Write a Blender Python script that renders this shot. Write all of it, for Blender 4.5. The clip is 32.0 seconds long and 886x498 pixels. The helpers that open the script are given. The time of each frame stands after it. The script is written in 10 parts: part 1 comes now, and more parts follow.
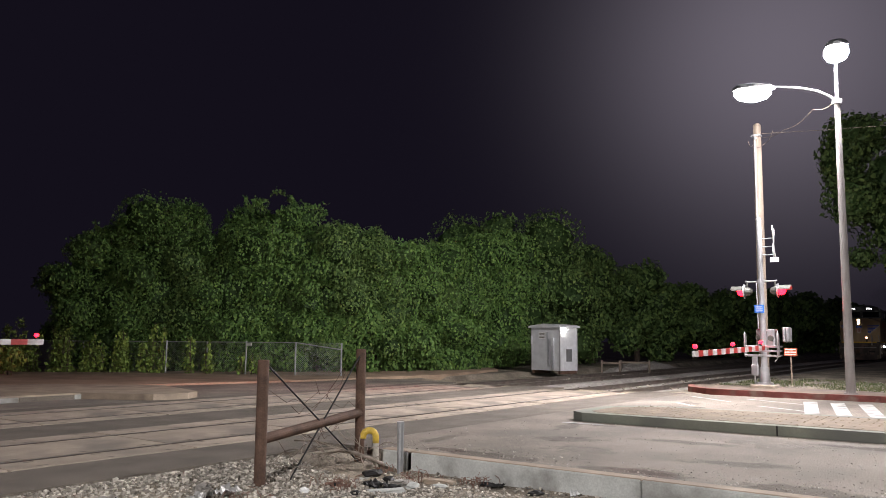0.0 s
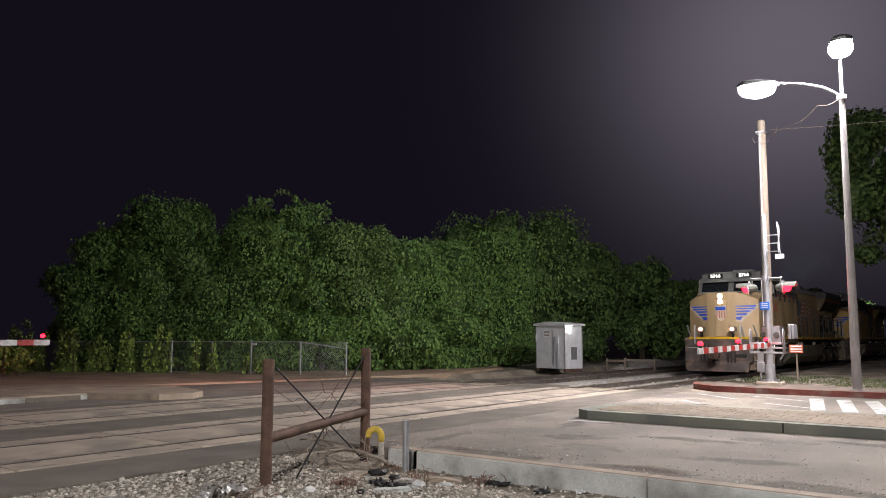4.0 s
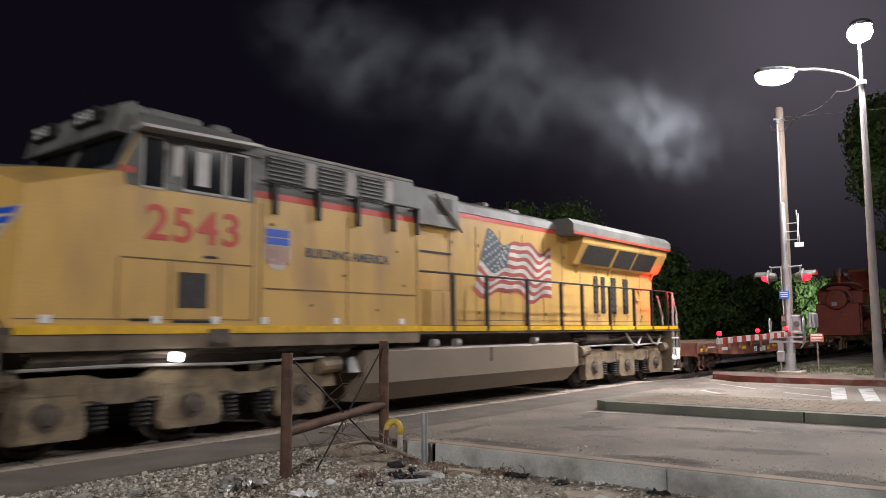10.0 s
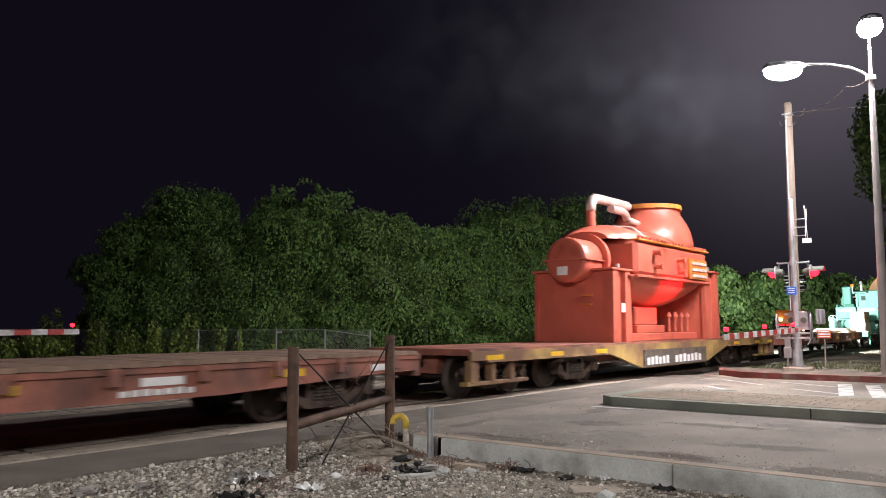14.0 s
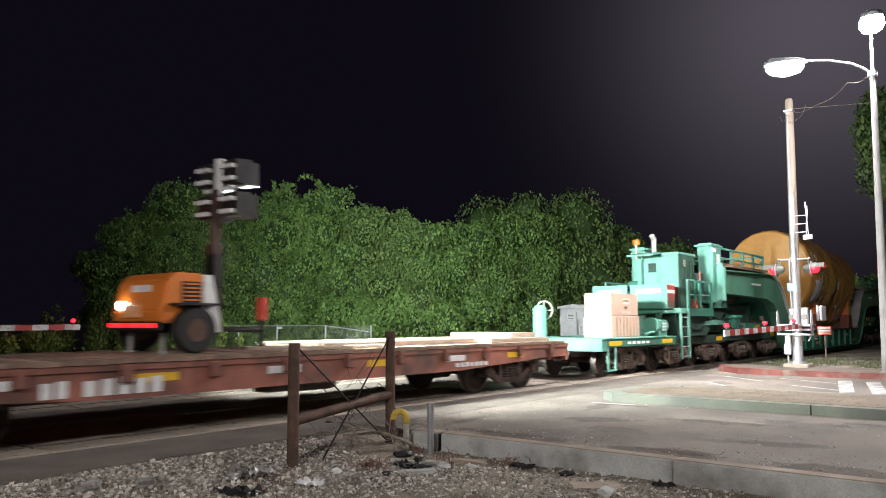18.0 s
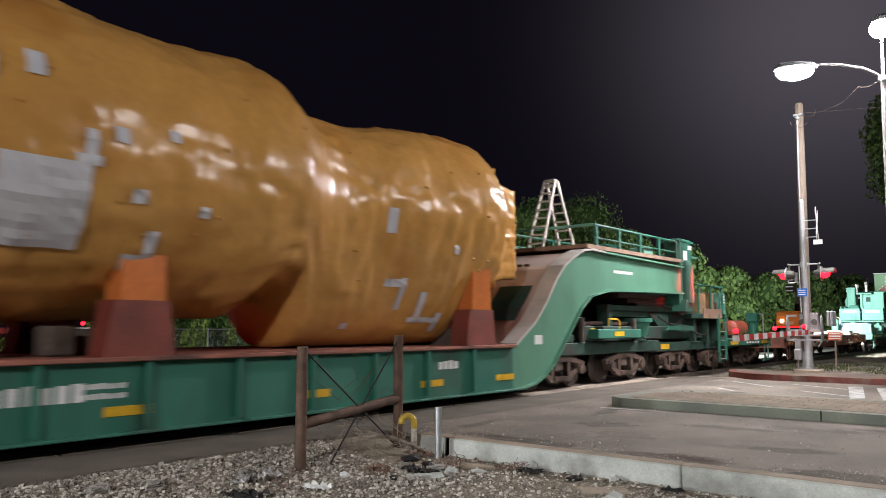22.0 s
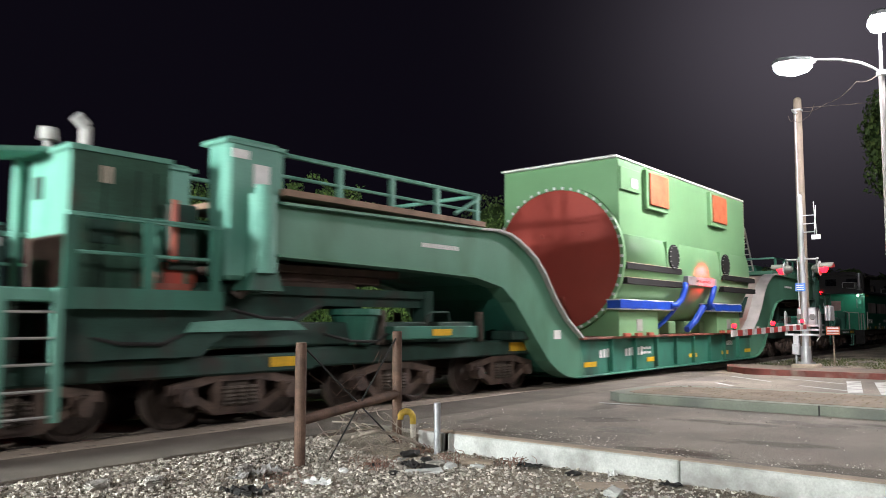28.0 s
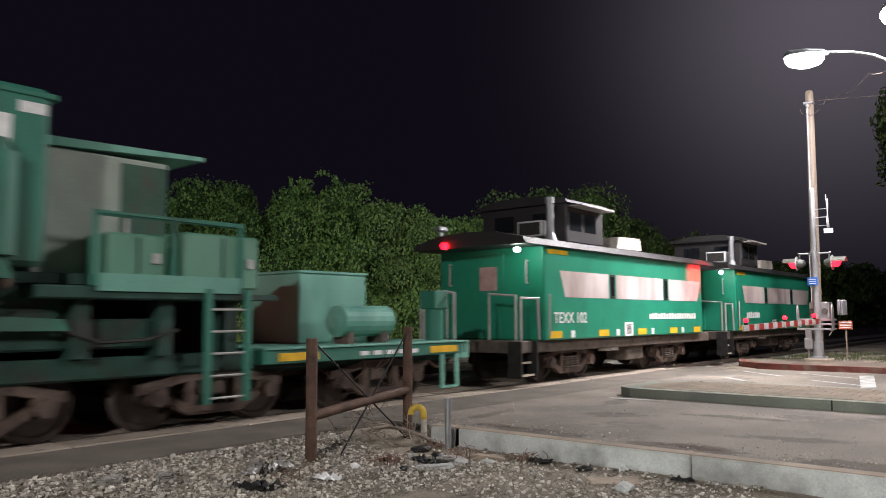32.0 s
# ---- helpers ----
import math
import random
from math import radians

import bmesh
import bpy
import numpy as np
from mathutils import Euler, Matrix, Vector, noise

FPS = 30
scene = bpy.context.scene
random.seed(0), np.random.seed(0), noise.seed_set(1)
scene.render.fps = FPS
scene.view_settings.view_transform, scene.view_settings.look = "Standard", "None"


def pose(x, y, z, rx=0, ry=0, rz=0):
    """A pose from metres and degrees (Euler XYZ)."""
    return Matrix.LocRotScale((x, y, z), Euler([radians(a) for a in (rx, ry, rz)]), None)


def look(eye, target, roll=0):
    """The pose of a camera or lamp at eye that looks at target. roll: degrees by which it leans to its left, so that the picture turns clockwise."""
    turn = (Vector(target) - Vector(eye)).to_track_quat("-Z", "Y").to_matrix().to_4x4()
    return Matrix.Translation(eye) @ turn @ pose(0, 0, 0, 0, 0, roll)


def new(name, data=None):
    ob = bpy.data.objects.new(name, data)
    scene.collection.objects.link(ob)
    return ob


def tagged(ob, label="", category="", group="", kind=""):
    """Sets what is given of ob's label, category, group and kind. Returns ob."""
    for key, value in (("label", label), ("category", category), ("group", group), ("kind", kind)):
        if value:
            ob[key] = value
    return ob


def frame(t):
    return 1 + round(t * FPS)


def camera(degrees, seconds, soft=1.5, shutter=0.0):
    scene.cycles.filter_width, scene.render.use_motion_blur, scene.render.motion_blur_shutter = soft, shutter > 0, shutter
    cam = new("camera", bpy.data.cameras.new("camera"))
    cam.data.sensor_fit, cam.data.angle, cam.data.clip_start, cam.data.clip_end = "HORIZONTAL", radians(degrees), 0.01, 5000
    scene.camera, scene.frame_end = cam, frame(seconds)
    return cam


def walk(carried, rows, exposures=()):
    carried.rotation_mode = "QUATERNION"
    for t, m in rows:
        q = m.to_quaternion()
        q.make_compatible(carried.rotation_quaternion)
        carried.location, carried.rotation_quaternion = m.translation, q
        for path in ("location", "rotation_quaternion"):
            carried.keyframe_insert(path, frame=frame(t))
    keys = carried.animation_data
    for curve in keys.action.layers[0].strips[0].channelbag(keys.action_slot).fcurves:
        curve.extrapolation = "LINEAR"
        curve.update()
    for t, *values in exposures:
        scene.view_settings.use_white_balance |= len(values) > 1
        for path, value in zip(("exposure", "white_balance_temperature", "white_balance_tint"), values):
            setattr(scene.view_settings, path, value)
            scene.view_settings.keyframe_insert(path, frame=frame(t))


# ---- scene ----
cam = camera(60.41, 32.0, soft=0.85, shutter=0.4)
EYE = Vector((0.0, 0.0, 1.498))
# seconds, heading from the track's direction, tilt, lean
VIEW = [
    (0, 36.87, 6.83, 0.37),
    (0.5, 36.94, 6.82, 0.38),
    (1, 36.99, 6.80, 0.32),
    (1.5, 37.06, 6.77, 0.32),
    (2, 37.09, 6.79, 0.27),
    (3, 37.10, 6.80, 0.24),
    (3.5, 37.12, 6.77, 0.14),
    (5.5, 37.52, 6.43, -0.08),
    (6, 37.70, 6.32, -0.11),
    (6.5, 37.89, 6.26, -0.13),
    (7, 38.07, 6.20, -0.20),
    (7.5, 38.17, 6.18, -0.28),
    (8, 38.24, 6.14, -0.34),
    (9, 38.31, 6.14, -0.46),
    (10, 38.42, 6.17, -0.51),
    (11, 38.59, 6.14, -0.49),
    (12, 38.71, 6.09, -0.45),
    (13, 38.83, 5.93, -0.31),
    (14, 38.90, 5.77, -0.25),
    (14.5, 38.90, 5.69, -0.24),
    (16.5, 38.84, 5.60, -0.09),
    (17, 38.86, 5.54, -0.07),
    (18, 38.95, 5.47, -0.16),
    (18.5, 39.05, 5.40, -0.05),
    (19, 39.19, 5.38, 0.03),
    (19.5, 39.32, 5.47, -0.02),
    (20, 39.37, 5.54, 0.06),
    (21, 39.50, 5.64, -0.02),
    (22, 39.57, 5.78, 0.03),
    (23, 39.60, 5.69, -0.02),
    (24, 39.59, 5.64, -0.14),
    (25, 39.60, 5.62, -0.18),
    (25.5, 39.61, 5.61, -0.18),
    (27.5, 39.48, 5.51, -0.14),
    (28, 39.46, 5.46, -0.11),
    (29, 39.47, 5.37, -0.21),
    (30, 39.55, 5.27, -0.21),
    (31, 39.69, 5.23, -0.27),
    (31.5, 39.86, 5.18, -0.32),
    (32, 40.21, 5.13, -0.30),
]


def aim(heading, tilt, lean):
    a, b = radians(heading), radians(tilt)
    return look(EYE, EYE + Vector((math.cos(a) * math.cos(b), math.sin(a) * math.cos(b), math.sin(b))), lean)


EXPOSURES = [(0, 1.78), (3.5, 1.68), (6, 1.38), (7, 1.3), (8, 1.06), (10, 1.07), (11, 1.14), (14, 1.32), (17, 1.2), (19, 0.92), (20, 0.95), (21, 0.95), (22, 0.88), (24, 1.1), (27, 1.05), (28, 0.92), (29, 1.0), (30, 0.76), (31, 1.1), (32, 1.2)]

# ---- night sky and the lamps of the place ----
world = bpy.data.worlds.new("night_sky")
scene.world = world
world.use_nodes = True
wn, wl = world.node_tree.nodes, world.node_tree.links
# hazy night sky, paler glow painted round the street lamps in place of their glare
SKY, LAMP_HALO = (0.0019, 0.0015, 0.003), (0.042, 0.037, 0.046)
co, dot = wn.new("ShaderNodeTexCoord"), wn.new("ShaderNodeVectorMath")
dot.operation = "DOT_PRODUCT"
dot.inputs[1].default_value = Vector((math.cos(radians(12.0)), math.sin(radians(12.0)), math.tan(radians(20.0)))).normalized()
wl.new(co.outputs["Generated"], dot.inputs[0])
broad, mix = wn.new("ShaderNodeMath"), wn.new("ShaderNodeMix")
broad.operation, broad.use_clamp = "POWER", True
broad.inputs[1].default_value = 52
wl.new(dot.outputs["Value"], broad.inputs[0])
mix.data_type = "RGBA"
mix.inputs["A"].default_value, mix.inputs["B"].default_value = (*SKY, 1), (*LAMP_HALO, 1)
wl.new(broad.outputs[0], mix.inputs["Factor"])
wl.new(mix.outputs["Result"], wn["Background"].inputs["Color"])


def lamp(name, kind, at, target, power, colour, size=0.3, spot=150, blend=0.6):
    data = bpy.data.lights.new(name, kind)
    data.energy, data.color = power, colour
    if kind == "SPOT":
        data.spot_size, data.spot_blend, data.shadow_soft_size = radians(spot), blend, size
    elif kind == "AREA":
        data.shape, data.size = "DISK", size
    else:
        data.shadow_soft_size = size
    ob = new(name, data)
    ob.matrix_world = look(at, target)
    return ob


WHITE = (1.0, 0.94, 0.99)
lamp("street_light_glow", "SPOT", (22.0, 5.6, 8.2), (7.2, 8.0, 0.5), 2750, WHITE, 0.25, 128, 0.85)
lamp("street_light_glow", "SPOT", (22.8, 3.5, 9.2), (26.5, 13.6, 0.9), 2700, WHITE, 0.5, 122, 0.7)
lamp("street_light_glow", "SPOT", (15.9, -5.0, 8.9), (13.2, 3.6, 0), 1600, (1.0, 0.96, 0.97), 0.25, 104, 0.75)
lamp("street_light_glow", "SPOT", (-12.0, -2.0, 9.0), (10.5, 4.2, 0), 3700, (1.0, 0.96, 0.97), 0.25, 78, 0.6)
lamp("crossing_signal_glow", "SPOT", (24.3, 7.1, 3.0), (22.9, 9.2, 2.75), 1100, (1.0, 0.01, 0.025), 0.08, 36, 1.0)
lamp("crossing_signal_glow", "SPOT", (24.3, 5.25, 3.0), (22.95, 3.6, 3.0), 80, (1.0, 0.02, 0.05), 0.08, 50, 0.9)
lamp("crossing_signal_glow", "SPOT", (2.2, 19.4, 3.2), (8.0, 11.0, 2.3), 220, (1.0, 0.02, 0.04), 0.3, 17, 0.7)

# ---- materials ----
def surface(name, base, rough=0.6, metal=0.0, scale=3.0, vary=0.25, fine=40.0, bump=0.15, dirt=None, amount=0.35, streak=1.0, each=0.0, speck=0.0):
    """Colour with broad stains and fine grain, and a fine relief. dirt: a second colour in patches. each: how much single pieces differ. speck: contrast of the small aggregate."""
    m = bpy.data.materials.new(name)
    m.use_nodes = True
    n, l = m.node_tree.nodes, m.node_tree.links
    b = n["Principled BSDF"]
    b.inputs["Roughness"].default_value, b.inputs["Metallic"].default_value = rough, metal
    co = n.new("ShaderNodeTexCoord")
    mp = n.new("ShaderNodeMapping")
    mp.inputs["Scale"].default_value = (1, 1, 1 / streak)
    l.new(co.outputs["Object"], mp.inputs["Vector"])
    big, small = n.new("ShaderNodeTexNoise"), n.new("ShaderNodeTexNoise")
    big.inputs["Scale"].default_value, big.inputs["Detail"].default_value = scale, 5
    small.inputs["Scale"].default_value, small.inputs["Detail"].default_value = fine, 3
    l.new(mp.outputs["Vector"], big.inputs["Vector"])
    l.new(co.outputs["Object"], small.inputs["Vector"])
    tone = n.new("ShaderNodeMapRange")
    tone.inputs["From Min"].default_value, tone.inputs["From Max"].default_value = 0.3, 0.7
    tone.inputs["To Min"].default_value, tone.inputs["To Max"].default_value = 1 - vary, 1 + vary
    l.new(big.outputs["Fac"], tone.inputs["Value"])
    grain = n.new("ShaderNodeMapRange")
    grain.inputs["From Min"].default_value, grain.inputs["From Max"].default_value = 0.3, 0.7
    grain.inputs["To Min"].default_value, grain.inputs["To Max"].default_value = 1 - vary * 0.6, 1 + vary * 0.6
    l.new(small.outputs["Fac"], grain.inputs["Value"])
    mul = n.new("ShaderNodeMath")
    mul.operation = "MULTIPLY"
    l.new(tone.outputs[0], mul.inputs[0])
    l.new(grain.outputs[0], mul.inputs[1])
    last = mul.outputs[0]
    if speck:
        grit, rng, m3 = n.new("ShaderNodeTexNoise"), n.new("ShaderNodeMapRange"), n.new("ShaderNodeMath")
        grit.inputs["Scale"].default_value, grit.inputs["Detail"].default_value = 85, 1
        rng.inputs["From Min"].default_value, rng.inputs["From Max"].default_value = 0.35, 0.65
        rng.inputs["To Min"].default_value, rng.inputs["To Max"].default_value = 1 - speck, 1 + speck
        m3.operation = "MULTIPLY"
        l.new(co.outputs["Object"], grit.inputs["Vector"])
        l.new(grit.outputs["Fac"], rng.inputs["Value"])
        l.new(last, m3.inputs[0])
        l.new(rng.outputs[0], m3.inputs[1])
        last = m3.outputs[0]
    if each:
        info, rng, m2 = n.new("ShaderNodeObjectInfo"), n.new("ShaderNodeMapRange"), n.new("ShaderNodeMath")
        rng.inputs["To Min"].default_value, rng.inputs["To Max"].default_value = 1 - each, 1 + each
        m2.operation = "MULTIPLY"
        l.new(info.outputs["Random"], rng.inputs["Value"])
        l.new(last, m2.inputs[0])
        l.new(rng.outputs[0], m2.inputs[1])
        last = m2.outputs[0]
    col = n.new("ShaderNodeVectorMath")
    col.operation = "SCALE"
    col.inputs[0].default_value = base
    l.new(last, col.inputs["Scale"])
    out = col.outputs[0]
    if dirt:
        spot, ramp, mix = n.new("ShaderNodeTexNoise"), n.new("ShaderNodeMapRange"), n.new("ShaderNodeMix")
        spot.inputs["Scale"].default_value, spot.inputs["Detail"].default_value = scale * 0.7, 8
        l.new(mp.outputs["Vector"], spot.inputs["Vector"])
        ramp.inputs["From Min"].default_value, ramp.inputs["From Max"].default_value = 0.68 - amount * 0.5, 0.78 - amount * 0.3
        l.new(spot.outputs["Fac"], ramp.inputs["Value"])
        mix.data_type = "RGBA"
        l.new(ramp.outputs[0], mix.inputs["Factor"])
        l.new(out, mix.inputs["A"])
        mix.inputs["B"].default_value = (*dirt, 1)
        out = mix.outputs["Result"]
    l.new(out, b.inputs["Base Color"])
    if bump:
        bp = n.new("ShaderNodeBump")
        bp.inputs["Strength"].default_value, bp.inputs["Distance"].default_value = bump, 0.01
        l.new(small.outputs["Fac"], bp.inputs["Height"])
        l.new(bp.outputs["Normal"], b.inputs["Normal"])
    return m


def glow(name, colour, strength):
    m = bpy.data.materials.new(name)
    m.use_nodes = True
    b = m.node_tree.nodes["Principled BSDF"]
    b.inputs["Base Color"].default_value = (*colour, 1)
    b.inputs["Emission Color"].default_value = (*colour, 1)
    b.inputs["Emission Strength"].default_value = strength
    return m


ASPHALT = surface("asphalt", (0.222, 0.192, 0.158), 0.9, 0, 0.6, 0.3, 45, 1.0, (0.15, 0.132, 0.112), 0.3, speck=0.5)
TANCAP = surface("tan_concrete", (0.36, 0.29, 0.215), 0.85, 0, 2.0, 0.22, 50, 0.3, (0.24, 0.19, 0.15), 0.35)
GREENKERB = surface("grey_green_concrete", (0.2, 0.215, 0.172), 0.85, 0, 1.0, 0.2, 50, 0.3, (0.15, 0.16, 0.14), 0.4)
TAR = surface("dark_asphalt", (0.145, 0.124, 0.1), 0.9, 0, 1.5, 0.25, 80, 0.5, speck=0.4)
CONCRETE = surface("concrete", (0.38, 0.315, 0.25), 0.85, 0, 1.2, 0.18, 60, 0.25, (0.22, 0.19, 0.16), 0.35, each=0.12, speck=0.25)
KERB = surface("kerb_concrete", (0.5, 0.51, 0.48), 0.85, 0, 2.0, 0.2, 50, 0.3, (0.2, 0.19, 0.17), 0.35)
REDPAINT = surface("red_kerb_paint", (0.2, 0.055, 0.045), 0.7, 0, 3, 0.3, 50, 0.2, (0.25, 0.17, 0.14), 0.35)
PAVER = surface("tan_paver", (0.2, 0.155, 0.108), 0.9, 0, 2, 0.25, 30, 0.4, (0.18, 0.145, 0.105), 0.35, speck=0.35)
SIDEWALK = surface("sidewalk", (0.19, 0.155, 0.122), 0.85, 0, 1.5, 0.22, 60, 0.2, (0.14, 0.12, 0.105), 0.35)
DIRT = surface("dirt", (0.3, 0.255, 0.195), 0.95, 0, 0.8, 0.3, 25, 0.6, (0.1, 0.085, 0.065), 0.4, speck=0.5)
REDDIRT = surface("reddish_dirt", (0.36, 0.26, 0.18), 0.95, 0, 0.6, 0.3, 25, 0.5)
STONE = surface("ballast_stone", (0.36, 0.335, 0.3), 0.85, 0, 8, 0.35, 60, 0.3)
RAIL = surface("rail_steel", (0.2, 0.17, 0.15), 0.38, 0.7, 4, 0.3, 60, 0.2)
RUST = surface("rusty_steel", (0.11, 0.065, 0.045), 0.75, 0.3, 6, 0.35, 60, 0.3)
WOOD = surface("pole_wood", (0.21, 0.168, 0.13), 0.8, 0, 3, 0.25, 40, 0.4, streak=8)
GALV = surface("galvanised_steel", (0.42, 0.43, 0.44), 0.45, 0.7, 6, 0.15, 60, 0.1)
POLEGREY = surface("concrete_lamp_pole", (0.28, 0.26, 0.25), 0.7, 0, 3, 0.12, 90, 0.15)
ALU = surface("aluminium_paint", (0.4, 0.4, 0.41), 0.45, 0.4, 4, 0.12, 40, 0.1)
SHEDGREY = surface("shed_grey_paint", (0.6, 0.61, 0.62), 0.55, 0.1, 3, 0.12, 50, 0.1)
BLACK = surface("black_steel", (0.018, 0.017, 0.016), 0.65, 0.2, 5, 0.4, 40, 0.2)
UNDER = surface("grimy_underframe", (0.1, 0.08, 0.065), 0.8, 0.1, 4, 0.4, 40, 0.3, (0.13, 0.1, 0.075), 0.35)
TRUCKM = surface("dusty_truck_casting", (0.1, 0.068, 0.052), 0.65, 0.1, 4, 0.45, 40, 0.3, (0.045, 0.03, 0.025), 0.4)
SOOTTRUCK = surface("sooty_casting", (0.085, 0.068, 0.052), 0.7, 0.1, 4, 0.35, 40, 0.3, (0.05, 0.04, 0.03), 0.35)
LOCOTRUCK = surface("pale_dusty_casting", (0.2, 0.155, 0.097), 0.7, 0.1, 4, 0.35, 40, 0.3, (0.12, 0.09, 0.065), 0.35)
WHEELM = surface("wheel_steel", (0.05, 0.037, 0.03), 0.5, 0.5, 6, 0.35, 40, 0.2)
WHITEP = surface("white_paint", (0.75, 0.75, 0.73), 0.5, 0, 5, 0.1, 40, 0.05)
YELSTRIPE = surface("yellow_reflector", (0.7, 0.42, 0.02), 0.45, 0, 5, 0.15, 40, 0.05)
DIMGLOW = glow("far_lamp_glow", (1.0, 0.96, 0.96), 8)
LAMPGLOW = glow("lamp_glow", (1.0, 0.96, 0.96), 110)
REDGLOW = glow("red_lens_glow", (1.0, 0.003, 0.008), 9)
HEADGLOW = glow("headlight_glow", (1.0, 0.8, 0.6), 7)
FLASHGREY = surface("grey_signal_paint", (0.11, 0.11, 0.097), 0.5, 0.2, 5, 0.2, 50, 0.1)
ARMWHITE = surface("arm_white", (0.5, 0.5, 0.49), 0.5, 0, 5, 0.2, 40, 0.05, (0.3, 0.29, 0.27), 0.3)
ARMRED = surface("arm_red", (0.33, 0.025, 0.02), 0.5, 0, 5, 0.2, 40, 0.05)
NUMGLOW = glow("number_glow", (0.95, 0.95, 0.95), 1.6)
RAILGREY = surface("grey_handrail", (0.4, 0.39, 0.37), 0.5, 0.2, 5, 0.15, 40, 0.05)

# ---- building helpers ----
def link_mesh(name, bm, mats, smooth=False):
    me = bpy.data.meshes.new(name)
    bm.to_mesh(me)
    bm.free()
    for m in (mats if isinstance(mats, (list, tuple)) else [mats]):
        me.materials.append(m)
    if smooth:
        me.shade_smooth()
    return me


def part(name, bm, material, parent, label="", smooth=False):
    """Links a bmesh as one mesh object under a thing or under a part."""
    ob = new(name, link_mesh(name, bm, material, smooth))
    ob.parent = parent
    if label:
        ob["label"] = label
    return ob


def thing(name, label, category, group="", at=(0, 0, 0), rz=0, kind=""):
    ob = new(name)
    ob.empty_display_size = 0.2
    ob.matrix_world = pose(*at, 0, 0, rz)
    return tagged(ob, label, category, group, kind)


def solid(name, bm, material, label, category, group="", kind="", smooth=False):
    return tagged(new(name, link_mesh(name, bm, material, smooth)), label, category, group, kind)


def B():
    return bmesh.new()


def box(bm, x0, x1, y0, y1, z0, z1, bev=0.0):
    v = [bm.verts.new(p) for p in ((x0, y0, z0), (x1, y0, z0), (x1, y1, z0), (x0, y1, z0), (x0, y0, z1), (x1, y0, z1), (x1, y1, z1), (x0, y1, z1))]
    fs = [bm.faces.new([v[i] for i in q]) for q in ((0, 3, 2, 1), (4, 5, 6, 7), (0, 1, 5, 4), (1, 2, 6, 5), (2, 3, 7, 6), (3, 0, 4, 7))]
    if bev:
        es = list({e for f in fs for e in f.edges})
        bmesh.ops.bevel(bm, geom=es, offset=bev, segments=1, affect="EDGES")
    return bm


def prism(bm, pts, y0, y1, axis="y"):
    """A closed outline in x, z drawn out along y (or an outline in y, z along x, or in x, y along z)."""
    def at(p, d):
        return {"y": (p[0], d, p[1]), "x": (d, p[0], p[1]), "z": (p[0], p[1], d)}[axis]
    a, b = [bm.verts.new(at(p, y0)) for p in pts], [bm.verts.new(at(p, y1)) for p in pts]
    n = len(pts)
    fs = [bm.faces.new(a), bm.faces.new(b[::-1])]
    fs += [bm.faces.new((a[i], b[i], b[(i + 1) % n], a[(i + 1) % n])) for i in range(n)]
    bmesh.ops.recalc_face_normals(bm, faces=fs)
    return bm


def rod(bm, p0, p1, r0, r1=None, seg=8, caps=True):
    r1 = r0 if r1 is None else r1
    p0, p1 = Vector(p0), Vector(p1)
    q = (p1 - p0).to_track_quat("Z", "Y")
    ra, rb = [], []
    for i in range(seg):
        a = 2 * math.pi * i / seg
        d = Vector((math.cos(a), math.sin(a), 0))
        ra.append(bm.verts.new(p0 + q @ (d * r0)))
        rb.append(bm.verts.new(p1 + q @ (d * r1)))
    for i in range(seg):
        bm.faces.new((ra[i], ra[(i + 1) % seg], rb[(i + 1) % seg], rb[i]))
    if caps:
        bm.faces.new(ra[::-1])
        bm.faces.new(rb)
    return bm


def bar(bm, pts, r, seg=6):
    """One round bar through the points, mitred at its bends."""
    ps = [Vector(p) for p in pts]
    ps = [p for i, p in enumerate(ps) if i == 0 or (p - ps[i - 1]).length > 1e-5]
    n = (ps[1] - ps[0]).orthogonal().normalized()
    rings = []
    for i, p in enumerate(ps):
        a = (p - ps[i - 1]).normalized() if i else None
        b = (ps[i + 1] - p).normalized() if i < len(ps) - 1 else None
        t = a + b if a and b and (a + b).length > 0.1 else a or b
        t = t.normalized()
        n = n - t * n.dot(t)
        n = n.normalized() if n.length > 1e-4 else t.orthogonal().normalized()
        w = t.cross(n)
        bend, k = None, 1.0
        if a and b and (b - a).length > 1e-4:
            bend, k = (b - a).normalized(), 1 / max(0.6, t.dot(b))
        ring = []
        for q in range(seg):
            v = (n * math.cos(2 * math.pi * q / seg) + w * math.sin(2 * math.pi * q / seg)) * r
            ring.append(bm.verts.new(p + (v + bend * (v.dot(bend) * (k - 1)) if bend else v)))
        rings.append(ring)
    for u, v in zip(rings, rings[1:]):
        for q in range(seg):
            bm.faces.new((u[q], u[(q + 1) % seg], v[(q + 1) % seg], v[q])).smooth = seg > 6
    bm.faces.new(rings[0][::-1])
    bm.faces.new(rings[-1])


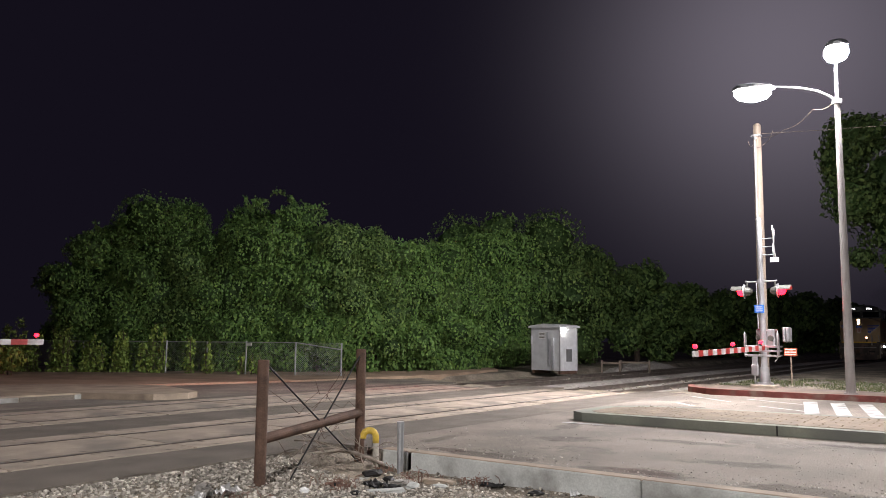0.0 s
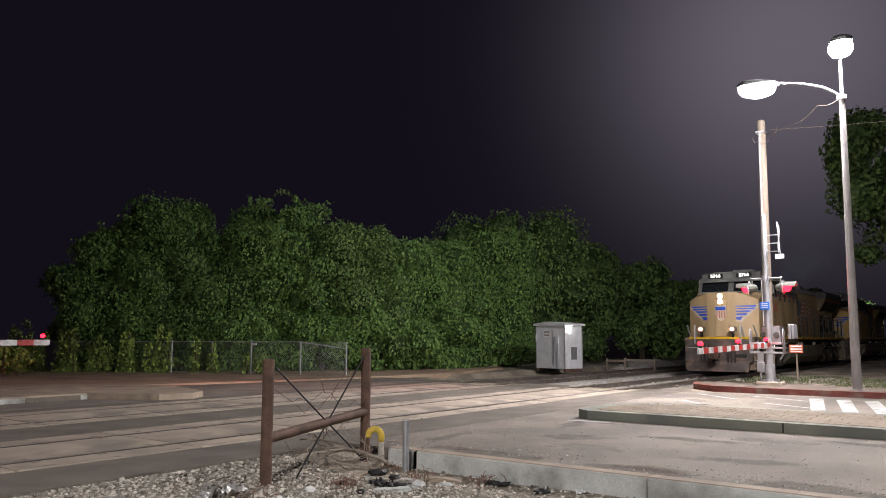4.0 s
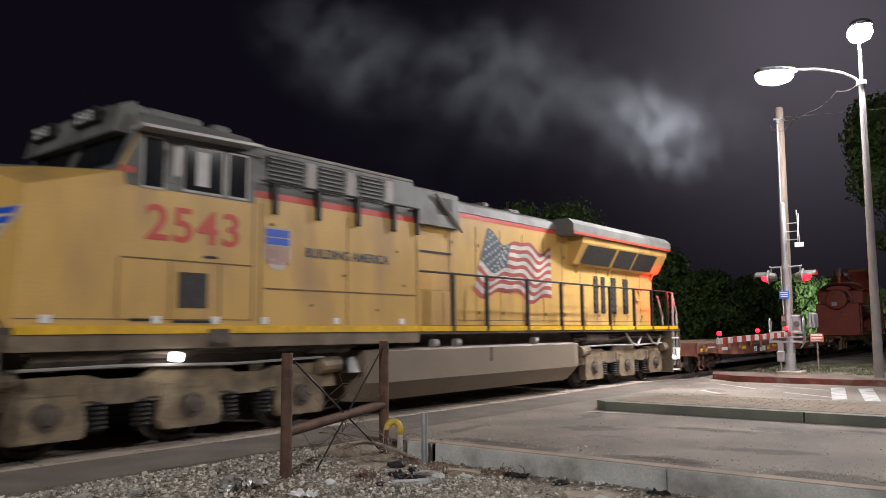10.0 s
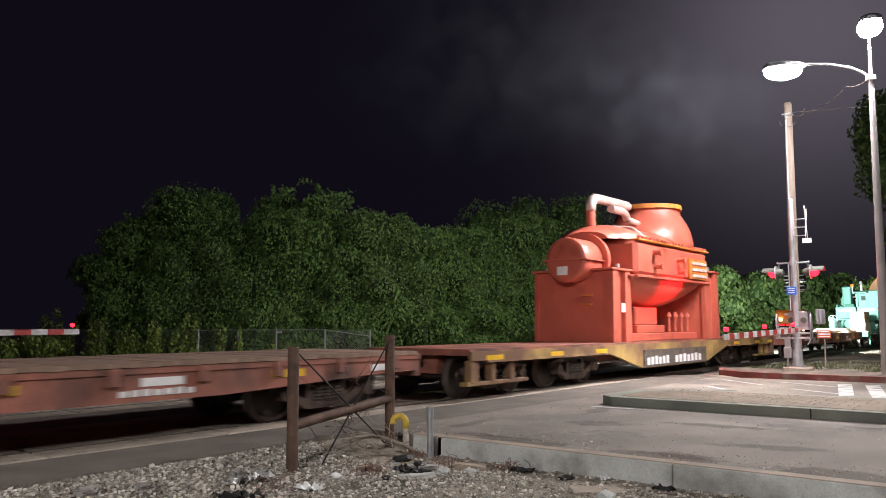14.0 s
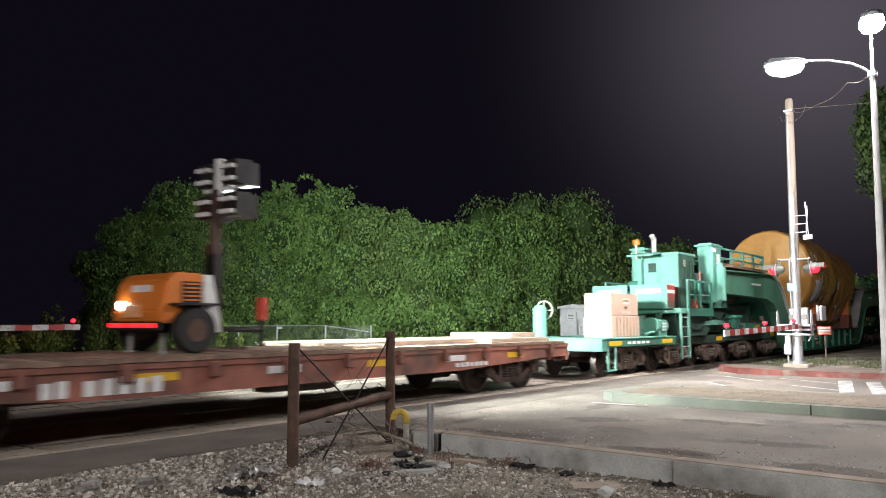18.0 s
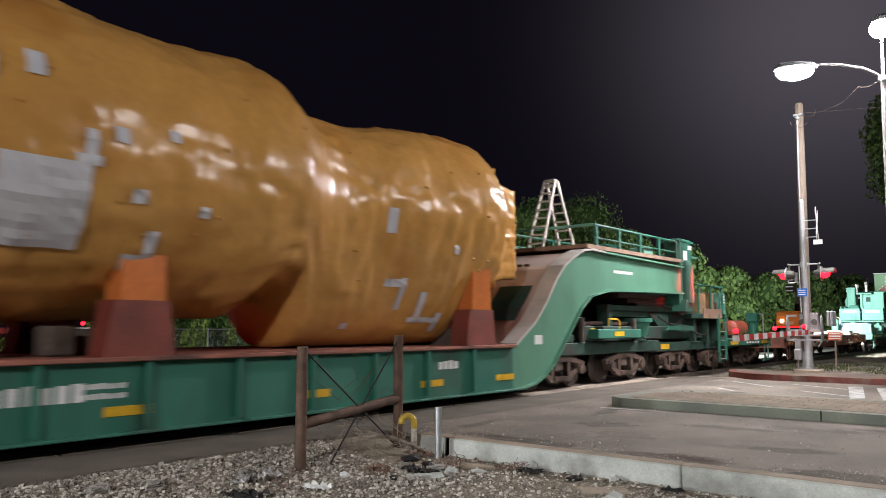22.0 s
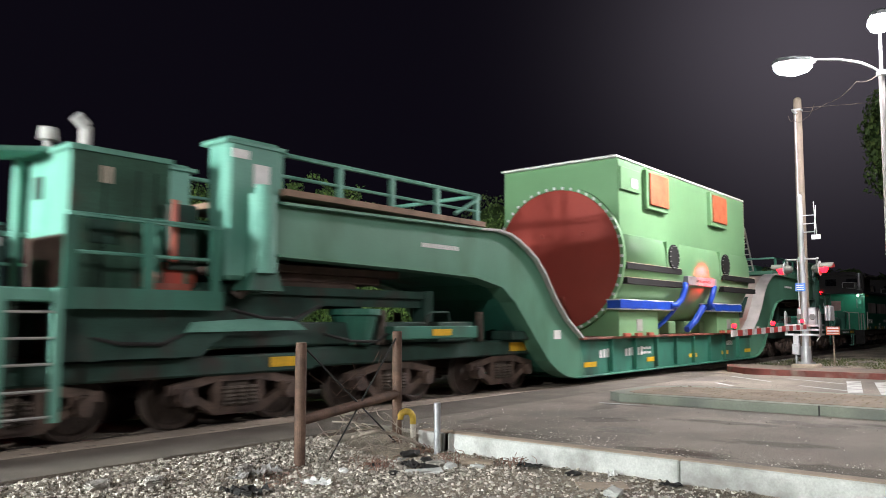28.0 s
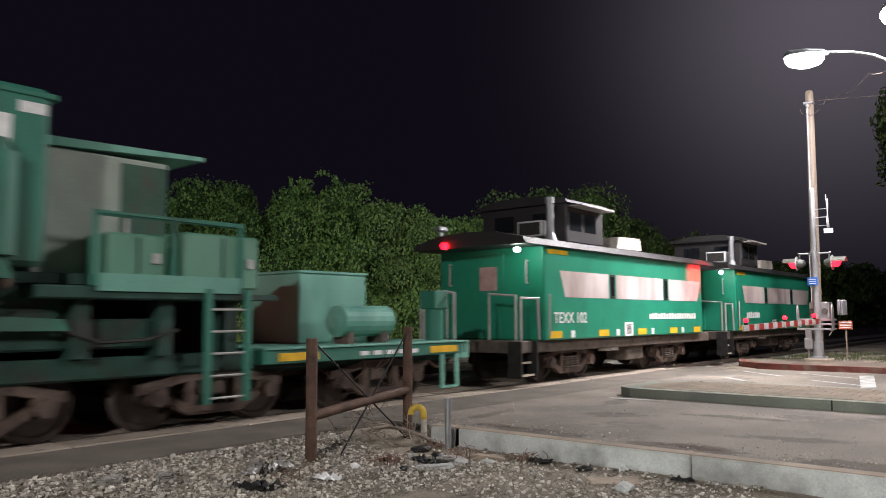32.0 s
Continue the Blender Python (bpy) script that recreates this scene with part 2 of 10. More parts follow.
def lathe(bm, rings, seg=24, axis="x", centre=(0, 0, 0), hollow=False):
    """Rings of (along, radius) round an axis, closed at both ends."""
    c = Vector(centre)
    rows = []
    for d, r in rings:
        row = []
        for i in range(seg):
            a = 2 * math.pi * i / seg
            u, w = math.cos(a) * r, math.sin(a) * r
            row.append(bm.verts.new(c + Vector({"x": (d, u, w), "y": (w, d, u), "z": (u, w, d)}[axis])))
        rows.append(row)
    fs = []
    for p, q in zip(rows, rows[1:]):
        fs += [bm.faces.new((p[i], p[(i + 1) % seg], q[(i + 1) % seg], q[i])) for i in range(seg)]
    if hollow:
        fs += [bm.faces.new((rows[-1][i], rows[-1][(i + 1) % seg], rows[0][(i + 1) % seg], rows[0][i])) for i in range(seg)]
    else:
        fs += [bm.faces.new(rows[0][::-1]), bm.faces.new(rows[-1])]
    bmesh.ops.recalc_face_normals(bm, faces=fs)
    return bm


# ---- ground, road and tracks (x along the track, y away across it, rail tops at z = 0) ----
TRACK = 10.586
FAR = TRACK + 4.364


def ground_height(x, y):
    """Low verge on the near side of the road kerb, rising to the track bed; flat beyond."""
    z = -0.06
    if x < 8.2 and y < 7.9:
        z = -0.21 + 0.15 * max(0.0, min(1.0, (y - 6.6) / 1.2)) + 0.025 * noise.noise((x * 0.9, y * 0.9, 0)) + 0.012 * noise.noise((x * 4, y * 4, 3))
    elif x > 22.4:
        z = -0.02 - 0.25 * max(0.0, min(1.0, (y - 8.6) / 1.2)) * max(0.0, min(1.0, (x - 22.4) / 2)) if y < 20 else -0.1
        z += 0.03 * noise.noise((x * 0.5, y * 0.5, 1))
    if y > 19.5:
        z = -0.06 + 0.1 * noise.noise((x * 0.3, y * 0.3, 2)) * min(1, (y - 19.5) / 4)
    return z


def ground():
    def steps(lo, hi, fine_lo, fine_hi, fine):
        a = [lo, lo * 0.4 + fine_lo * 0.6, fine_lo - 12]
        k = fine_lo
        while k < fine_hi:
            a.append(k)
            k += fine
        return a + [fine_hi, fine_hi + 12, fine_hi + 40, hi * 0.5, hi]
    xs, ys = steps(-900, 1500, -4, 44, 0.25), steps(-900, 1500, -2, 30, 0.25)
    verts = [(x, y, ground_height(x, y)) for y in ys for x in xs]
    w = len(xs)
    # the paved parts lie in cut-outs of the sheet's height, a little above it
    faces = [(j * w + i, j * w + i + 1, (j + 1) * w + i + 1, (j + 1) * w + i) for j in range(len(ys) - 1) for i in range(w - 1)]
    me = bpy.data.meshes.new("ground")
    me.from_pydata(verts, [], faces)
    me.materials.append(DIRT)
    me.shade_smooth()
    tagged(new("ground", me), "bare brown dirt and gravel verge", "ground", kind="structure")


def road():
    bm = B()
    box(bm, 8.2, 22.45, -70, 7.95, -0.3, -0.012)
    box(bm, -70, 22.6, 17.0, 23.5, -0.3, -0.014)
    tagged(new("road", link_mesh("road", bm, ASPHALT)), "worn grey asphalt road with patches", "road", kind="structure")
    for y0, y1 in ((7.95, 9.2), (TRACK + 1.37, FAR - 1.37), (FAR + 1.37, 17.0)):
        bm = B()
        box(bm, -70, 22.6, y0, y1, -0.3, -0.01)
        tagged(new("crossing_asphalt", link_mesh("crossing_asphalt", bm, TAR)), "dark asphalt strip beside the crossing panels", "pavement", kind="structure")


def rail_section(bm, x0, x1, y, top=0.004):
    """A flat-bottom rail: head, web and foot."""
    pts = [(-0.037, top), (0.037, top), (0.037, top - 0.035), (0.009, top - 0.05), (0.009, top - 0.15), (0.07, top - 0.165), (0.07, top - 0.175),
           (-0.07, top - 0.175), (-0.07, top - 0.165), (-0.009, top - 0.15), (-0.009, top - 0.05), (-0.037, top - 0.035)]
    prism(bm, [(y + a, z) for a, z in pts], x0, x1, "x")


def track(name, yc):
    t = thing(name, "railway track with steel rails set in the crossing", "railway track", "railway tracks", (0, yc, 0), kind="structure")
    for side in (-0.755, 0.755):
        bm = B()
        rail_section(bm, -80, 420, side)
        part("rail", bm, RAIL, t, "worn steel rail")
    return t


def ballast(name, x0, x1, yc):
    """The stone bed under the open track."""
    bm = B()
    prism(bm, [(yc - 2.3, -0.45), (yc - 1.45, -0.16), (yc + 1.45, -0.16), (yc + 2.3, -0.45)], x0, x1, "x")
    tagged(new(name, link_mesh(name, bm, STONE)), "grey ballast stone bed", "ballast", kind="stuff")


def crossing_panels(yc, x0, x1, step, name):
    top = thing(name, "pale concrete railway crossing panels", "crossing panels", "crossing panels", (0, yc, 0), kind="structure")
    shared = {}
    for key, a, b in (("field", -1.365, -0.83), ("gauge", -0.68, 0.68), ("field", 0.83, 1.365)):
        k = (key, a)
        bm = B()
        box(bm, 0.02, step - 0.02, a, b, -0.25, 0.0, 0.008)
        for i in range(3):
            for yy in (a + 0.09, b - 0.09):
                box(bm, 0.35 + i * 0.85, 0.47 + i * 0.85, yy - 0.02, yy + 0.02, -0.01, 0.001)
        for f in bm.faces:
            f.material_index = int(max(v.co.z for v in f.verts) > 0.0005)
        shared[k] = link_mesh("panel", bm, [CONCRETE, TAR])
        x = x0
        while x < x1 - 0.1:
            o = new("panel", shared[k])
            o.parent = top
            o.location = (x, 0, random.uniform(-0.004, 0.003))
            x += step


def flangeways(yc, x0, x1, name):
    """Dark rubber either side of each rail in the crossing."""
    top = thing(name, "dark rubber flangeway strips beside the rails", "crossing panels", "crossing panels", (0, yc, 0), kind="structure")
    for side in (-0.755, 0.755):
        for a, b in ((-0.074, -0.038), (0.038, 0.074)):
            bm = B()
            box(bm, x0, x1, side + a, side + b, -0.2, -0.008)
            part("rubber_strip", bm, BLACK, top)


def sleepers(yc, x0, x1, name):
    top = thing(name, "weathered wooden railway sleepers", "sleepers", "sleepers", (0, yc, 0), kind="structure")
    bm = B()
    box(bm, -0.115, 0.115, -1.3, 1.3, -0.35, -0.172)
    me = link_mesh("sleeper", bm, surface("sleeper_wood", (0.07, 0.055, 0.045), 0.9, 0, 4, 0.3, 30, 0.4))
    x = x0
    while x < x1:
        o = new("sleeper", me)
        o.parent, o.location = top, (x, random.uniform(-0.04, 0.04), 0)
        x += 0.55


def kerbs():
    # retaining kerb between the road and the low verge
    t = thing("road_kerb", "pale concrete kerb with a tan worn top edge", "kerb", kind="structure")
    for y0, y1 in ((-60, 0.2), (0.21, 3.3), (3.31, 6.46), (6.53, 6.98)):
        bm = B()
        box(bm, 7.93, 8.12, y0, y1, -0.4, 0.03, 0.015)
        part("kerb_length", bm, KERB, t)
        bm = B()
        box(bm, 7.96, 8.16, y0, y1, -0.3, 0.04, 0.012)
        part("kerb_cap", bm, TANCAP, t, "tan worn top edge")
    # median island
    t = thing("median_island", "raised median island with tan pavers and concrete kerb", "traffic island", kind="structure")
    outer = [(13.35, -60), (16.0, -60), (15.95, 5.2), (15.7, 6.4), (15.0, 7.0), (13.6, 7.0), (13.35, 6.7)]
    bm = B()
    prism(bm, outer, -0.2, 0.15, "z")
    part("island_kerb", bm, GREENKERB, t, "grey green concrete kerb")
    for y in (3.2, -1.2, -6.0):
        bm = B()
        box(bm, 13.344, 13.352, y, y + 0.025, -0.1, 0.152)
        part("joint", bm, BLACK, t)
    bm = B()
    prism(bm, [(13.6, -60), (15.75, -60), (15.7, 5.1), (15.45, 6.1), (14.9, 6.7), (13.8, 6.7), (13.6, 6.5)], 0.1, 0.156, "z")
    part("paver_field", bm, PAVER, t, "tan pavers with dark domes")
    bm = B()
    for j in range(14):
        for i in range(70):
            x, y = 13.72 + j * 0.145 + random.uniform(-0.02, 0.02), 6.35 - i * 0.16 + random.uniform(-0.02, 0.02)
            if random.random() < 0.5:
                rod(bm, (x, y, 0.15), (x, y, 0.162), 0.026, 0.014, 6)
    part("paver_domes", bm, surface("dome_brown", (0.2, 0.155, 0.095), 0.9), t)["kind"] = "stuff"
    # sidewalk behind the red kerb
    t = thing("sidewalk_corner", "sidewalk corner with a red painted kerb", "sidewalk", kind="structure")
    edge = [(24.6, 8.55), (23.4, 8.15), (22.75, 7.4), (22.5, 6.4), (22.45, 5.0), (22.45, -60)]
    bm = B()
    inner = [(24.7, 8.4), (23.55, 7.98), (22.93, 7.3), (22.68, 6.35), (22.63, 5.0), (22.63, -60)]
    prism(bm, inner + [(24.3, -60), (24.3, 2.0), (25.2, 6.4), (25.2, 8.3)], -0.2, 0.135, "z")
    part("paving", bm, SIDEWALK, t, "pinkish concrete paving")
    bm = B()
    prism(bm, edge + [(x + 0.004, y - 0.004) for x, y in inner[::-1]], -0.2, 0.145, "z")
    part("red_kerb", bm, REDPAINT, t, "red painted concrete kerb")
    # far side kerb of the opposite median
    bm = B()
    prism(bm, [(-60, 18.75), (10.0, 18.75), (10.9, 17.0), (11.7, 16.75), (12.3, 17.2), (13.2, 20.2), (11.0, 23.3), (-60, 23.5)], -0.2, 0.14, "z")
    tagged(new("far_kerb", link_mesh("far_kerb", bm, TANCAP)), "worn tan concrete kerb with grey patches across the tracks", "kerb", kind="structure")
    t = thing("far_kerb_faces", "grey kerb face lengths with dark patches across the tracks", "kerb", kind="structure")
    x = -20.0
    rng = random.Random(3)
    while x < 10.2:
        w = rng.uniform(0.5, 1.9)
        bm = B()
        box(bm, x, min(x + w - 0.015, 10.3), 18.73, 18.8, -0.1, 0.1, 0.008)
        part("kerb_face", bm, rng.choice((KERB, GREENKERB, TAR, KERB)), t)
        x += w
    # far dirt verge
    bm = B()
    prism(bm, [(-60, 23.4), (13, 22.4), (19, 20.6), (26, 19.6), (33, 21.2), (36, 24), (36, 40), (-60, 40)], -0.2, 0.05, "z")
    tagged(new("dirt_verge", link_mesh("dirt_verge", bm, REDDIRT)), "reddish dirt verge below the hedge", "verge", kind="structure")


def ballast_mound():
    bm = B()
    bmesh.ops.create_grid(bm, x_segments=40, y_segments=16, size=1)
    for v in bm.verts:
        u, w = v.co.x, v.co.y
        v.co = Vector((43 + u * 5, 17.6 + w * 0.9, -0.3 + 0.62 * max(0, 1 - u * u) ** 0.7 * max(0, 1 - w * w) + 0.08 * noise.noise(Vector((u * 12, w * 4, 0)))))
    tagged(new("ballast_mound", link_mesh("ballast_mound", bm, STONE)), "long low heap of pale ballast beside the track", "gravel heap", kind="stuff")


def road_marks():
    bm = B()
    for k in range(4):
        bm.faces.new([bm.verts.new((x, y - 0.62 * k, -0.007)) for x, y in ((21.38, 4.48), (21.62, 4.2), (17.95, 3.45), (17.87, 3.73))])
    tagged(new("crosswalk_bars", link_mesh("crosswalk_bars", bm, surface("road_paint", (0.5, 0.5, 0.48), 0.7, 0, 4, 0.2, 50, 0.2, (0.22, 0.21, 0.2), 0.4))), "worn white crosswalk bars", "road marking", kind="structure")
    bm = B()
    for a, b in (((21.38, 7.35), (20.1, 5.93)), ((18.92, 6.88), (18.22, 6.23)), ((21.37, 5.87), (20.42, 4.31)), ((19.26, 5.04), (18.44, 3.84)), ((12.95, 6.9), (13.05, 6.1))):
        d = (Vector(b) - Vector(a)).normalized() * 0.05
        bm.faces.new([bm.verts.new(p) for p in ((a[0] - d.y, a[1] + d.x, -0.007), (a[0] + d.y, a[1] - d.x, -0.007), (b[0] + d.y, b[1] - d.x, -0.007), (b[0] - d.y, b[1] + d.x, -0.007))])
    tagged(new("lane_lines", link_mesh("lane_lines", bm, bpy.data.materials["road_paint"])), "thin worn white road lines", "road marking", kind="structure")


def stain_material(name, colour, cover):
    """Dirt with frayed edges and gaps."""
    m = surface(name, colour, 0.95, 0, 3, 0.3, 60, 0.3)
    n, l = m.node_tree.nodes, m.node_tree.links
    b, out = n["Principled BSDF"], n["Material Output"]
    tc, ns, ln, r1, mul = n.new("ShaderNodeTexCoord"), n.new("ShaderNodeTexNoise"), n.new("ShaderNodeVectorMath"), n.new("ShaderNodeMapRange"), n.new("ShaderNodeMath")
    ns.inputs["Scale"].default_value, ns.inputs["Detail"].default_value, ns.inputs["Roughness"].default_value = 2.2, 9, 0.7
    l.new(tc.outputs["Object"], ns.inputs["Vector"])
    ln.operation = "LENGTH"
    l.new(tc.outputs["UV"], ln.inputs[0])
    mul.operation = "SUBTRACT"
    r1.inputs["From Min"].default_value, r1.inputs["From Max"].default_value = 0.15, 1.0
    r1.inputs["To Min"].default_value, r1.inputs["To Max"].default_value = 0.45 - cover * 0.25, 0.95
    l.new(ln.outputs["Value"], r1.inputs["Value"])
    l.new(ns.outputs["Fac"], mul.inputs[0])
    l.new(r1.outputs[0], mul.inputs[1])
    r2 = n.new("ShaderNodeMapRange")
    r2.inputs["From Min"].default_value, r2.inputs["From Max"].default_value = -0.04, 0.1
    r2.inputs["To Max"].default_value = 0.28
    l.new(mul.outputs[0], r2.inputs["Value"])
    l.new(r2.outputs[0], b.inputs["Alpha"])
    return m


def stain(label, x, y, rx, ry, z, material, turn=0.0):
    bm = B()
    uv = bm.loops.layers.uv.new("uv")
    c, s = math.cos(turn), math.sin(turn)
    f = bm.faces.new([bm.verts.new((x + a * rx * c - b * ry * s, y + a * rx * s + b * ry * c, z)) for a, b in ((-1, -1), (1, -1), (1, 1), (-1, 1))])
    for lp, co in zip(f.loops, ((-1, -1), (1, -1), (1, 1), (-1, 1))):
        lp[uv].uv = co
    solid("road_stain", bm, material, label, "stain", "stains on the road", "structure")


def stains():
    red, dark, pale, grit = stain_material("red_dirt_stain", (0.16, 0.07, 0.055), 0.7), stain_material("dark_oil_stain", (0.115, 0.102, 0.087), 0.45), stain_material("pale_wear", (0.34, 0.31, 0.27), 0.4), stain_material("kerb_grit", (0.12, 0.095, 0.07), 1.0)
    stain("reddish dirt stain on the asphalt by the kerb", 8.7, 6.4, 0.35, 0.8, -0.006, red, 0.15)
    stain("reddish dirt stain on the asphalt by the kerb", 8.65, 3.6, 0.3, 0.9, -0.0055, red)
    for i, y in enumerate((5.6, 3.6, 1.8, -0.2)):
        stain("band of brown grit along the kerb", 8.6, y, 0.55, 1.5, -0.0075 - 0.0003 * i, grit)
    for i, (x, y, a, b, k) in enumerate(((10.8, 5.6, 0.9, 1.3, 0.4), (11.6, 4.0, 0.5, 2.4, 0.1), (12.4, 6.5, 1.6, 0.5, 0.3), (10.0, 2.8, 0.6, 1.8, 0.2), (17.6, 6.2, 0.8, 1.2, 0.5), (9.6, 7.2, 1.6, 0.35, 0.1), (12.6, 1.8, 0.5, 2.0, 0))):
        stain("dark oil and tyre stain on the asphalt", x, y, a, b, -0.009 + 0.0002 * i, dark, k)
    for i, (x, y, a, b, k) in enumerate(((12.9, 6.2, 0.22, 1.6, 0.0), (9.9, 5.0, 0.9, 1.4, 0.3), (12.2, 3.0, 0.8, 2.0, 0.1), (19.0, 6.6, 1.2, 0.8, 0.2))):
        stain("pale worn patch of asphalt", x, y, a, b, -0.0105 + 0.0001 * i, pale, k)


ground()
road()
stains()
track("near_track", TRACK)
track("far_track", FAR)
ballast("near_ballast", 22.6, 400, TRACK)
ballast("far_ballast", 22.6, 400, FAR)
kerbs()
road_marks()
ballast_mound()
crossing_panels(TRACK, -13.0, 21.3, 2.45, "near_crossing_panels")
crossing_panels(FAR, -13.0, 21.3, 2.45, "far_crossing_panels")
flangeways(TRACK, -13.0, 21.3, "near_flangeways")
flangeways(FAR, -13.0, 21.3, "far_flangeways")
sleepers(TRACK, 22.4, 75, "near_sleepers")
sleepers(FAR, 22.4, 75, "far_sleepers")

# ---- things beside the road ----
def rnd(a, b):
    return random.uniform(a, b)


def pipe_barrier():
    t = thing("pipe_barrier", "rusty pipe barrier with slanting rail and crossed cables", "barrier")
    for x, y, h in ((5.86, 6.97, 1.26), (7.75, 7.2, 1.37)):
        bm = B()
        rod(bm, (x, y, -0.3), (x, y, h - 0.01), 0.066, 0.066, 18)
        rod(bm, (x, y, h - 0.01), (x, y, h), 0.066, 0.058, 18)
        part("post", bm, RUST, t, "rusty brown steel post")
    bm = B()
    rod(bm, (5.86, 6.97, 0.36), (7.75, 7.2, 0.52), 0.06, 0.06, 14)
    part("rail", bm, RUST, t)
    for a, b in (((5.9, 6.95, 1.2), (7.72, 7.16, -0.15)), ((7.72, 7.18, 1.3), (6.3, 6.98, -0.18))):
        bm = B()
        rod(bm, a, b, 0.011, 0.011, 6)
        part("cable", bm, BLACK, t)


def dead_wire():
    """Thin bent wire and dead twigs caught on the barrier."""
    t = thing("dead_twigs", "tangle of dead twigs and loose wire at the barrier", "twigs")
    for k in range(46):
        bm = B()
        p = Vector((7.55 + rnd(-1.1, 0.15), 7.12 + rnd(-0.3, 0.3), rnd(-0.12, 0.12)))
        d = Vector((rnd(-1, 1), rnd(-0.6, 0.6), rnd(-0.2, 0.55))).normalized()
        pts = [p.copy()]
        for i in range(7):
            d = (d + Vector((rnd(-0.5, 0.5), rnd(-0.4, 0.4), rnd(-0.55, 0.35)))).normalized()
            p = p + d * rnd(0.05, 0.1)
            p.z = max(p.z, -0.17)
            pts.append(p.copy())
        bar(bm, pts, rnd(0.003, 0.007), 5)
        part("twig", bm, TWIG, t)
    for pts, r in (([(6.95, 7.25, 0.02), (7.25, 7.1, 0.08), (7.45, 6.98, 0.03), (7.62, 6.83, -0.06), (7.72, 6.72, -0.13)], 0.024), ([(7.25, 7.1, 0.08), (7.05, 7.3, 0.2), (6.8, 7.45, 0.22)], 0.011), ([(7.4, 7.0, 0.04), (7.1, 7.0, 0.14), (6.9, 7.1, 0.13)], 0.009)):
        bm = B()
        bar(bm, pts, r, 8)
        part("branch", bm, TWIG, t, "dead grey branch")
    # thin broken wires of an old fence between the posts
    for k in range(9):
        bm = B()
        p, q = Vector((5.95 + rnd(0, 1.0), 7.0 + rnd(-0.05, 0.1), rnd(-0.1, 1.0))), Vector((6.9 + rnd(0, 0.8), 7.15, rnd(-0.1, 1.15)))
        pts = [p.lerp(q, i / 8) + Vector((rnd(-0.03, 0.03), 0, rnd(-0.05, 0.05) - 0.15 * math.sin(math.pi * i / 8))) for i in range(9)]
        bar(bm, pts, 0.0028, 4)
        part("loose_wire", bm, RUST, t)


TWIG = surface("dead_branch", (0.28, 0.235, 0.19), 0.9, 0, 6, 0.3, 60, 0.3)


def pipes():
    t = thing("steel_bollard", "short galvanised steel pipe bollard", "bollard")
    bm = B()
    rod(bm, (7.7, 6.44, -0.3), (7.7, 6.44, 0.42), 0.042, 0.042, 16)
    part("pipe", bm, GALV, t)
    bm = B()
    rod(bm, (7.7, 6.44, 0.34), (7.7, 6.44, 0.45), 0.047, 0.047, 16)
    part("cap", bm, GALV, t)
    t = thing("vent_pipe", "bent vent pipe with yellow painted top", "pipe")
    bm = B()
    rod(bm, (7.73, 6.89, -0.3), (7.73, 6.89, 0.16), 0.04, 0.04, 14)
    part("riser", bm, surface("old_grey_pipe", (0.42, 0.39, 0.33), 0.7, 0, 8, 0.3, 60, 0.2, (0.45, 0.36, 0.12), 0.3), t)
    bm = B()
    hook = [(0, 0.14)] + [(0.085 - 0.085 * math.cos(a), 0.22 + 0.085 * math.sin(a)) for a in [math.pi * k / 8 for k in range(9)]] + [(0.17, 0.2)]
    bar(bm, [(7.73 - 0.64 * u, 6.89 + 0.77 * u, z) for u, z in hook], 0.043, 14)
    part("elbow", bm, surface("yellow_pipe_paint", (0.62, 0.43, 0.06), 0.5, 0, 10, 0.2, 60, 0.1, (0.4, 0.3, 0.12), 0.3), t, "yellow painted hook")


def utility_pole():
    t = thing("utility_pole", "tall weathered wooden utility pole with wires", "utility pole")
    bm = B()
    rod(bm, (27.5, 6.94, -0.1), (27.45, 6.83, 9.05), 0.165, 0.13, 18)
    rod(bm, (27.45, 6.83, 9.05), (27.45, 6.83, 9.12), 0.13, 0.09, 18)
    part("shaft", bm, WOOD, t, "weathered wooden shaft")
    bm = B()
    rod(bm, (27.32, 6.84, 8.55), (27.3, 6.9, 8.62), 0.05, 0.05, 8)
    box(bm, 27.3, 27.6, 6.7, 7.0, 8.66, 8.72)
    part("bracket", bm, GALV, t)
    bm = B()
    rod(bm, (27.33, 6.98, 0.2), (27.31, 6.88, 8.5), 0.022, 0.022, 6)
    part("conduit", bm, ALU, t, "pale conduit")
    for pts in ([(27.4, 6.8, 8.66), (25.9, 5.6, 8.35), (24.2, 4.4, 8.4), (22.95, 3.56, 8.2)], [(27.4, 6.8, 8.75), (28.5, -2, 8.5), (29.5, -12, 8.7)], [(27.3, 7.1, 8.5), (27.1, 6.9, 8.3), (27.5, 6.6, 8.4), (26.6, 6.1, 8.6)]):
        bm = B()
        n = []
        for a, b in zip(pts, pts[1:]):
            for k in range(5):
                u = k / 5
                n.append(tuple(Vector(a).lerp(Vector(b), u) - Vector((0, 0, 0.12 * math.sin(math.pi * u)))))
        n.append(pts[-1])
        bar(bm, n, 0.009, 5)
        part("wire", bm, UNDER, t)


